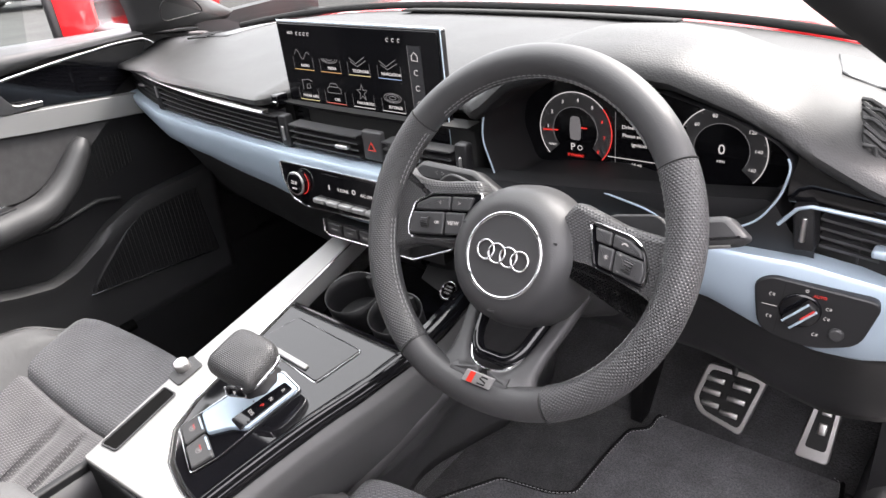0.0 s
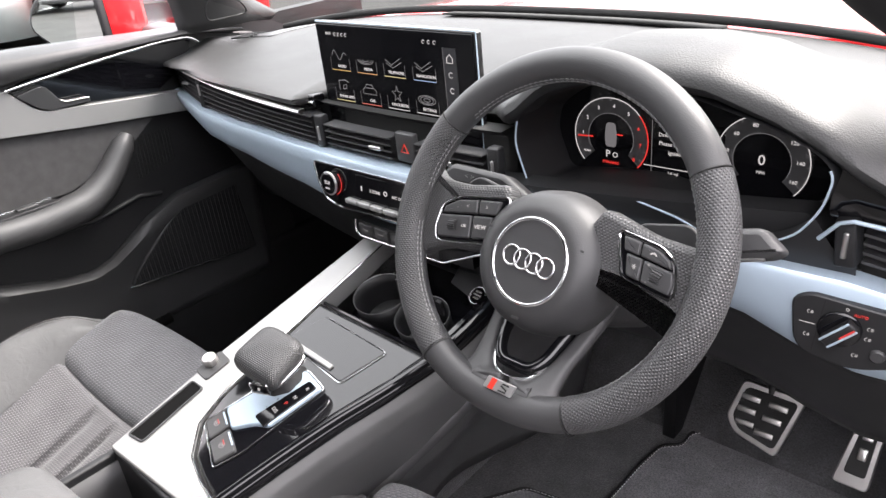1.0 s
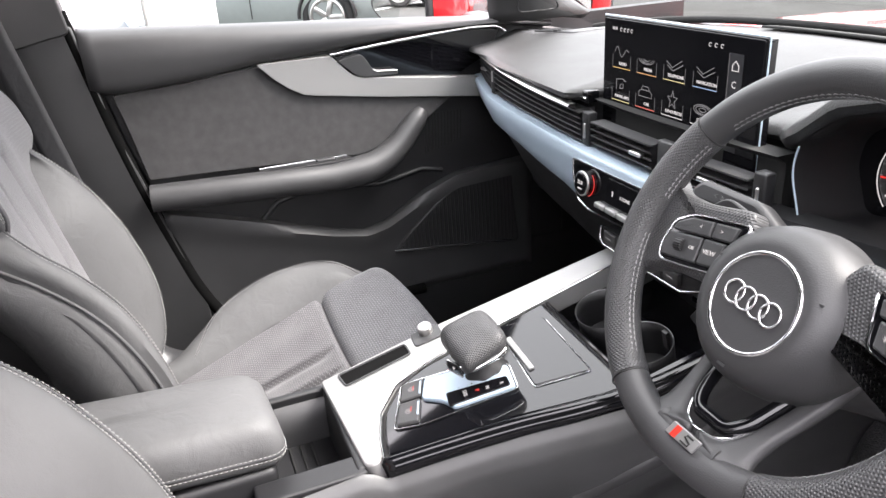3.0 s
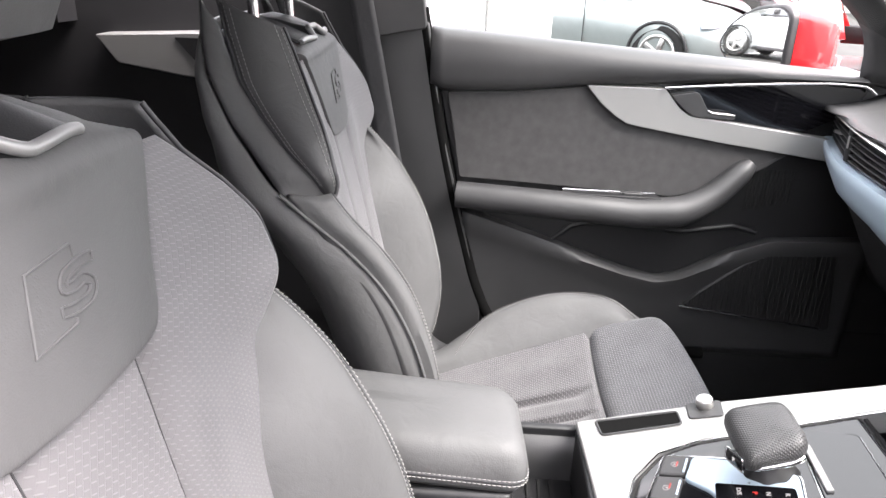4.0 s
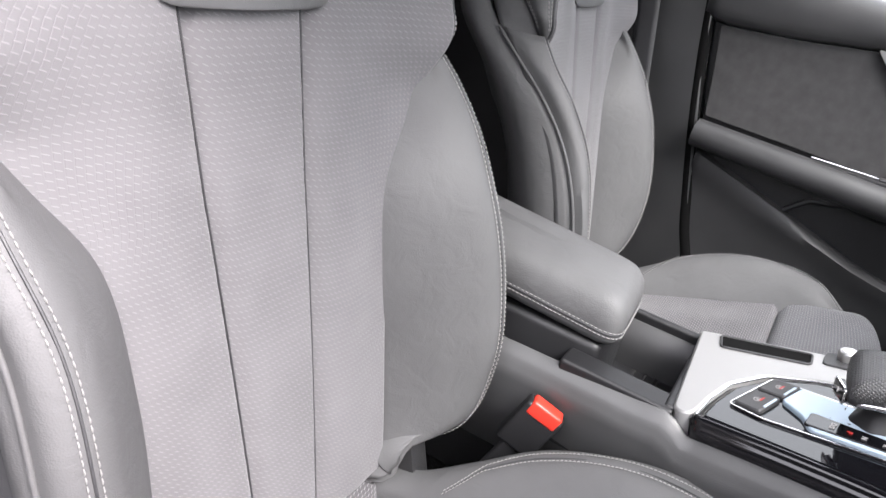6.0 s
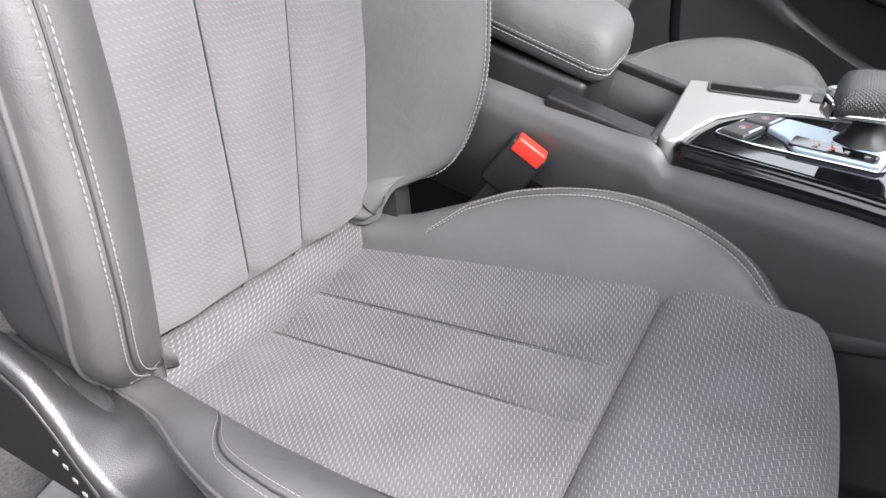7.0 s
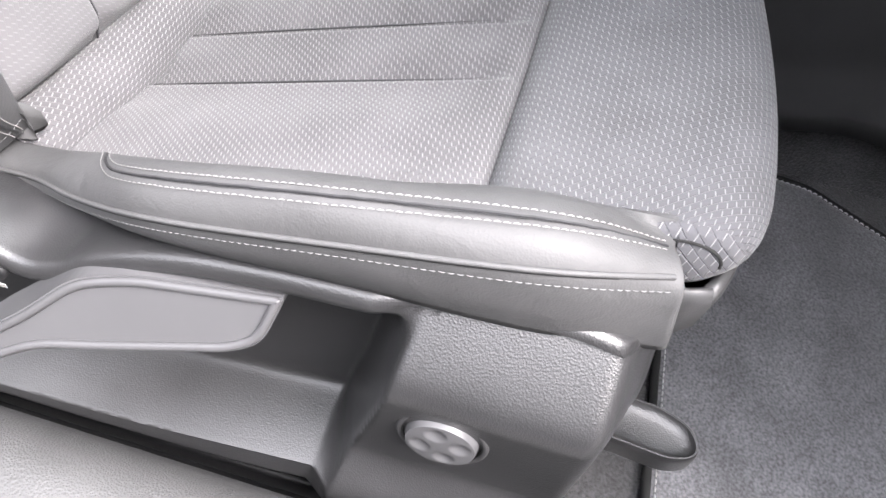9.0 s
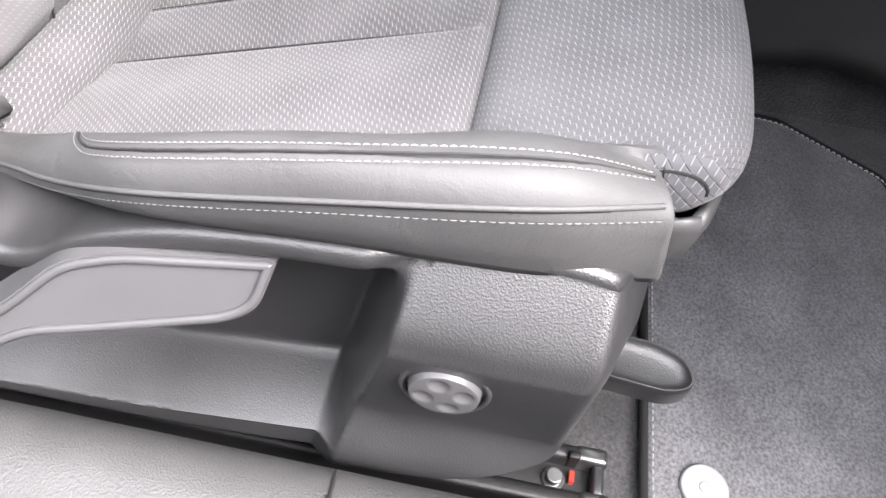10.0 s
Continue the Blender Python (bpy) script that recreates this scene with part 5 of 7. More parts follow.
for sd in (-1, 1):
    S2 = drooped(sd) @ Matrix.Scale(sd, 4, (1, 0, 0))
    out = lambda pts: pts if sd < 0 else [right_key(*p) for p in pts]  # noqa: E731
    arm = [(0.05, 0.036), (0.1, 0.034), (0.14, 0.04), (0.155, 0.056), (0.158, -0.045), (0.146, -0.038), (0.12, -0.032), (0.03, -0.036)]
    if sd > 0:
        arm = arm[:4] + [(0.16, -0.042), (0.15, -0.018), (0.09, -0.016), (0.03, -0.03)]
    part("spoke", plate(rounded(arm, 0.008), -0.022, -0.002, S2, 0.006), M["grip"], wheel, "leather covered spoke")
    pad = [(0.042, 0.022), (0.105, 0.021), (0.126, 0.012), (0.133, -0.012), (0.13, -0.026), (0.1, -0.026), (0.056, -0.024)]
    pad = out(pad)
    sw = part("switch_panel", plate(rounded(pad, 0.006), -0.006, 0.001, S2, 0.002), M["gloss"], wheel, "glossy switch panel with a chrome outline")
    part("panel_outline", tube([S2 @ Vector((p[0], p[1], 0.001)) for p in rounded(pad, 0.006)], 0.0012, 6, True), M["chrome"], sw)
    keys = [[(0.052, 0.018), (0.078, 0.018), (0.078, 0.004), (0.056, 0.004)], [(0.08, 0.018), (0.104, 0.017), (0.122, 0.01), (0.124, 0.003), (0.08, 0.004)],
            [(0.06, 0.002), (0.084, 0.002), (0.084, -0.021), (0.064, -0.02)], [(0.086, 0.002), (0.127, 0.001), (0.13, -0.012), (0.127, -0.022), (0.086, -0.021)]]
    for kk in keys:
        part("key", plate(rounded(out(kk), 0.002), 0.0, 0.004, S2, 0.0015), M["soft"], sw, "dark grey wheel key")
    part("roller", tube([S2 @ Vector((*out([(0.104, -0.009)])[0], 0.003)), S2 @ Vector((*out([(0.112, -0.009)])[0], 0.003))], 0.0055, 20), M["rubber"], sw, "ribbed scroll roller")
    for i in range(6):
        a = radians(-60 + 24 * i)
        part("roller_rib", block(-0.0045, 0.0045, -0.0006, 0.0006, 0.005, 0.0062, S2 @ Matrix.Translation((*out([(0.108, -0.009)])[0], 0.003)) @ Matrix.Rotation(a, 4, "X")), M["soft"], sw)


def wheel_text(body, x, y, size, h=0.0044):
    if x > 0:
        x, y = right_key(x, y)
    writing("letters", body, size, drooped(1 if x > 0 else -1) @ Matrix.Translation((x, y, h)), M["white"], wheel)


wheel_text("VIEW", -0.0735, -0.009, 0.006)
wheel_text("*", 0.0735, -0.011, 0.01)
wheel_text("<", -0.092, 0.011, 0.0055)
wheel_text(">", -0.068, 0.011, 0.0055)
wheel_text("OK", -0.094, -0.009, 0.0045)
wheel_text("+", 0.094, -0.001, 0.005)
wheel_text("-", 0.094, -0.018, 0.005)
part("call_symbol", tube([drooped(1) @ Vector((*right_key(0.098 + 0.005 * math.cos(a), 0.008 + 0.004 * math.sin(a)), 0.0045)) for a in np.linspace(0.6, 2.6, 8)], 0.0008, 5), M["white"], wheel)
# lower spokes round an opening
inner = [(0.045, -0.045), (0.0405, -0.075), (0.035, -0.1), (0.029, -0.119), (0.019, -0.131), (0.003, -0.134)]
outer = [(0.066, -0.045), (0.061, -0.072), (0.056, -0.095), (0.052, -0.117), (0.053, -0.135), (0.07, -0.152)]
height = (-0.052, -0.043, -0.031, -0.017, -0.003, 0.008)
inn, oute = spline([(*p, 0) for p in inner], 30), spline([(*p, 0) for p in outer], 30)
for sd in (-1, 1):
    rows = []
    for k in range(31):
        h = lerp(k / 30, np.linspace(0, 1, 6), height)
        rows.append([WH @ Vector((sd * (inn[k][0] * (1 - u) + oute[k][0] * u), inn[k][1] * (1 - u) + oute[k][1] * u, h - 0.008 * abs(2 * u - 1) ** 4)) for u in np.linspace(0, 1, 15)])
    part("lower_spoke", grid(rows, flip=sd > 0), M["wheel_leather"], wheel, "smooth leather lower spoke", solid=0.016)
    edge = [WH @ Vector((sd * (p[0] - 0.0015), p[1], lerp(k / 30, np.linspace(0, 1, 6), height) - 0.0075)) for k, p in enumerate(oute) if 3 < k < 30]
    part("stitching", stitches(edge, 0.006, 0.0045, 0.0006, up=WH.to_3x3() @ Vector((0, 0, 1))), M["thread"], wheel, "row of pale thread", kind="stuff")
part("spoke_bridge", tube([WH @ Vector((x, -0.143 - 0.012 * (1 - abs(x) / 0.05), -0.003)) for x in np.linspace(-0.034, 0.034, 12)], 0.013, 16), M["wheel_leather"], wheel, "smooth leather foot of the spokes")
insert = [(-0.041, -0.05), (0.041, -0.05), (0.027, -0.112), (0.017, -0.124), (-0.017, -0.124), (-0.027, -0.112)]
part("insert", tube([WH @ Vector((p[0], p[1], lerp(p[1], (-0.134, -0.045), (-0.006, -0.058)))) for p in rounded(insert, 0.008)], 0.0062, 10, True), M["gloss"], wheel, "glossy black insert round the opening")
loop = [(-p[0], p[1], k) for k, p in enumerate(inn)] + [(p[0], p[1], k) for k, p in list(enumerate(inn))[::-1]]
part("insert_line", tube([WH @ Vector((x, y, lerp(k / 30, np.linspace(0, 1, 6), height) - 0.0065)) for x, y, k in loop], 0.001, 6), M["chrome"], wheel)
bd = part("badge", plate(rounded([(-0.018, -0.006), (0.014, -0.006), (0.018, 0.006), (-0.014, 0.006)], 0.001), 0.0, 0.002, WH @ Matrix.Translation((0.005, -0.1425, 0.0135)), 0.0005), M["silver2"], wheel, "small silver badge with a red corner")
part("badge_red", plate([(-0.0125, -0.0055), (-0.0065, -0.0055), (-0.003, 0.0055), (-0.009, 0.0055)], 0.002, 0.0024, WH @ Matrix.Translation((0.005, -0.1425, 0.0135))), M["red"], bd)
part("badge_curve", tube([WH @ Matrix.Translation((0.011, -0.1425, 0.0158)) @ Vector(q) for q in ((0.005, 0.0036, 0), (-0.002, 0.0036, 0), (-0.004, 0.0015, 0), (0.003, -0.0012, 0), (0.002, -0.0036, 0), (-0.006, -0.0036, 0))], 0.0008, 6), M["rubber"], bd)
# column, stalks and paddles
column = thing("steering_column", "dark plastic steering column shroud with two stalks", "steering column", at=(0.388, 0.1, 0.86))
part("shroud", block(-0.055, 0.055, -0.075, 0.03, -0.2, -0.05, WH, 0.02, 4), M["plastic"], column, "black column shroud")
for sd in (-1, 1):
    tip = [(-0.05, 0.03), (-0.1, 0.052), (-0.175, 0.053), (-0.186, 0.04), (-0.18, 0.028), (-0.11, 0.03), (-0.05, 0.0)] if sd < 0 else [(0.05, 0.02), (0.11, 0.04), (0.172, 0.056), (0.194, 0.04), (0.186, 0.032), (0.12, 0.012), (0.05, -0.006)]
    out = rounded(tip, 0.006)
    k = part("stalk", plate(out, -0.075, -0.055, WH, 0.006), M["plastic" if sd < 0 else "soft"], column, "black control stalk with a chrome edge")
    if sd > 0:
        part("stalk_edge", tube([WH @ Vector((0.11 * sd, 0.031 if sd < 0 else 0.013, -0.058)), WH @ Vector((0.18 * sd, 0.03, -0.058))], 0.0016, 8), M["steel"], k)
    writing("letters", "<  >", 0.008, WH @ Matrix.Translation((0.145 * sd, 0.041 if sd < 0 else 0.034, -0.0545)) @ Matrix.Rotation(radians(0 if sd < 0 else 17), 4, "Z"), M["grey_glow"], k)
    pd = part("shift_paddle", plate(rounded([(0.07 * sd, 0.035), (0.12 * sd, 0.045), (0.145 * sd, 0.02), (0.14 * sd, -0.03), (0.07 * sd, -0.03)], 0.01), -0.045, -0.038, WH, 0.002), M["plastic"], wheel, "black shift paddle")
    writing("letters", "+" if sd > 0 else "-", 0.014, WH @ Matrix.Translation((0.133 * sd, -0.004, -0.0375)), M["white"], pd)

# ---- dashboard ----
def dash_y(x):
    return 0.14 + 0.115 * (x / 0.75) ** 2


dash = thing("dashboard", "grey grained dashboard with silver strip and black vents", "dashboard", at=(0, 0.4, 0.8))


def ribbon(x0, x1, profile, n=80):
    """A bar that follows the dashboard's bow: profile gives rows of (y offset, z) at x."""
    return grid([[(x, dash_y(x) + o, z) for o, z in profile(x)] for x in np.linspace(x0, x1, n)], close_u=True, flip=True)


def bar(x0, x1, zf, h, off, depth, n=60):
    return ribbon(x0, x1, lambda x: [(off, zf(x) - h / 2), (off, zf(x) + h / 2), (off + depth, zf(x) + h / 2), (off + depth, zf(x) - h / 2)], n)


strip_bot = lambda x: lerp(x, (-0.79, -0.7, -0.58, -0.4, -0.2, -0.1, 0.0, 0.15, 0.3, 0.45, 0.51, 0.57, 0.62, 0.66, 0.7, 0.75), (0.842, 0.824, 0.806, 0.81, 0.8, 0.787, 0.782, 0.782, 0.8, 0.79, 0.773, 0.742, 0.724, 0.72, 0.726, 0.75))  # noqa: E731
strip_top = lambda x: lerp(x, (-0.79, -0.6, -0.45, -0.3, 0.0, 0.3, 0.5, 0.6, 0.7, 0.75), (0.874, 0.862, 0.87, 0.876, 0.877, 0.87, 0.847, 0.838, 0.814, 0.8))  # noqa: E731


def strip_profile(x):
    t, b = strip_top(x), strip_bot(x)
    q = t - b
    return [(0.012, t), (0.003, t - 0.001), (0.0, t - 0.006), (0.0005, t - 0.3 * q), (0.004, t - 0.65 * q), (0.01, b + 0.006), (0.016, b), (0.03, b + 0.002), (0.03, t)]


part("silver_strip", ribbon(-0.79, 0.74, strip_profile, 140), M["silver"], dash, "matt silver trim strip")
part("vent_well", ribbon(-0.79, 0.2, lambda x: [(0.04, 0.94), (0.055, 0.93), (0.055, strip_top(x)), (0.04, strip_top(x) - 0.01), (0.07, strip_top(x) - 0.01), (0.07, 0.94)], 80), M["rubber"], dash, "black vent well")
part("chrome_line", ribbon(-0.775, -0.156, lambda x: [(0.001, 0.931), (-0.001, 0.933), (0.001, 0.9355), (0.012, 0.936), (0.012, 0.93)], 70), M["steel"], dash, "slim chrome line over the vents")
for x0, x1 in ((-0.775, -0.605), (-0.585, -0.145), (-0.115, 0.03), (0.078, 0.19)):
    for f in (0.1, 0.27, 0.44, 0.61, 0.78, 0.95) if x1 < -0.1 else (0.2, 0.4, 0.6, 0.8):
        part("vent_slat", bar(x0, x1, lambda x: strip_top(x) + (0.926 - strip_top(x)) * f, 0.0021, 0.013 + (1 - f) * 0.004, 0.024, 24), M["soft"], dash, "black vent slat", smooth=False)
for x in [-0.565 + 0.02 * i for i in range(21)]:
    part("vent_vane", block(x - 0.001, x + 0.001, dash_y(x) + 0.028, dash_y(x) + 0.05, strip_top(x) + 0.004, 0.925), M["soft"], dash)
for x in (-0.69, 0.0, 0.13):
    part("vent_tab", block(x - 0.012, x + 0.012, dash_y(x) + 0.01, dash_y(x) + 0.02, 0.896, 0.902, None, 0.002), M["steel"], dash, "small chrome vent tab")
for x in (-0.595, -0.13, 0.205):
    w = part("vent_wheel_tile", block(x - 0.009, x + 0.009, dash_y(x) + 0.014, dash_y(x) + 0.03, strip_top(x) + 0.002, 0.928, None, 0.003), M["plastic"], dash, "black tile with a ribbed thumb wheel")
    part("thumb_wheel", block(x - 0.0022, x + 0.0022, dash_y(x) + 0.0115, dash_y(x) + 0.02, 0.889, 0.912, None, 0.002), M["steel"], w)
hz = part("hazard_switch", block(0.036, 0.072, dash_y(0.05) + 0.019, dash_y(0.05) + 0.03, 0.884, 0.926, None, 0.003), M["soft"], dash, "dark hazard switch with a red triangle")
tri = [(0.0, 0.0065), (0.007, -0.005), (-0.007, -0.005)]
part("triangle", tube([frame_at((0.054, dash_y(0.05) + 0.0185, 0.904), (1, 0, 0), (0, 0, 1)) @ Vector((*p, 0)) for p in tri], 0.0011, 6, True), M["red"], hz)
part("corner_vent", block(-0.185, -0.15, 0.172, 0.195, 0.934, 0.952, None, 0.003), M["gloss"], dash, "glossy corner piece beside the screen")
part("corner_chrome", tube([(-0.185, 0.17, 0.94), (-0.165, 0.17, 0.943), (-0.15, 0.171, 0.942)], 0.002, 8, flat=0.6), M["chrome"], dash)

z_edge = lambda x: lerp(x, (-0.79, -0.6, -0.2, -0.1, 0.15, 0.2, 0.225, 0.265, 0.326, 0.4, 0.46, 0.525, 0.57, 0.6, 0.65, 0.7, 0.75), (0.924, 0.936, 0.94, 0.944, 0.944, 0.948, 0.963, 0.996, 1.014, 1.018, 1.012, 0.99, 0.968, 0.948, 0.922, 0.905, 0.895))  # noqa: E731
y_edge = lambda x: lerp(x, (-0.79, -0.5, -0.17, -0.145, 0.17, 0.21, 0.4, 0.58, 0.68, 0.75), (0.262, 0.192, 0.15, 0.225, 0.225, 0.19, 0.19, 0.2, 0.215, 0.235))  # noqa: E731
lip = lambda x: lerp(x, (-0.79, 0.1, 0.2, 0.26, 0.5, 0.6, 0.75), (0.012, 0.012, 0.026, 0.028, 0.026, 0.024, 0.02))  # noqa: E731


def pad_top(x, v):
    y0, z0, q = y_edge(x), z_edge(x), lip(x)
    back = 0.64 - 0.09 * (abs(x) / 0.75) ** 2.5
    end = 0.985 - 0.045 * (abs(x) / 0.75) ** 3
    far = max(end + 0.006, 0.97 if x < 0.15 else z0 + q - 0.02)
    prof = [(y0 + 0.03, z0 - 0.006), (y0, z0), (y0 - 0.007, z0 + 0.35 * q), (y0 - 0.003, z0 + 0.75 * q), (y0 + 0.012, z0 + q), (y0 + 0.05, z0 + q + 0.006), (y0 * 0.6 + back * 0.4, (z0 + q) * 0.45 + far * 0.55 + 0.006), (y0 * 0.25 + back * 0.75, end + 0.006), (back, end)]
    t = [0, 0.04, 0.09, 0.14, 0.2, 0.32, 0.55, 0.8, 1.0]
    return (x, lerp(v, t, [p[0] for p in prof]), lerp(v, t, [p[1] for p in prof]))


xs = np.linspace(-0.79, 0.745, 140)
pad_rows = [spline([pad_top(x, v) for v in (0, 0.04, 0.09, 0.14, 0.2, 0.32, 0.55, 0.8, 1.0)], 48) for x in xs]
part("upper_pad", grid(pad_rows, flip=True), M["pad"], dash, "grained grey dashboard top", solid=0.012)
part("defrost_grille", grid([[(x, 0.64 - 0.09 * (abs(x) / 0.75) ** 2.5 - 0.05 + 0.035 * k, 0.996 - 0.045 * (abs(x) / 0.75) ** 3 - 0.004 * k) for k in (0, 1)] for x in np.linspace(-0.25, 0.3, 20)], flip=True), M["rubber"], dash, "dark defroster grille", solid=0.004)


def pad_z(x, y):
    row = pad_rows[int(np.argmin(abs(xs - x)))]
    far = [p for p in row if p[1] > y_edge(x) + 0.01]
    return float(np.interp(y, [p[1] for p in far], [p[2] for p in far]))


def on_pad(quad, nu, nv, lift):
    """A patch over the dashboard top between four corners."""
    a, c, d, e = (Vector(q) for q in quad)
    rows = []
    for v in np.linspace(0, 1, nv + 1):
        l, r = a.lerp(e, v), c.lerp(d, v)
        rows.append([(*l.lerp(r, u), pad_z(*l.lerp(r, u)) + lift) for u in np.linspace(0, 1, nu + 1)])
    return rows


for quad in (((0.542, 0.522), (0.6, 0.5), (0.66, 0.385), (0.573, 0.401)), ((-0.6, 0.5), (-0.542, 0.52), (-0.573, 0.401), (-0.66, 0.385))):
    part("side_grille", grid(on_pad(quad, 10, 10, 0.002), flip=True), M["skirt"], dash, "fine speaker grille on the dash top", solid=0.003)
side_quad = ((0.607, 0.333), (0.66, 0.318), (0.69, 0.22), (0.633, 0.226))
part("side_vent", grid(on_pad(side_quad, 6, 10, 0.002), flip=True), M["rubber"], dash, "black side window vent", solid=0.003)
for row in on_pad(side_quad, 6, 7, 0.0045):
    part("side_vent_slat", tube(row, 0.0026, 6), M["pad"], dash, "grey vent slat")
for i in range(5):
    part("side_louvre", block(-0.02, 0.02, -0.003, 0.003, 0, 0.003, Matrix.Translation((-0.62 - 0.012 * i, 0.36 + 0.018 * i, 0.972 - 0.002 * i)) @ Matrix.Rotation(0.6, 4, "Z")), M["plastic"], dash)
# lower fascia
rows = [[(x, dash_y(x) + 0.016, strip_bot(x) + 0.004), (x, dash_y(x) + 0.03, strip_bot(x) - 0.012), (x, dash_y(x) + 0.06, strip_bot(x) - 0.06), (x, dash_y(x) + 0.12, strip_bot(x) - 0.16), (x, 0.42, 0.58), (x, 0.6, 0.5), (x, 0.74, 0.5)] for x in np.linspace(-0.79, 0.745, 50)]
part("lower_panel", grid([spline(r, 20) for r in rows]), M["plastic"], dash, "black lower dashboard", solid=0.01)
part("button_strip", bar(-0.055, 0.17, lambda x: 0.766, 0.024, 0.004, 0.03, 20), M["plastic"], dash, "black button strip", smooth=False)
part("button_strip_edge", tube([(-0.058, 0.143, 0.779), (-0.058, 0.141, 0.76), (-0.048, 0.141, 0.753), (0.12, 0.143, 0.753), (0.14, 0.144, 0.762), (0.19, 0.145, 0.785)], 0.0018, 8), M["chrome"], dash, "thin chrome edge")
for i in range(5):
    b = part("small_button", block(-0.05 + 0.034 * i, -0.02 + 0.034 * i, 0.1405, 0.15, 0.757, 0.775, None, 0.002), M["soft"], dash, "small dark button")
    part("symbol", block(-0.042 + 0.034 * i, -0.03 + 0.034 * i, 0.1398, 0.1402, 0.765, 0.767), M["grey_glow"], b)
part("socket", block(0.09, 0.1, 0.188, 0.196, 0.715, 0.722), M["gloss"], dash)

# driver's vent, light switch
vy = lambda x: dash_y(x) + 0.012  # noqa: E731
part("driver_vent_well", block(0.6, 0.745, 0.255, 0.275, 0.78, 0.905), M["rubber"], dash, "black vent well")
part("fascia", ribbon(0.2, 0.604, lambda x: [(0.02, strip_top(x) - 0.004), (0.016, strip_top(x) + 0.004), (0.016, lerp(x, (0.2, 0.56, 0.585, 0.745), (0.885, 0.9, 0.858, 0.835))), (0.05, lerp(x, (0.2, 0.56, 0.585, 0.745), (0.885, 0.9, 0.858, 0.835))), (0.05, strip_top(x) - 0.004)], 50), M["plastic"], dash, "dark fascia above the silver strip")
part("fascia_top", ribbon(0.575, 0.745, lambda x: [(0.016, lerp(x, (0.575, 0.745), (0.9, 0.882))), (0.01, lerp(x, (0.575, 0.745), (0.91, 0.895))), (0.016, z_edge(x)), (0.06, z_edge(x)), (0.06, 0.9)], 20), M["gloss"], dash, "glossy band above the vent")
for i in range(5):
    part("vent_slat", bar(0.605, 0.743, lambda x: 0.896 - 0.0115 * i - 0.24 * (x - 0.6), 0.003, 0.014 + 0.003 * i, 0.03, 16), M["soft"], dash, "black vent slat", smooth=False)
for x in (0.64, 0.68, 0.72):
    part("vent_vane", block(x - 0.001, x + 0.001, dash_y(x) + 0.03, dash_y(x) + 0.05, strip_top(x), 0.885), M["plastic"], dash)
wt = part("vent_wheel_tile", block(-0.01, 0.01, -0.012, 0.014, -0.024, 0.026, Matrix.Translation((0.594, dash_y(0.594) + 0.014, 0.876)) @ Matrix.Rotation(-0.1, 4, "Y"), 0.003), M["plastic"], dash, "black tile with a ribbed thumb wheel")
part("thumb_wheel", block(-0.003, 0.003, -0.014, 0.004, -0.014, 0.014, Matrix.Translation((0.594, dash_y(0.594) + 0.014, 0.876)), 0.002), M["steel"], wt)
part("vent_frame", tube([(0.572, 0.205, 0.882), (0.588, 0.206, 0.902), (0.6, 0.207, 0.906), (0.66, 0.22, 0.897), (0.745, 0.242, 0.88)], 0.0022, 8), M["silver"], dash, "silver line round the driver's vent")
part("vent_tab", block(0.655, 0.7, 0.222, 0.24, 0.855, 0.864, Matrix.Identity(4), 0.003), M["silver"], dash, "small chrome vent tab")
LP = frame_at((0.613, dash_y(0.613) - 0.004, 0.782), (1, 0.19, -0.1), (0, -0.03, 1))
lp = part("light_panel", plate(rounded([(-0.06, 0.026), (-0.045, 0.037), (0.061, 0.032), (0.051, -0.025), (0.008, -0.043), (-0.047, -0.0336)], (0.012, 0.012, 0.014, 0.014, 0.02, 0.02)), -0.01, 0.002, LP, 0.002), M["plastic"], dash, "black light switch panel")
DC = LP @ Matrix.Translation((-0.011, 0.004, 0))
part("dial_base", disc(0.0205, 0.0, 0.005, DC, 40, 0.002), M["gloss"], lp)
dl = part("light_dial", block(-0.0175, 0.0175, -0.006, 0.006, 0.003, 0.015, DC @ Matrix.Rotation(radians(52), 4, "Z"), 0.0025), M["plastic"], lp, "black light dial turned to auto")
for sd in (-1, 1):
    part("dial_edge", block(-0.017, 0.017, -0.0012, 0.0012, 0.0142, 0.0156, DC @ Matrix.Rotation(radians(52), 4, "Z") @ Matrix.Translation((0, 0.0055 * sd, 0)), 0.0005), M["silver"], dl, "silver edge of the dial")
part("dial_mark", block(-0.001, 0.016, -0.0008, 0.0008, 0.0149, 0.0156, DC @ Matrix.Rotation(radians(52), 4, "Z") @ Matrix.Translation((0, -0.0032, 0))), M["red_glow"], dl)
part("dimmer", disc(0.0075, 0.0, 0.006, LP @ Matrix.Translation((0.0275, -0.0153, 0)), 28, 0.002), M["soft"], lp)
writing("letters", "AUTO", 0.0046, LP @ Matrix.Translation((0.004, 0.0245, 0.0025)), M["red_glow"], lp)
writing("letters", "O", 0.005, LP @ Matrix.Translation((-0.009, 0.0285, 0.0025)), M["white"], lp)
for x, y in ((-0.041, 0.016), (-0.039, -0.012), (0.014, 0.0125), (0.0145, 0.0005), (0.008, -0.022)):
    part("symbol", ring(0.0019, 0.00028, LP @ Matrix.Translation((x, y, 0.0024)), 16, 90, 270), M["white"], lp)
    for dy in (-0.0012, 0.0, 0.0012):
        part("symbol", block(0.0012, 0.0036, -0.00022, 0.00022, 0, 0.0003, LP @ Matrix.Translation((x, y + dy, 0.0022))), M["white"], lp)
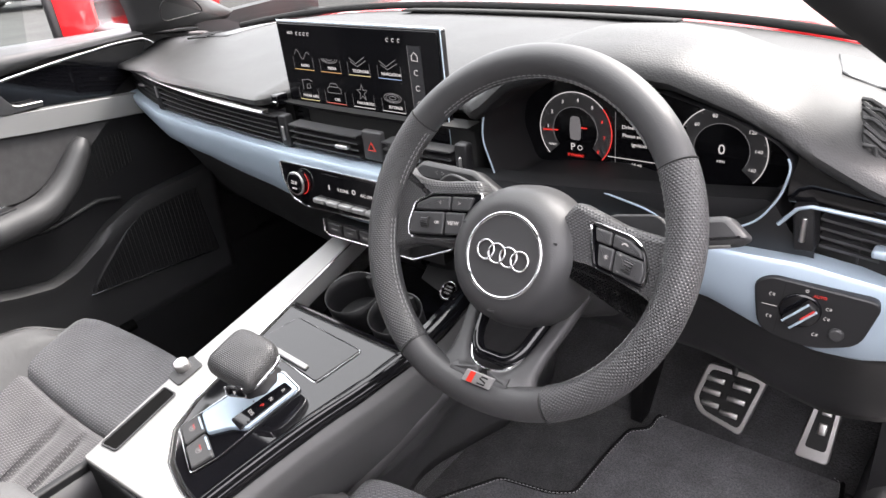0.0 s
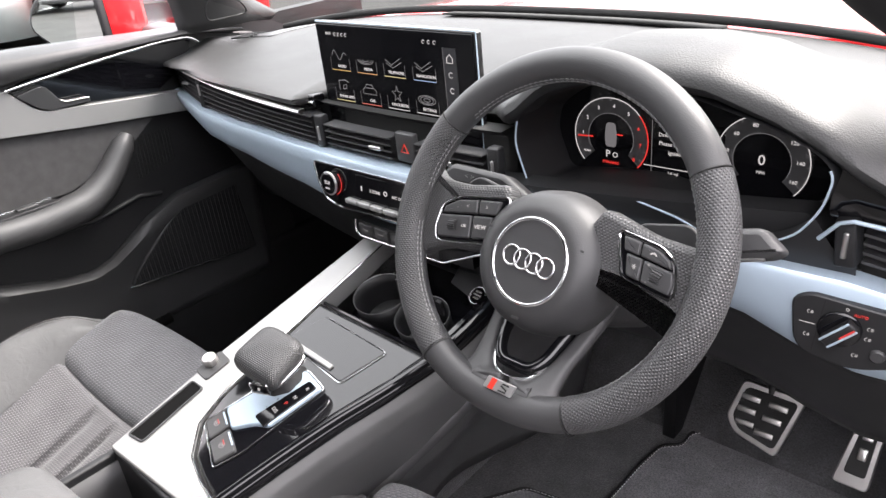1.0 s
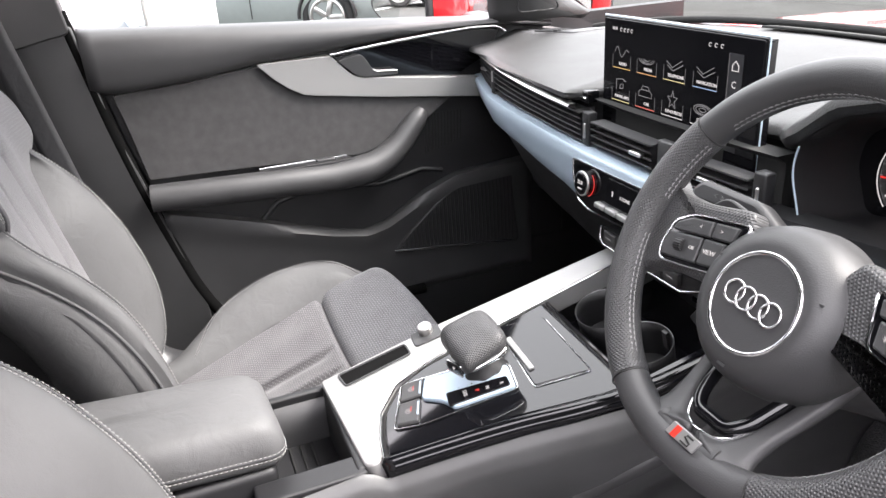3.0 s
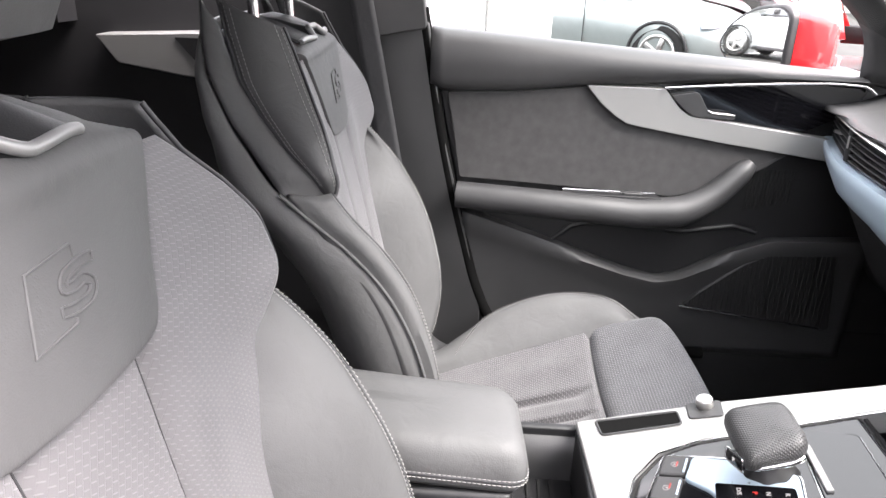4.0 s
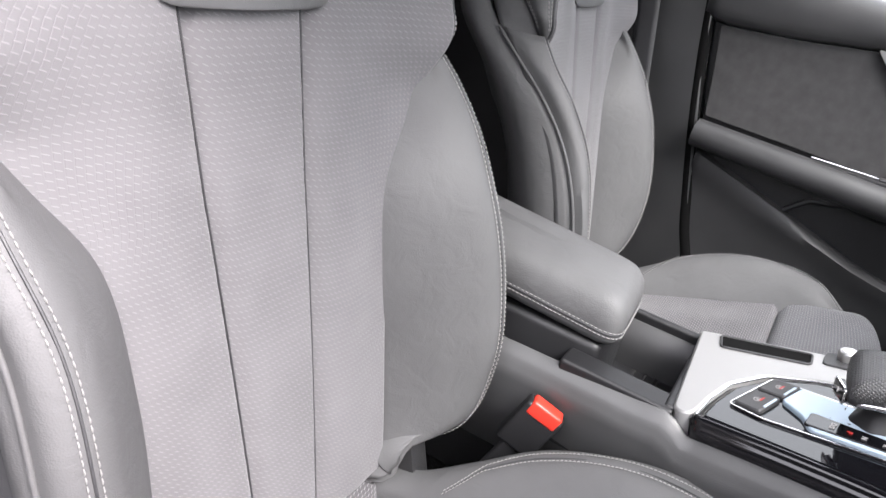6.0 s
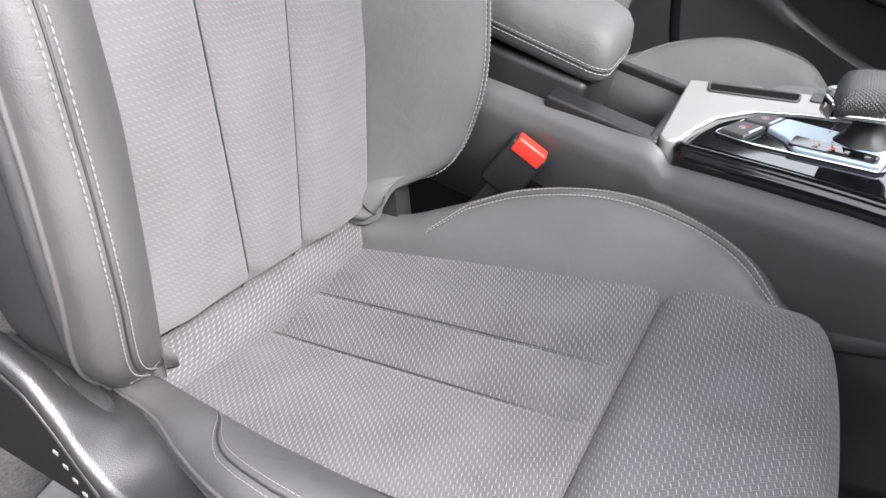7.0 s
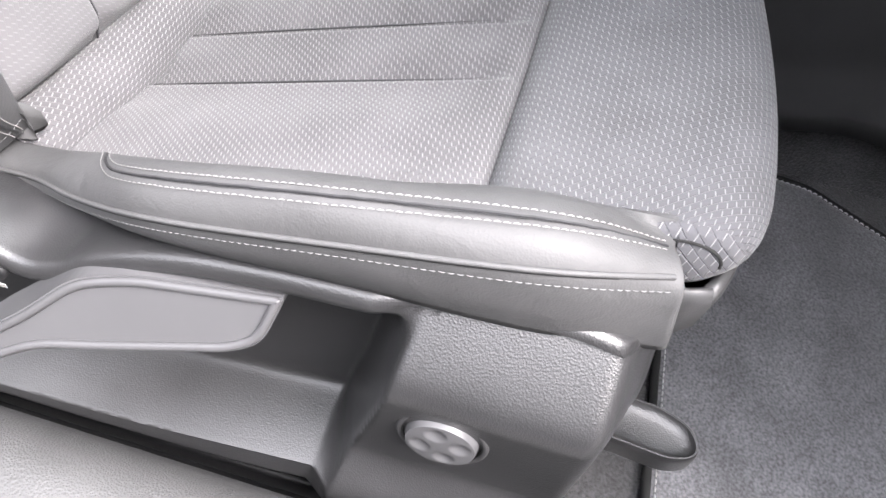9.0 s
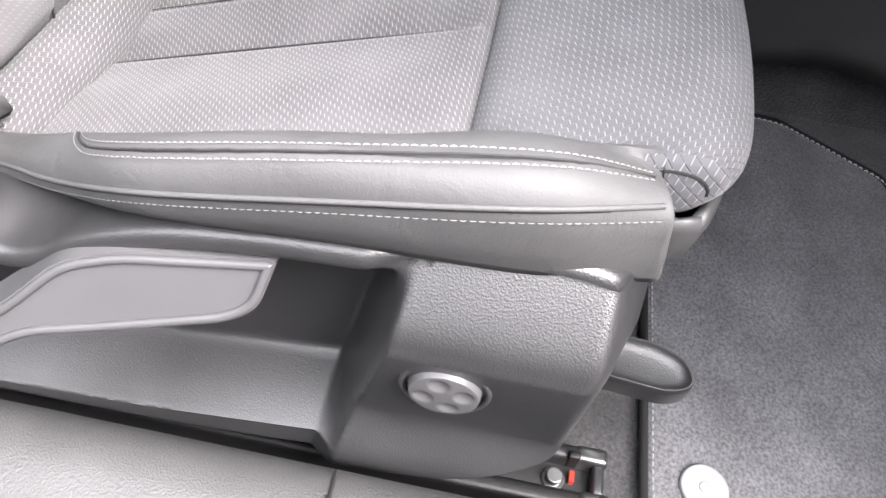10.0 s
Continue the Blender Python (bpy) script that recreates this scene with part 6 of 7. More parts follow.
part("panel_line", block(-0.048, -0.033, -0.0003, 0.0003, 0.002, 0.0024, LP @ Matrix.Translation((0, 0.002, 0))), M["white"], lp)
part("panel_gap", block(-0.0003, 0.0003, -0.03, 0.033, 0.0018, 0.0022, LP @ Matrix.Translation((-0.03, 0.0, 0))), M["rubber"], lp)

# climate panel
CP = frame_at((0.0, 0.1385, 0.832), (1, 0, 0), (0, 0.09, 1))
climate = thing("climate_panel", "black climate panel with a round temperature knob", "climate control", at=(0, 0.14, 0.83))
co = rounded([(-0.133, 0.03), (0.16, 0.032), (0.16, -0.026), (-0.08, -0.034), (-0.11, -0.026), (-0.126, 0.0)], 0.006)
part("panel", plate(co, -0.01, 0.0015, CP, 0.001), M["gloss"], climate)
part("outline", tube([CP @ Vector((p[0], p[1], 0.001)) for p in co], 0.0016, 6, True), M["chrome"], climate, "chrome outline")
for x in (-0.088, 0.125):
    kn = part("temperature_knob", disc(0.0165, 0.0, 0.014, CP @ Matrix.Translation((x, 0.004, 0)), 40, 0.002), M["gloss"], climate, "round knob reading 22.0")
    part("knob_ring", ring(0.0165, 0.002, CP @ Matrix.Translation((x, 0.004, 0.011)), 48), M["steel"], kn, "knurled metal ring")
    part("red_arc", ring(0.0192, 0.0005, CP @ Matrix.Translation((x, 0.004, 0.003)), 24, -70, 50), M["red_glow"], kn)
    writing("letters", "22.0", 0.0075, CP @ Matrix.Translation((x, 0.006, 0.0145)), M["white"], kn)
    writing("letters", "AUTO", 0.0038, CP @ Matrix.Translation((x, -0.003, 0.0145)), M["white"], kn)
dp = part("display", plate(rounded([(-0.038, 0.025), (0.1, 0.026), (0.1, -0.008), (-0.038, -0.01)], 0.002), 0.001, 0.0025, CP), M["screen"], climate)
writing("letters", "3-ZONE", 0.0064, CP @ Matrix.Translation((0.005, 0.006, 0.003)), M["white"], dp)
writing("letters", "A/C OFF", 0.0064, CP @ Matrix.Translation((0.052, 0.006, 0.003)), M["white"], dp)
part("symbol", block(-0.025, -0.0225, 0.003, 0.01, 0.002, 0.003, CP), M["white"], dp)
part("symbol", ring(0.003, 0.0007, CP @ Matrix.Translation((0.027, 0.008, 0.003)), 16), M["white"], dp)
for i in range(5):
    part("climate_key", block(-0.056 + 0.027 * i, -0.031 + 0.027 * i, -0.021, -0.013, 0.0, 0.01, CP, 0.0025), M["silver2"], climate, "pale silver toggle key")

# ---- touchscreen ----
touch = thing("touchscreen", "black landscape touchscreen showing a menu", "screen", at=(0, 0.21, 0.93))
SC = frame_at((0.006, 0.199, 0.984), (1, 0.0, 0), (0, 0.0, 1))
part("housing", plate(rounded([(-0.155, -0.088), (0.155, -0.088), (0.155, 0.074), (-0.155, 0.074)], 0.005), -0.012, 0.0, SC, 0.002), M["gloss"], touch, "black screen housing")
part("edge", tube([SC @ Vector((p[0], p[1], -0.002)) for p in ((0.155, -0.087), (0.155, 0.074), (-0.155, 0.074))], 0.0012, 6), M["silver"], touch, "thin metal edge")
gl = part("glass", plate(rounded([(-0.152, -0.085), (0.152, -0.085), (0.152, 0.071), (-0.152, 0.071)], 0.004), 0.0, 0.0015, SC, 0.001), M["screen"], touch, "dark screen glass")


def on_screen(x, y, h=0.002):
    return SC @ Matrix.Translation((x, y, h))


names = (("RADIO", "MEDIA", "TELEPHONE", "NAVIGATION"), ("PHONE APPS", "CAR", "FAVOURITES", "SETTINGS"))
for r in range(2):
    for c in range(4):
        x, y = -0.107 + 0.057 * c, 0.021 - 0.0455 * r
        tile = part("menu_tile", block(-0.021, 0.021, -0.0005, 0.0005, 0, 0.0003, on_screen(x, y - 0.0155)), glowing("menu_line", ((0.9, 0.6, 0.2), (0.9, 0.5, 0.2), (0.9, 0.8, 0.4), (0.4, 0.6, 0.9), (0.9, 0.8, 0.4), (0.9, 0.2, 0.15), (0.9, 0.9, 0.9), (0.9, 0.9, 0.9))[4 * r + c], 0.12), gl, "menu tile with a thin coloured line")
        writing("letters", names[r][c], 0.0058, on_screen(x + 0.003, y - 0.0095), M["white"], tile)
        for sx in (-0.021, 0.021):
            part("tile_side", block(-0.0002, 0.0002, 0, 0.018, 0, 0.0003, on_screen(x + sx, y - 0.0155)), M["grey_glow"], tile)
        if (r, c) == (0, 0):
            ic = tube([on_screen(x - 0.016 + 0.032 * k, y + 0.006 + 0.008 * math.sin(k * 9) * (1 - 0.5 * k), 0.0024).translation for k in np.linspace(0, 1, 24)], 0.0005, 5)
        elif (r, c) == (1, 2):
            ic = tube([on_screen(x + (0.01 if i % 2 == 0 else 0.004) * math.sin(i * math.pi / 5), y + 0.006 + (0.012 if i % 2 == 0 else 0.005) * math.cos(i * math.pi / 5), 0.0024).translation for i in range(10)], 0.0006, 5, True)
        elif (r, c) in ((0, 1), (1, 3)):
            ic = merge(*[tube([on_screen(x + q * math.cos(a), y + 0.004 + q * 0.4 * math.sin(a), 0.0024).translation for a in np.linspace(math.pi * (1 if r == 0 else 0), 2 * math.pi, 24)], 0.0005, 5) for q in (0.016, 0.012, 0.006)])
        elif (r, c) == (1, 1):
            ic = merge(*[tube([on_screen(x + px, y + py, 0.0024).translation for px, py in pts], 0.0005, 5) for pts in (((-0.014, 0.0), (-0.014, 0.006), (-0.009, 0.009), (-0.006, 0.014), (0.006, 0.014), (0.009, 0.009), (0.014, 0.006), (0.014, 0.0), (-0.014, 0.0)), ((-0.009, 0.009), (0.009, 0.009)))])
        elif (r, c) == (1, 0):
            ic = merge(*[tube([on_screen(x + px, y + py, 0.0024).translation for px, py in pts], 0.0006, 5) for pts in (((-0.01, 0.0), (-0.01, 0.014), (0.004, 0.016), (0.012, 0.013)), ((-0.002, 0.002), (0.006, 0.003), (0.006, 0.009), (0.0, 0.008), (-0.002, 0.002)))])
        else:
            ic = merge(*[tube([on_screen(x + px, y + py, 0.0024).translation for px, py in pts], 0.0005, 5) for pts in (((-0.016, 0.008), (-0.004, 0.001), (0.014, 0.011)), ((-0.014, 0.003), (-0.002, -0.003), (0.016, 0.006)))])
        part("icon", ic, M["grey_glow"], tile, "line drawn menu icon")
writing("letters", "10:31", 0.0058, on_screen(-0.125, 0.058), M["white"], gl)
for x in (-0.11, -0.102, -0.094, -0.086, 0.068, 0.078, 0.088):
    part("status_icon", ring(0.0022, 0.0004, on_screen(x, 0.0575), 12, 30, 300), M["white"], gl)
side = part("menu_bar", plate([(0.101, -0.06), (0.123, -0.06), (0.123, 0.052), (0.101, 0.052)], 0.0014, 0.0019, SC), material("grey_menu_bar", (0.03, 0.03, 0.033), 0.2, vary=0.0), gl, "dark grey menu bar")
part("bar_line", block(-0.0003, 0.0003, -0.056, 0.056, 0, 0.0003, on_screen(0.101, -0.004)), M["grey_glow"], side)
part("home_icon", tube([on_screen(0.112 + px, 0.038 + py, 0.0024).translation for px, py in ((-0.005, -0.005), (-0.005, 0.001), (0, 0.006), (0.005, 0.001), (0.005, -0.005), (-0.005, -0.005))], 0.0006, 5), M["white"], side)
for y in (0.0175, -0.003, -0.024):
    part("bar_icon", ring(0.0035, 0.0005, on_screen(0.112, y), 14, 40, 320), M["white"], side)
for x in (-0.006, 0.0, 0.006):
    part("page_dot", block(-0.0015, 0.0015, -0.0004, 0.0004, 0, 0.0003, on_screen(x - 0.027, -0.05)), M["white"], gl)

# ---- instrument cluster ----
cluster = thing("instrument_cluster", "digital instrument cluster with two round dials", "instrument cluster", at=(0.4, 0.28, 0.9))
mouth = [(0.222, 0.93), (0.228, 0.965), (0.265, 0.994), (0.326, 1.013), (0.42, 1.017), (0.525, 0.99), (0.566, 0.972), (0.583, 0.955), (0.576, 0.92), (0.556, 0.888), (0.525, 0.872), (0.478, 0.86), (0.443, 0.878), (0.381, 0.89), (0.306, 0.884), (0.242, 0.873)]
mo = rounded(mouth, 0.014, 4)
bk = [(0.4 + (p[0] - 0.4) * 0.97, 0.93 + (p[1] - 0.936) * 0.9) for p in mo]
rows = [[(p[0] * (1 - k) + q[0] * k, 0.19 + 0.092 * k, p[1] * (1 - k) + q[1] * k) for p, q in zip(mo, bk)] for k in (0, 0.1, 0.5, 1)]
part("surround", grid(rows, close_u=True), M["plastic"], cluster, "black cluster surround")
low_edge = [p for p in mo if p[1] < 0.962]
cut = max(range(len(low_edge)), key=lambda i: (low_edge[i] - low_edge[i - 1]).length)
part("rim_line", tube([(p[0], 0.188, p[1]) for p in low_edge[cut:] + low_edge[:cut]], 0.0012, 8), M["silver"], cluster, "thin silver line round the cluster")
GC = frame_at((0.4, 0.276, 0.922), (1, 0.02, 0), (0, 0.0, 1))
part("display", plate([(q[0] - 0.4, q[1] - 0.922) for q in bk], -0.012, -0.003, GC), M["screen"], cluster, "dark digital display", smooth=False)
grey_dial = material("grey_dial_band", (0.06, 0.06, 0.062), 0.3, vary=0.0)
for cx, marks, red_from in ((-0.096, ("1", "2", "3", "4", "5", "6", "7", "8"), 5), (0.086, ("20", "40", "60", "80", "100", "120", "140", "160"), 99)):
    D = GC @ Matrix.Translation((cx, 0.0, 0))
    d = part("dial", grid([[D @ Vector((q * math.cos(a), q * math.sin(a), -0.0022)) for a in np.radians(np.linspace(-42, 222, 50))] for q in (0.049, 0.031)]), grey_dial, cluster, "grey dial band with bright numerals")
    part("dial_ring", ring(0.05, 0.0006, D, 60, -42 if red_from > 9 else 40, 222), M["white"], d)
    if red_from < 9:
        part("red_ring", ring(0.05, 0.0007, D, 30, -42, 40), M["red_glow"], d)
    part("inner_ring", ring(0.031, 0.0004, D, 50, -30, 210), M["grey_glow"], d)
    for i, s in enumerate(marks):
        a = radians(178 - 31 * i) if red_from < 9 else radians(205 - 33.5 * i)
        mt = M["red_glow"] if i >= red_from else M["white"]
        writing("letters", s, 0.0068 if red_from < 9 else 0.006, D @ Matrix.Translation((0.0395 * math.cos(a), 0.0395 * math.sin(a), -0.0015)), mt, d)
    for i in range(17):
        a = radians(212 - 15.2 * i)
        part("tick", block(0.0455, 0.0485, -0.0003, 0.0003, -0.0015, -0.001, D @ Matrix.Rotation(a, 4, "Z")), M["grey_glow"], d)
DL = GC @ Matrix.Translation((-0.096, 0, -0.001))
part("needle", block(-0.047, -0.025, -0.0008, 0.0008, 0, 0.0006, DL @ Matrix.Rotation(radians(4), 4, "Z")), M["red_glow"], cluster)
writing("letters", "P", 0.013, DL @ Matrix.Translation((-0.004, -0.022, 0)), M["white"], cluster)
part("stop_sign", ring(0.003, 0.0005, DL @ Matrix.Translation((0.006, -0.022, 0)), 16), M["white"], cluster)
writing("letters", "DYNAMIC", 0.005, DL @ Matrix.Translation((0.0, -0.033, 0)), M["red_glow"], cluster)
writing("letters", "1/min x 1000", 0.004, DL @ Matrix.Translation((0.012, -0.051, 0)), M["grey_glow"], cluster)
writing("letters", "READY", 0.0035, DL @ Matrix.Translation((-0.033, -0.022, 0)), M["white"], cluster)
part("car_picture", plate(rounded([(-0.007, -0.016), (0.007, -0.016), (0.008, 0.0), (0.006, 0.015), (-0.006, 0.015), (-0.008, 0.0)], 0.004), 0, 0.001, DL @ Matrix.Translation((0, 0.004, 0)), 0.0004), M["grey_glow"], cluster, "small car picture on the display")
part("door_mark", block(0.008, 0.016, 0.004, 0.0055, 0, 0.0005, DL), M["red_glow"], cluster)
DR = GC @ Matrix.Translation((0.086, 0, -0.001))
writing("letters", "0", 0.017, DR @ Matrix.Translation((0, 0.0, 0)), M["white"], cluster)
writing("letters", "MPH", 0.0045, DR @ Matrix.Translation((0, -0.014, 0)), M["white"], cluster)
pn = part("message_field", plate([(-0.042, -0.022), (0.045, -0.022), (0.045, 0.03), (-0.042, 0.03)], -0.0028, -0.002, GC), M["screen"], cluster)
part("field_line", block(-0.052, 0.05, -0.0004, 0.0004, -0.002, -0.0015, GC @ Matrix.Translation((0, -0.028, 0))), M["white"], pn)
part("field_line", block(-0.0003, 0.0003, -0.05, 0.028, -0.002, -0.0015, GC @ Matrix.Translation((-0.042, 0.002, 0))), M["grey_glow"], pn)
for i, s in enumerate(("Drive system.", "Please switch", "ignition")):
    writing("letters", s, 0.0066, GC @ Matrix.Translation((-0.015 + (0.004 if i == 2 else 0.0), 0.0125 - 0.0105 * i, -0.0012)), M["white"], pn)
writing("letters", "14 mi", 0.006, GC @ Matrix.Translation((-0.014, -0.034, -0.001)), M["white"], cluster)
writing("letters", "10:31", 0.0066, GC @ Matrix.Translation((-0.028, -0.042, -0.001)), M["white"], cluster)
part("belt_sign", tube([GC @ Vector((-0.045, -0.046, -0.001)), GC @ Vector((-0.044, -0.037, -0.001))], 0.0022, 8), M["red_glow"], cluster)
writing("letters", "25 mi", 0.0052, GC @ Matrix.Translation((-0.03, 0.043, -0.001)), M["white"], cluster)
writing("letters", "AUTO", 0.004, GC @ Matrix.Translation((-0.056, 0.052, -0.001)), M["white"], cluster)


# ---- passenger door ----
DM = Matrix(((0, 0, 1, -0.8), (1, 0, 0, 0), (0, 1, 0, 0), (0, 0, 0, 1)))  # outlines in y and z, raised towards the cabin


def door_line(points, d):
    return [DM @ Vector((p[0], p[1], d)) for p in points]


door = thing("passenger_door", "dark grey passenger door with suede panel and silver trim", "car door", at=(-0.8, -0.1, 0.3))
outline = [(-0.385, 0.42), (-0.405, 0.5), (-0.44, 0.6), (-0.5, 0.85), (-0.53, 1.0), (-0.535, 1.05), (0.0, 1.018), (0.3, 0.995), (0.5, 0.95), (0.5, 0.36), (-0.34, 0.36)]
part("panel", plate(rounded(outline, 0.01), -0.03, 0.02, DM, 0.006), M["plastic"], door, "black door panel")
rows = []
for y in np.linspace(-0.532, 0.45, 40):
    zt, zb = lerp(y, (-0.532, -0.1, 0.3, 0.45), (1.056, 1.026, 0.998, 0.975)), lerp(y, (-0.532, -0.5, -0.35, -0.215, 0.05, 0.33, 0.45), (0.94, 0.93, 0.938, 0.955, 0.972, 0.98, 0.96))
    rows.append(spline([(-0.83, y, zt - 0.004), (-0.79, y, zt), (-0.765, y, zt - 0.006), (-0.748, y, zt * 0.7 + zb * 0.3), (-0.745, y, zt * 0.35 + zb * 0.65), (-0.752, y, zb + 0.008), (-0.77, y, zb)], 18))
part("top_band", grid(rows), M["soft"], door, "soft grey upper door band", solid=0.008)
suede = [(-0.497, 0.929), (-0.485, 0.87), (-0.466, 0.755), (-0.3, 0.748), (-0.02, 0.735), (0.09, 0.765), (0.15, 0.8), (0.2, 0.836), (0.05, 0.853), (-0.133, 0.882), (-0.19, 0.923), (-0.217, 0.952), (-0.35, 0.937)]
part("suede_insert", plate(rounded(suede, 0.006), 0.018, 0.036, DM, 0.001), M["suede"], door, "charcoal suede door insert")
trim = [(-0.222, 0.957), (-0.19, 0.923), (-0.16, 0.899), (-0.133, 0.884), (-0.1, 0.878), (0.05, 0.855), (0.275, 0.826), (0.28, 0.87), (0.06, 0.897), (-0.012, 0.905), (-0.03, 0.915), (-0.068, 0.957)]
part("silver_trim", plate(rounded(trim, 0.006), 0.02, 0.047, DM, 0.0012), M["silver2"], door, "pale silver door trim")
part("handle_well", plate(rounded([(-0.062, 0.957), (-0.028, 0.915), (-0.01, 0.905), (0.06, 0.897), (0.22, 0.879), (0.3, 0.92), (0.33, 0.97), (0.2, 0.976), (0.0, 0.97)], 0.008), 0.018, 0.03, DM, 0.001), M["gloss"], door, "glossy black handle recess")
part("chrome_line", tube(spline(door_line([(-0.07, 0.9585), (0.05, 0.969), (0.18, 0.977), (0.28, 0.979), (0.318, 0.974), (0.332, 0.963)], 0.052), 30), 0.0036, 10, flat=0.7), M["chrome"], door, "curved chrome line")
hd = part("handle", plate(rounded([(-0.056, 0.945), (-0.01, 0.953), (0.0, 0.95), (0.02, 0.918), (0.03, 0.914), (0.074, 0.911), (0.075, 0.902), (0.0, 0.904), (-0.02, 0.912)], 0.005), 0.03, 0.05, DM, 0.001), M["skirt"], door, "dark satin door handle")
part("handle_edge", tube(door_line([(0.019, 0.919), (0.028, 0.914), (0.073, 0.911)], 0.051), 0.0013, 8), M["steel"], hd)
# armrest, grab handle and pocket
path = spline([(-0.745, -0.47, 0.722), (-0.735, -0.35, 0.718), (-0.728, -0.2, 0.712), (-0.727, -0.08, 0.708), (-0.728, 0.0, 0.718), (-0.735, 0.05, 0.745), (-0.742, 0.09, 0.782), (-0.748, 0.123, 0.818)], 50)
rr = np.interp(np.linspace(0, 1, 51), (0, 0.55, 0.7, 0.85, 0.97, 1), (0.028, 0.031, 0.033, 0.027, 0.022, 0.012))
part("door_armrest", tube(path, rr, 20), M["soft"], door, "soft grey door armrest sweeping into a grab handle")
sw = part("switch_plate", plate(rounded([(-0.25, -0.755), (-0.06, -0.75), (-0.05, -0.718), (-0.25, -0.722)], 0.005), 0.736, 0.743, Matrix(((0, 1, 0, 0), (1, 0, 0, 0), (0, 0, 1, 0), (0, 0, 0, 1))), 0.001), M["plastic"], door, "black window switch plate")
part("switch_edge", tube([(-0.753, -0.25, 0.7435), (-0.75, -0.06, 0.7435)], 0.0013, 6), M["chrome"], sw)
part("window_switch", block(-0.745, -0.728, -0.13, -0.09, 0.742, 0.748, None, 0.002), M["soft"], sw)
rows = []
for y in np.linspace(-0.455, 0.4, 50):
    zr = lerp(y, (-0.455, -0.3, -0.1, -0.03, 0.02, 0.12, 0.2, 0.4), (0.675, 0.625, 0.556, 0.54, 0.552, 0.61, 0.64, 0.65))
    rows.append([(-0.778, y, zr + 0.012), (-0.757, y, zr + 0.008), (-0.75, y, zr), (-0.752, y, zr - 0.01), (-0.76, y, zr - 0.04), (-0.765, y, zr - 0.1), (-0.77, y, 0.37)])
part("lower_ridge", grid([spline(r, 14) for r in rows]), M["soft"], door, "soft grey lower door panel with a raised edge", solid=0.006)
part("pocket_edge", tube(door_line([(-0.26, 0.62), (-0.22, 0.655), (-0.16, 0.668), (0.02, 0.655), (0.12, 0.672), (0.17, 0.66)], 0.021), 0.006, 10), M["plastic"], door, "black door pocket")
spk = part("speaker_grille", plate(rounded([(0.034, 0.488), (0.06, 0.52), (0.15, 0.595), (0.2, 0.622), (0.34, 0.63), (0.36, 0.445)], 0.012), 0.03, 0.044, DM, 0.004), M["plastic"], door, "black ribbed speaker grille")
for i in range(30):
    y = 0.05 + 0.01 * i
    z1 = lerp(y, (0.034, 0.06, 0.15, 0.2, 0.34), (0.49, 0.515, 0.588, 0.615, 0.622))
    z0 = 0.486 - 0.12 * (y - 0.034) + 0.008
    part("grille_rib", tube(door_line([(y, z0), (y, max(z1, z0 + 0.005))], 0.0445), 0.0013, 5), M["rubber"], spk)
part("speaker_line", tube(door_line([(0.03, 0.489), (0.18, 0.472), (0.335, 0.453)], 0.046), 0.0022, 8), M["chrome"], door, "slim chrome line under the grille")
for i in range(12):
    part("upper_grille_rib", tube(door_line([(0.13 + 0.008 * i, 0.71 + 0.002 * i), (0.135 + 0.008 * i, 0.8)], 0.03), 0.0012, 5), M["rubber"], door)
part("window_glass", sheet(lambda u, v: (-0.8 + 0.16 * v, u, lerp(u, (-0.53, 0.45), (1.04, 0.97)) + 0.3 * v), -0.53, 0.1, 6, 0, 1, 4), M["glass"], door, "clear door window")

# ---- pillars, belt, rear door ----
pillar = thing("door_pillar", "grey plastic pillar trim behind the passenger door", "pillar trim", at=(-0.77, -0.55, 0.3))
up = [(-0.552, 1.34), (-0.55, 1.13), (-0.54, 1.052), (-0.575, 1.046), (-0.65, 1.03), (-0.7, 1.12), (-0.76, 1.34)]
lo = [(-0.538, 1.07), (-0.505, 0.86), (-0.455, 0.66), (-0.41, 0.48), (-0.4, 0.3), (-0.52, 0.3), (-0.6, 0.7), (-0.645, 1.05), (-0.57, 1.066)]
part("upper_trim", plate(rounded(up, 0.012), 0.0, 0.055, DM, 0.003), M["soft"], pillar, "smooth grey upper pillar trim")
part("lower_trim", plate(rounded(lo, 0.012), -0.02, 0.045, DM, 0.003), M["skirt"], pillar, "darker lower pillar trim")
belt = thing("seat_belt", "dark grey seat belt hanging by the pillar", "seat belt", at=(-0.72, -0.66, 0.9))
part("webbing", grid([[(-0.685 + 0.02 * max(1.0 - z, 0), -0.665 - 0.19 * (z - 1.14) + 0.022 * q, z) for q in np.linspace(-1, 1, 5)] for z in np.linspace(1.34, 0.45, 12)]), M["leather_dark"], belt, "dark grey webbing", solid=0.0015)
part("door_seal", tube(spline(door_line([(-0.552, 1.09), (-0.54, 1.02), (-0.512, 0.86), (-0.452, 0.61), (-0.415, 0.49), (-0.385, 0.43), (-0.33, 0.385), (-0.2, 0.372), (0.1, 0.37)], 0.034), 60), 0.013, 10), M["void"], pillar, "black rubber door seal")
rear = thing("rear_door", "dark rear door with a grey trim piece", "car door", at=(-0.8, -1.1, 0.3))
part("panel", plate([(-1.6, 0.2), (-0.62, 0.2), (-0.64, 1.05), (-0.72, 1.12), (-1.6, 1.14)], -0.02, 0.03, DM), M["plastic"], rear, "black rear door panel", smooth=False)
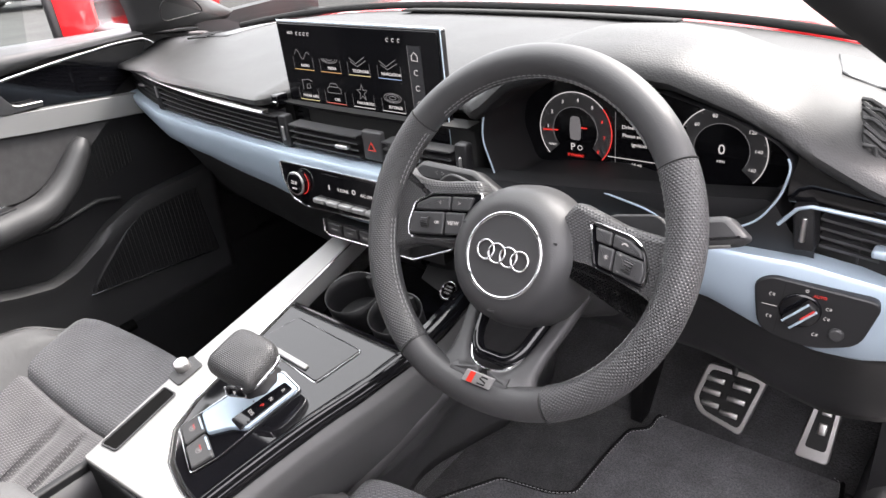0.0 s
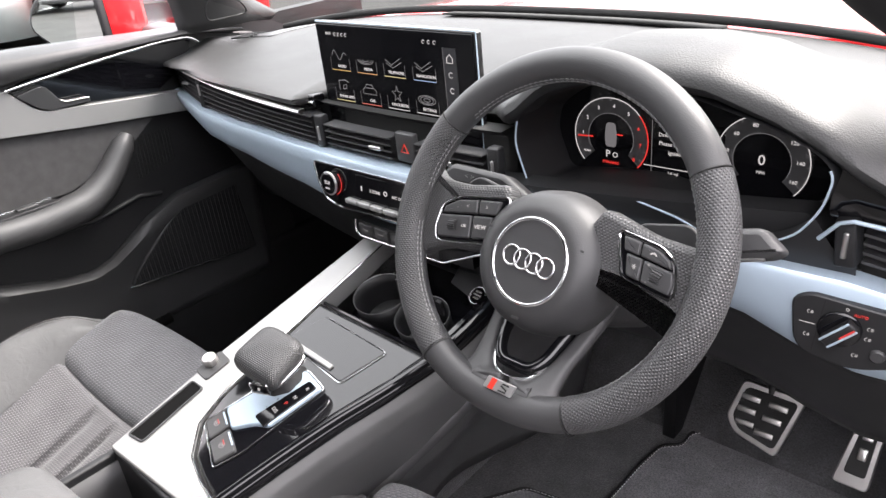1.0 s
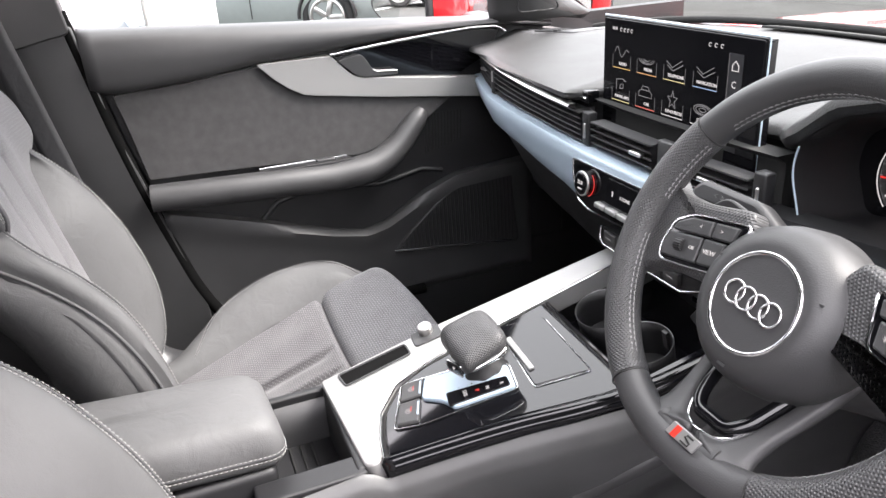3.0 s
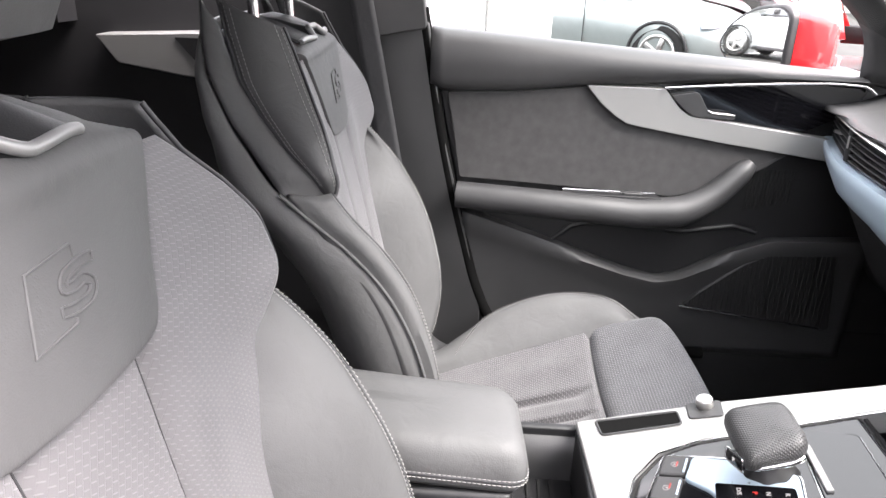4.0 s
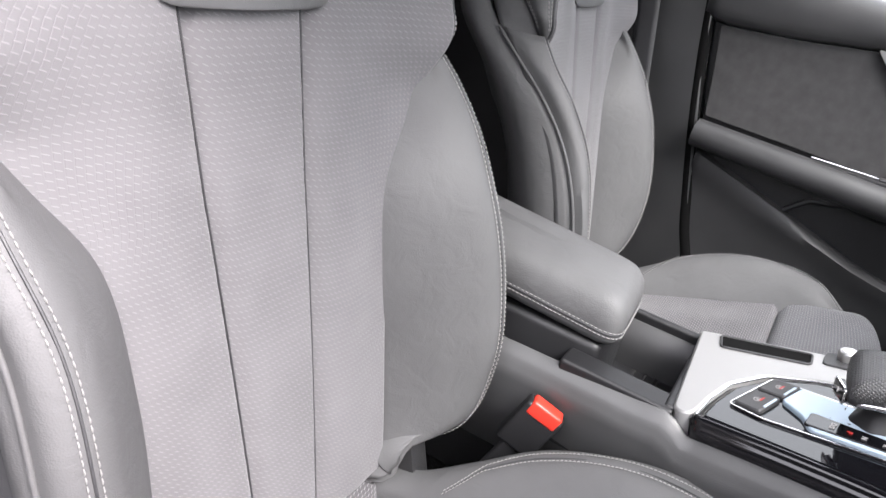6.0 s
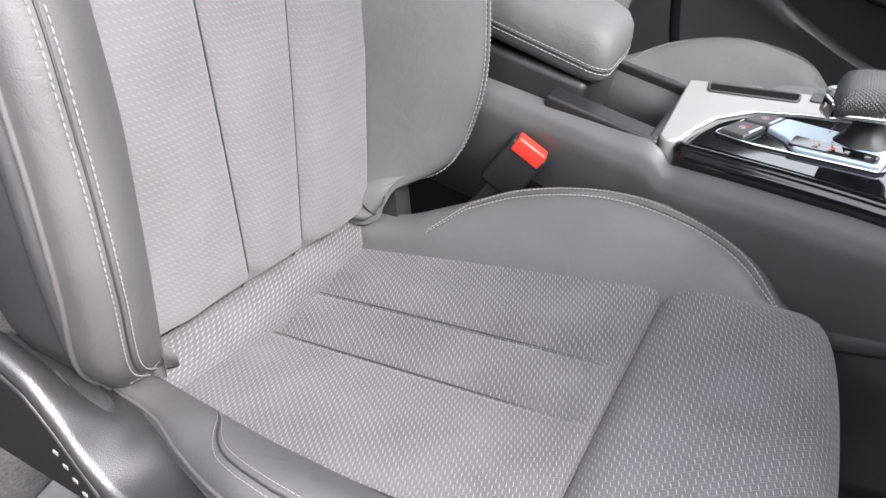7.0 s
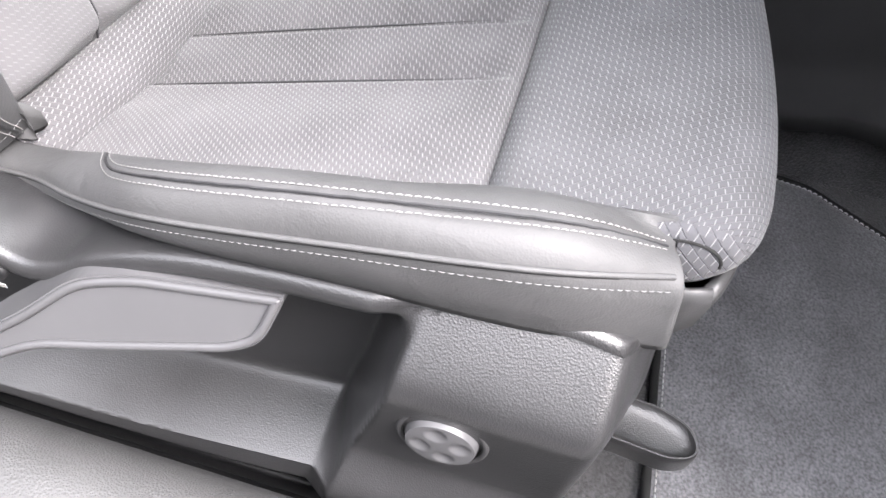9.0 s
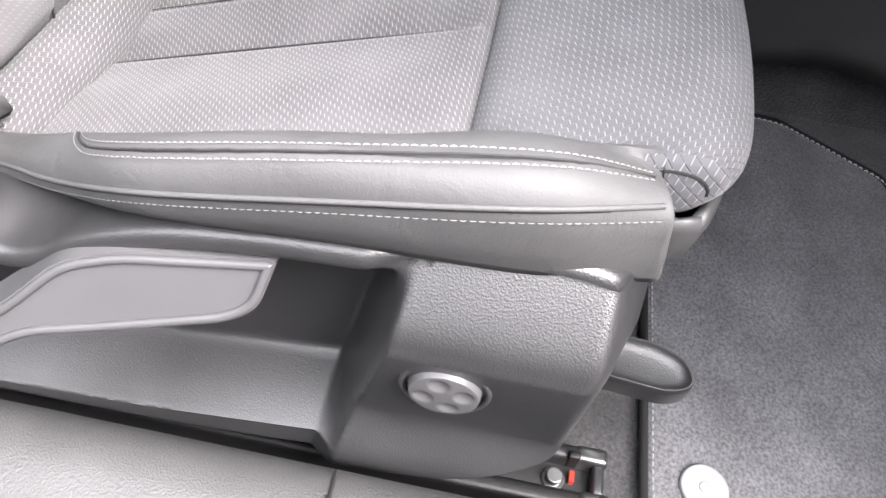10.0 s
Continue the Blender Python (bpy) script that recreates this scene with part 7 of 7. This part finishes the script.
part("trim", plate(rounded([(-1.19, 1.02), (-1.0, 1.03), (-0.86, 1.03), (-0.86, 0.94), (-1.013, 0.945), (-1.15, 0.967)], 0.006), 0.03, 0.085, DM, 0.003), M["silver2"], rear, "pale grey trim on the rear door")
part("trim_well", plate(rounded([(-1.03, 1.02), (-0.88, 1.02), (-0.88, 0.965), (-0.98, 0.965)], 0.004), 0.08, 0.088, DM), M["plastic"], rear)


def lean(y, z, d=0.0):
    return (-0.76 + 0.42 * max(z - 1.0, 0) + d, y, z)


apl = thing("windscreen_pillar", "dark grey windscreen pillar trim with a small panel", "pillar trim", at=(-0.74, 0.4, 1.0))
rows = []
edge_a = spline([(0.3, 0.985, 0), (0.288, 1.04, 0), (0.272, 1.075, 0), (0.21, 1.13, 0), (-0.16, 1.33, 0)], 46)
for k in np.linspace(0, 1, 24):
    a, b = Vector(edge_a[int(round(k * 46))][:2]), Vector((0.56, 0.985)).lerp(Vector((-0.02, 1.33)), k ** 0.85)
    rows.append([lean(a.x * (1 - q) + b.x * q, a.y * (1 - q) + b.y * q, 0.05 * math.sin(q * math.pi) ** 0.7) for q in np.linspace(0, 1, 12)])
part("trim", grid(rows), M["soft"], apl, "soft grey pillar trim", solid=0.02)
part("pillar_panel", tube([lean(y, z, 0.05) for y, z in rounded([(0.34, 1.005), (0.45, 1.005), (0.42, 1.04), (0.34, 1.05)], 0.02)], 0.002, 6, True), M["plastic"], apl)
apr = thing("windscreen_pillar", "black windscreen pillar beside the open doorway", "pillar trim", at=(0.72, 0.4, 1.0))
part("trim", tube(spline([(0.72, 0.46, 0.93), (0.66, 0.3, 1.05), (0.61, 0.15, 1.14), (0.57, -0.05, 1.26), (0.54, -0.25, 1.33)], 30), 0.04, 16), M["rubber"], apr, "black pillar and door seal")

# ---- shell of the car ----
shell_car = thing("car_body", "red car body round the cabin with an open doorway", "car", at=(0, 0, 0.1))
part("floor_pan", block(-0.8, 0.7, -1.6, 1.0, 0.1, 0.165), M["carpet"], shell_car, "dark grey carpeted floor")
part("toe_board", block(-0.8, 0.8, -0.03, 0.03, -0.3, 0.3, Matrix.Translation((0, 0.82, 0.36)) @ Matrix.Rotation(radians(-38), 4, "X")), M["carpet"], shell_car, "carpeted toe board", smooth=False)
part("tunnel", block(-0.12, -0.01, -1.6, 0.7, 0.1, 0.34, None, 0.03), M["carpet"], shell_car, "carpeted tunnel")
part("roof", block(-0.62, 0.56, -1.7, -0.16, 1.34, 1.37, r=0.01), M["headlining"], shell_car, "black headlining under the roof")
rows = [spline([(0.655, y, 0.17), (0.668, y, 0.3), (0.685, y, 0.352), (0.71, y, 0.372), (0.75, y, 0.365), (0.79, y, 0.33), (0.8, y, 0.22)], 20) for y in np.linspace(-1.4, 0.6, 20)]
part("sill", grid(rows), M["sill"], shell_car, "grained grey plastic sill", solid=0.01)
part("sill_joint", tube([(0.662, -0.24, 0.25), (0.684, -0.237, 0.352), (0.71, -0.234, 0.3735)], 0.0016, 6), M["rubber"], shell_car)
part("bonnet", sheet(lambda u, v: (u, 0.7 + 1.15 * v, 0.965 - 0.1 * v * v - 0.05 * (abs(u) / 0.8) ** 3 + 0.012 * math.exp(-(((abs(u) - 0.45) / 0.05) ** 2))), -0.82, 0.82, 50, 0, 1.0, 24), M["red_paint"], shell_car, "glossy red bonnet", solid=0.02)
part("scuttle", sheet(lambda u, v: (u, 0.6 - 0.09 * (abs(u) / 0.75) ** 2.5 + 0.12 * v, 0.975 - 0.03 * (abs(u) / 0.75) ** 3 - 0.03 * v), -0.76, 0.76, 30, 0, 1, 3), M["rubber"], shell_car, "black scuttle below the windscreen", solid=0.01)
part("screen_seal", tube([(u, 0.645 - 0.09 * (abs(u) / 0.75) ** 2.5, 0.994 - 0.045 * (abs(u) / 0.75) ** 3) for u in np.linspace(-0.74, 0.74, 40)], 0.007, 8), M["rubber"], shell_car, "black windscreen seal")
part("windscreen", sheet(lambda u, v: (u * (1 - 0.22 * v), 0.665 - 0.09 * abs(u / 0.75) ** 2.5 - 0.82 * v, 0.985 - 0.04 * abs(u / 0.75) ** 3 + 0.36 * v), -0.74, 0.74, 30, 0, 1, 12), M["glass"], shell_car, "clear windscreen")
part("near_side_sill", block(-0.86, -0.77, -1.66, 0.85, 0.05, 0.44, None, 0.02), M["plastic"], shell_car, "dark inner sill")
part("bulkhead", block(-0.8, 0.8, 0.8, 0.83, 0.1, 0.94), M["plastic"], shell_car)
part("rear_wall", block(-0.8, 0.72, -1.66, -1.6, 0.1, 1.34), M["plastic"], shell_car, "dark rear of the cabin")
part("rear_side", block(0.66, 0.74, -1.66, -0.82, 0.1, 1.34), M["plastic"], shell_car, "dark rear side behind the doorway")
part("rear_quarter", block(-0.82, -0.7, -1.66, -1.25, 1.04, 1.34), M["plastic"], shell_car)
part("kick_panel", block(0.68, 0.72, 0.46, 0.8, 0.1, 0.95), M["plastic"], shell_car)
part("kick_panel", block(-0.83, -0.79, 0.35, 0.85, 0.1, 0.98), M["plastic"], shell_car)

# seat rails
for cx in (0.6, 0.2):
    rail = thing("seat_rail", "dark steel seat rail on the floor", "seat rail", "seat rails", at=(cx, -0.3, 0.17))
    part("channel", block(cx - 0.026, cx + 0.022, -0.62, -0.035, 0.165, 0.19, None, 0.003), M["plastic"], rail)
    for x0, x1, end in ((cx - 0.034, cx - 0.02, -0.034), (cx + 0.006, cx + 0.022, -0.03)):
        rn = part("runner", block(x0, x1, -0.62, end, 0.188, 0.214, None, 0.005), M["plastic"], rail, "black steel runner")
        part("sleeve", block(x0 - 0.001, x1 + 0.001, end - 0.028, end + 0.001, 0.189, 0.2155, None, 0.005), M["steel_dark"], rn, "grey sleeve on the runner's end")
    for y in (-0.062, -0.1, -0.14):
        part("clip", block(cx - 0.026, cx - 0.019, y - 0.006, y + 0.004, 0.19, 0.219, None, 0.002), M["plastic"], rail)
    part("web", block(cx - 0.022, cx + 0.008, -0.62, -0.04, 0.188, 0.198, None, 0.002), M["plastic"], rail)
    part("washer", disc(0.0105, 0.0, 0.002, Matrix.Translation((cx - 0.006, -0.077, 0.198)), 24, 0.0006), M["steel_dark"], rail)
    part("bolt", disc(0.0075, 0.0, 0.008, Matrix.Translation((cx - 0.006, -0.077, 0.199)), 12, 0.0012), M["steel"], rail, "bright bolt head")
    part("end_cap", block(cx - 0.02, cx + 0.006, -0.046, -0.036, 0.17, 0.212, None, 0.003), M["skirt"], rail)
    part("tag", block(cx - 0.014, cx - 0.004, -0.064, -0.06, 0.198, 0.204), M["red"], rail)

# floor mat
floor_mat = thing("floor_mat", "charcoal floor mat with a pale stitched edge", "floor mat", at=(0.46, 0.3, 0.165))
edge = rounded([(0.0, 0.008), (0.655, 0.008), (0.665, 0.4), (0.63, 0.65), (0.308, 0.66), (0.282, 0.64), (0.284, 0.595), (0.25, 0.566), (0.243, 0.49), (0.24, 0.36), (0.2, 0.335), (0.1, 0.315), (0.02, 0.19)], 0.014)
part("top_face", sheet(lambda u, v: (lerp(0.008 + 0.648 * v, (0, 0.19, 0.315, 0.335, 0.36, 0.49, 0.566, 0.595, 0.64, 0.656), (0.0, 0.02, 0.1, 0.2, 0.24, 0.243, 0.25, 0.284, 0.284, 0.308)) * (1 - u) + lerp(v, (0, 0.65, 1), (0.655, 0.665, 0.63)) * u, 0.008 + 0.648 * v, 0.175 + 0.0008 * noise.noise(Vector((u * 40, v * 60, 0)))), 0, 1, 60, 0, 1, 90), M["mat"], floor_mat, "deep charcoal pile", solid=0.008)
part("border", tube([(p[0], p[1], 0.174) for p in edge], 0.0045, 8, True), M["rubber"], floor_mat, "black bound edge")
part("stitching", stitches([(0.46 + (p[0] - 0.46) * 0.98, 0.3 + (p[1] - 0.3) * 0.974, 0.1775) for p in edge + edge[:1]], 0.0075, 0.0055, 0.0009), M["mat_thread"], floor_mat, "row of pale thread", kind="stuff")
clip = part("fixing_clip", disc(0.022, 0.0, 0.004, Matrix.Translation((0.565, 0.062, 0.1755)), 40, 0.0015), M["clip_plastic"], floor_mat, "round grey fixing clip")
part("clip_pin", disc(0.0055, 0.0, 0.0046, Matrix.Translation((0.565, 0.062, 0.1755)), 24, 0.0008), M["clip_plastic"], clip)

# pedals
PB = frame_at((0.478, 0.432, 0.455), (1, 0, 0), (0, 0.55, 1))
brake = thing("brake_pedal", "steel brake pedal with black rubber insets", "pedal", at=(0.478, 0.44, 0.46))
bp = rounded([(-0.042, 0.046), (0.05, 0.046), (0.03, -0.052), (-0.038, -0.038), (-0.054, -0.016)], 0.01)
part("plate", plate(bp, -0.006, 0.004, PB, 0.002), M["steel"], brake, "bright steel pedal plate")
part("rubber", plate([(p[0] * 0.82, p[1] * 0.8) for p in bp], 0.003, 0.006, PB, 0.001), M["rubber"], brake)
for x, y in ((-0.024, 0.022), (0.016, 0.022), (-0.026, 0.002), (0.012, 0.0), (-0.024, -0.018), (0.006, -0.024)):
    part("tread", block(x - 0.014, x + 0.014, y - 0.0045, y + 0.0045, 0.005, 0.008, PB, 0.0015), M["steel"], brake, "steel tread bar")
part("arm", tube([PB @ Vector((0, 0.02, -0.006)), (0.478, 0.5, 0.6), (0.478, 0.52, 0.75)], 0.009, 10), M["plastic"], brake)
PA = frame_at((0.608, 0.45, 0.43), (1, 0, 0), (0, 0.5, 1))
gas = thing("accelerator_pedal", "narrow steel accelerator pedal with a black inset", "pedal", at=(0.608, 0.46, 0.43))
ap = rounded([(-0.014, 0.06), (0.022, 0.06), (0.02, -0.043), (-0.028, -0.043)], 0.008)
part("plate", plate(ap, -0.006, 0.004, PA, 0.002), M["steel"], gas, "bright steel pedal plate")
part("rubber", plate([(p[0] * 0.6 + 0.001, p[1] * 0.75 + 0.008) for p in ap], 0.003, 0.006, PA, 0.001), M["rubber"], gas)
part("tread", block(-0.004, 0.008, 0.0, 0.018, 0.005, 0.008, PA, 0.002), M["steel"], gas)
part("tread", block(-0.004, 0.01, 0.03, 0.036, 0.005, 0.008, PA, 0.0015), M["steel"], gas)
part("arm", tube([PA @ Vector((0, 0.05, -0.005)), (0.61, 0.52, 0.56), (0.61, 0.56, 0.7)], 0.01, 10), M["plastic"], gas)
part("footwell_divider", block(0.235, 0.262, 0.6, 0.8, 0.17, 0.62, None, 0.004), M["plastic"], shell_car)

# wing mirror
mirror = thing("wing_mirror", "red and black passenger wing mirror on the door", "wing mirror", at=(-0.95, 0.3, 0.98))
MM = frame_at((-1.03, 0.185, 1.032), Vector((0.914, 0.406, 0)), (-0.009, 0.021, 1))
mo2 = rounded([(-0.102, -0.02), (-0.075, 0.028), (-0.01, 0.066), (0.07, 0.076), (0.098, 0.06), (0.1, -0.055), (0.07, -0.075), (-0.03, -0.07)], 0.028)
part("bezel", plate([(p[0] * 1.1 - 0.002, p[1] * 1.1 + 0.002) for p in mo2], -0.012, 0.012, MM, 0.006), M["plastic"], mirror, "black mirror surround")
hull = [[MM @ Vector((p[0] * k + sx, p[1] * k, d)) for p in mo2] for d, k, sx in ((-0.006, 1.09, 0.0), (-0.02, 1.17, 0.004), (-0.05, 1.2, 0.012), (-0.09, 1.08, 0.024), (-0.125, 0.78, 0.034), (-0.142, 0.4, 0.038), (-0.146, 0.02, 0.04))]
part("housing", grid(hull, close_u=True), M["red_paint"], mirror, "glossy red mirror housing")
part("glass", plate(mo2, 0.003, 0.0135, MM), M["mirror"], mirror, "mirror glass", smooth=False)
part("foot", block(-0.98, -0.84, 0.3, 0.38, 0.93, 0.99, None, 0.015), M["plastic"], mirror)

# ---- outside ----
ground = part("ground", sheet(lambda u, v: (u, v, 0.0), -300, 300, 2, -300, 300, 2), M["asphalt"], None)
tagged(ground, "grey asphalt car park", "ground", kind="structure")
for i in range(7):
    ln = part("bay_line", block(-14, -9, -12.05 + 2.6 * i, -11.95 + 2.6 * i, 0.0, 0.004), M["line"], None, smooth=False)
    tagged(ln, "white painted parking bay line", "road marking", "parking bay lines", "structure")
for i in range(5):
    ln = part("bay_line", block(-8.0 + 2.6 * i, -7.9 + 2.6 * i, -19, -14, 0.0, 0.004), M["line"], None, smooth=False)
    tagged(ln, "white painted parking bay line", "road marking", "parking bay lines", "structure")


def parked_car(label, paint, m, group="parked cars"):
    """A saloon car standing at m, its nose towards +y."""
    c = thing("parked_car", label, "car", group)
    ys = (-2.2, -2.12, -1.6, -1.0, -0.3, 0.4, 0.9, 1.5, 1.95, 2.15, 2.22)
    zt = (0.7, 0.92, 1.0, 0.98, 0.97, 0.97, 0.96, 0.88, 0.78, 0.68, 0.55)
    hw = (0.66, 0.8, 0.88, 0.9, 0.91, 0.91, 0.9, 0.88, 0.82, 0.72, 0.6)
    rows = []
    for y, z, w in zip(ys, zt, hw):
        half = [(0, z + 0.02), (0.5 * w, z + 0.015), (0.82 * w, z - 0.02), (0.95 * w, z - 0.1), (w, z * 0.5 + 0.15), (0.97 * w, 0.3), (0.9 * w, 0.2)]
        rows.append([(x, y, q) for x, q in half] + [(-x, y, q) for x, q in reversed(half[1:])])
    fine = [[spline([r[k] for r in rows], 40)[i] for k in range(len(rows[0]))] for i in range(41)]
    body = part("body", grid(fine), paint, c, "painted car body", solid=0.02)
    ys2, zr, w2 = (-1.75, -1.1, -0.5, 0.1, 0.55, 1.05), (0.98, 1.34, 1.42, 1.4, 1.28, 0.96), (0.7, 0.62, 0.6, 0.6, 0.63, 0.74)
    rows = [[(0.84, y, 0.95), (w * 1.05, y, z - 0.06), (w * 0.8, y, z), (0, y, z + 0.02), (-w * 0.8, y, z), (-w * 1.05, y, z - 0.06), (-0.84, y, 0.95)] for y, z, w in zip(ys2, zr, w2)]
    part("cabin_glass", grid([spline(r, 18) for r in rows]), M["dark_glass"], c, "dark cabin glass")
    part("roof", grid([spline([(w * 0.95, y, z - 0.01), (0, y, z + 0.035), (-w * 0.95, y, z - 0.01)], 12) for y, z, w in zip((-1.0, -0.5, 0.1, 0.5), (1.36, 1.43, 1.41, 1.31), (0.62, 0.61, 0.61, 0.63))], flip=True), paint, c, "painted roof", solid=0.02)
    for sx in (-1, 1):
        for y in (-1.38, 1.42):
            wm = Matrix(((0, 0, sx, sx * 0.8), (1, 0, 0, y), (0, 1, 0, 0.33), (0, 0, 0, 1)))
            w = part("wheel", ring(0.27, 0.06, wm @ Matrix.Translation((0, 0, 0.03)), 40), M["rubber"], c, "black tyre on a silver rim")
            part("rim", ring(0.2, 0.02, wm @ Matrix.Translation((0, 0, 0.08)), 32), M["steel"], w)
            part("well", disc(0.2, 0.0, 0.03, wm, 32), M["rubber"], w)
            for i in range(5):
                part("spoke", block(0.02, 0.2, -0.03, 0.03, 0.05, 0.09, wm @ Matrix.Rotation(i * 1.2566, 4, "Z"), 0.01), M["steel"], w)
            part("wheel_arch", ring(0.345, 0.02, wm @ Matrix.Translation((0, 0, 0.09)), 30, 0, 180), M["plastic"], c)
        part("headlight", plate(rounded([(-0.3, -0.06), (0.2, -0.03), (0.22, 0.04), (-0.3, 0.07)], 0.03), 0, 0.03, frame_at((sx * 0.66, 2.06, 0.68), (sx * -0.75, 0.65, 0) if sx > 0 else (0.75, 0.65, 0), (0, -0.5, 1)), 0.01), M["headlamp"], c, "clear headlight")
        part("tail_light", plate(rounded([(-0.2, -0.07), (0.16, -0.05), (0.16, 0.06), (-0.2, 0.07)], 0.02), 0, 0.03, frame_at((sx * 0.7, -2.14, 0.8), (1, 0.25 * -sx, 0), (0, 0.15, 1)), 0.01), M["red"], c, "red tail light")
        part("side_mirror", block(-0.09, 0.09, -0.05, 0.05, -0.06, 0.06, Matrix.Translation((sx * 0.98, 0.62, 1.02)), 0.03), M["plastic"], c)
        part("door_line", tube([(sx * 0.912, 0.5, 0.9), (sx * 0.918, 0.5, 0.35)], 0.006, 6), M["rubber"], c)
        part("door_handle", block(-0.015, 0.015, -0.09, 0.09, -0.014, 0.014, Matrix.Translation((sx * 0.915, -0.15, 0.82)), 0.006), paint, c)
        part("sill", block(-0.03, 0.03, -1.0, 1.05, -0.04, 0.04, Matrix.Translation((sx * 0.87, 0, 0.24)), 0.02), M["plastic"], c)
    part("grille", block(-0.4, 0.4, -0.03, 0.02, -0.12, 0.12, Matrix.Translation((0, 2.2, 0.5)), 0.03), M["plastic"], c, "dark grille")
    c.matrix_world = m
    return c


parked_car("white parked car with dark windows beside the bay", M["white_paint"], pose(-6.3, -2.45, 0, 0, 0, 0))
parked_car("pale silver parked car seen side-on across the bay", M["pale_paint"], pose(-9.27, 0.82, 0, 0, 0, -35))
parked_car("maroon parked car with a clear headlight facing the bay", M["maroon_paint"], pose(-10.6, 2.75, 0, 0, 0, -90))
parked_car("bright red parked car with its tail to the bay", M["red_paint"], pose(-7.6, 3.8, 0, 0, 0, 65))
parked_car("white parked car on the row behind", M["white_paint"], pose(-6.2, -15.5, 0, 0, 0, 90))
parked_car("red parked car on the row behind", M["red_paint"], pose(-11.5, -16.5, 0, 0, 0, 90))
parked_car("pale parked car ahead of the bonnet", M["pale_paint"], pose(-1.5, 9.5, 0, 0, 0, 90))
banner = thing("banner", "tall white fabric banner with faded red lettering", "banner", at=(-5.0, 0.1, 0))
part("cloth", grid([[(-5.0 + 0.03 * math.sin(6 * z + 3 * q), -0.42 + 0.48 * q, z) for q in np.linspace(0, 1, 10)] for z in np.linspace(0.25, 3.2, 20)], flip=True), M["banner_cloth"], banner, "white banner cloth", solid=0.003)
part("pole", tube([(-5.0, -0.43, 0), (-5.0, -0.43, 3.3)], 0.015, 10), M["steel"], banner)
for z in (1.18, 1.42, 1.66):
    part("red_bar", block(-4.965, -4.96, -0.28, -0.18, z, z + 0.028), M["red"], banner, "faded red lettering bar")
# unseen wall, added to keep low side light off the seat flank
light_block_wall = part("light_block_wall", block(1.65, 1.87, -14, 14, 0, 1.3, None, 0.02), M["light_block_wall"], None, smooth=False)
tagged(light_block_wall, "plain dark low wall, added out of view to block side light", "wall", kind="structure")
building = thing("building", "long pale showroom building beyond the parked cars", "building", at=(-30, 0, 0))
part("wall", block(-31, -30, -40, 40, 0, 5), M["brick_wall"], building, "pale cladding wall", smooth=False)
for i in range(16):
    w = part("window", block(-30.02, -29.96, -38 + 5 * i, -34.5 + 5 * i, 0.6, 3.6), M["dark_glass"], building, "large dark window", smooth=False)
    part("frame", block(-30.0, -29.93, -36.3 + 5 * i, -36.2 + 5 * i, 0.6, 3.6), M["white_paint"], w, smooth=False)
part("roof_edge", block(-31.2, -29.8, -40.2, 40.2, 5, 5.4), M["soft"], building, smooth=False)
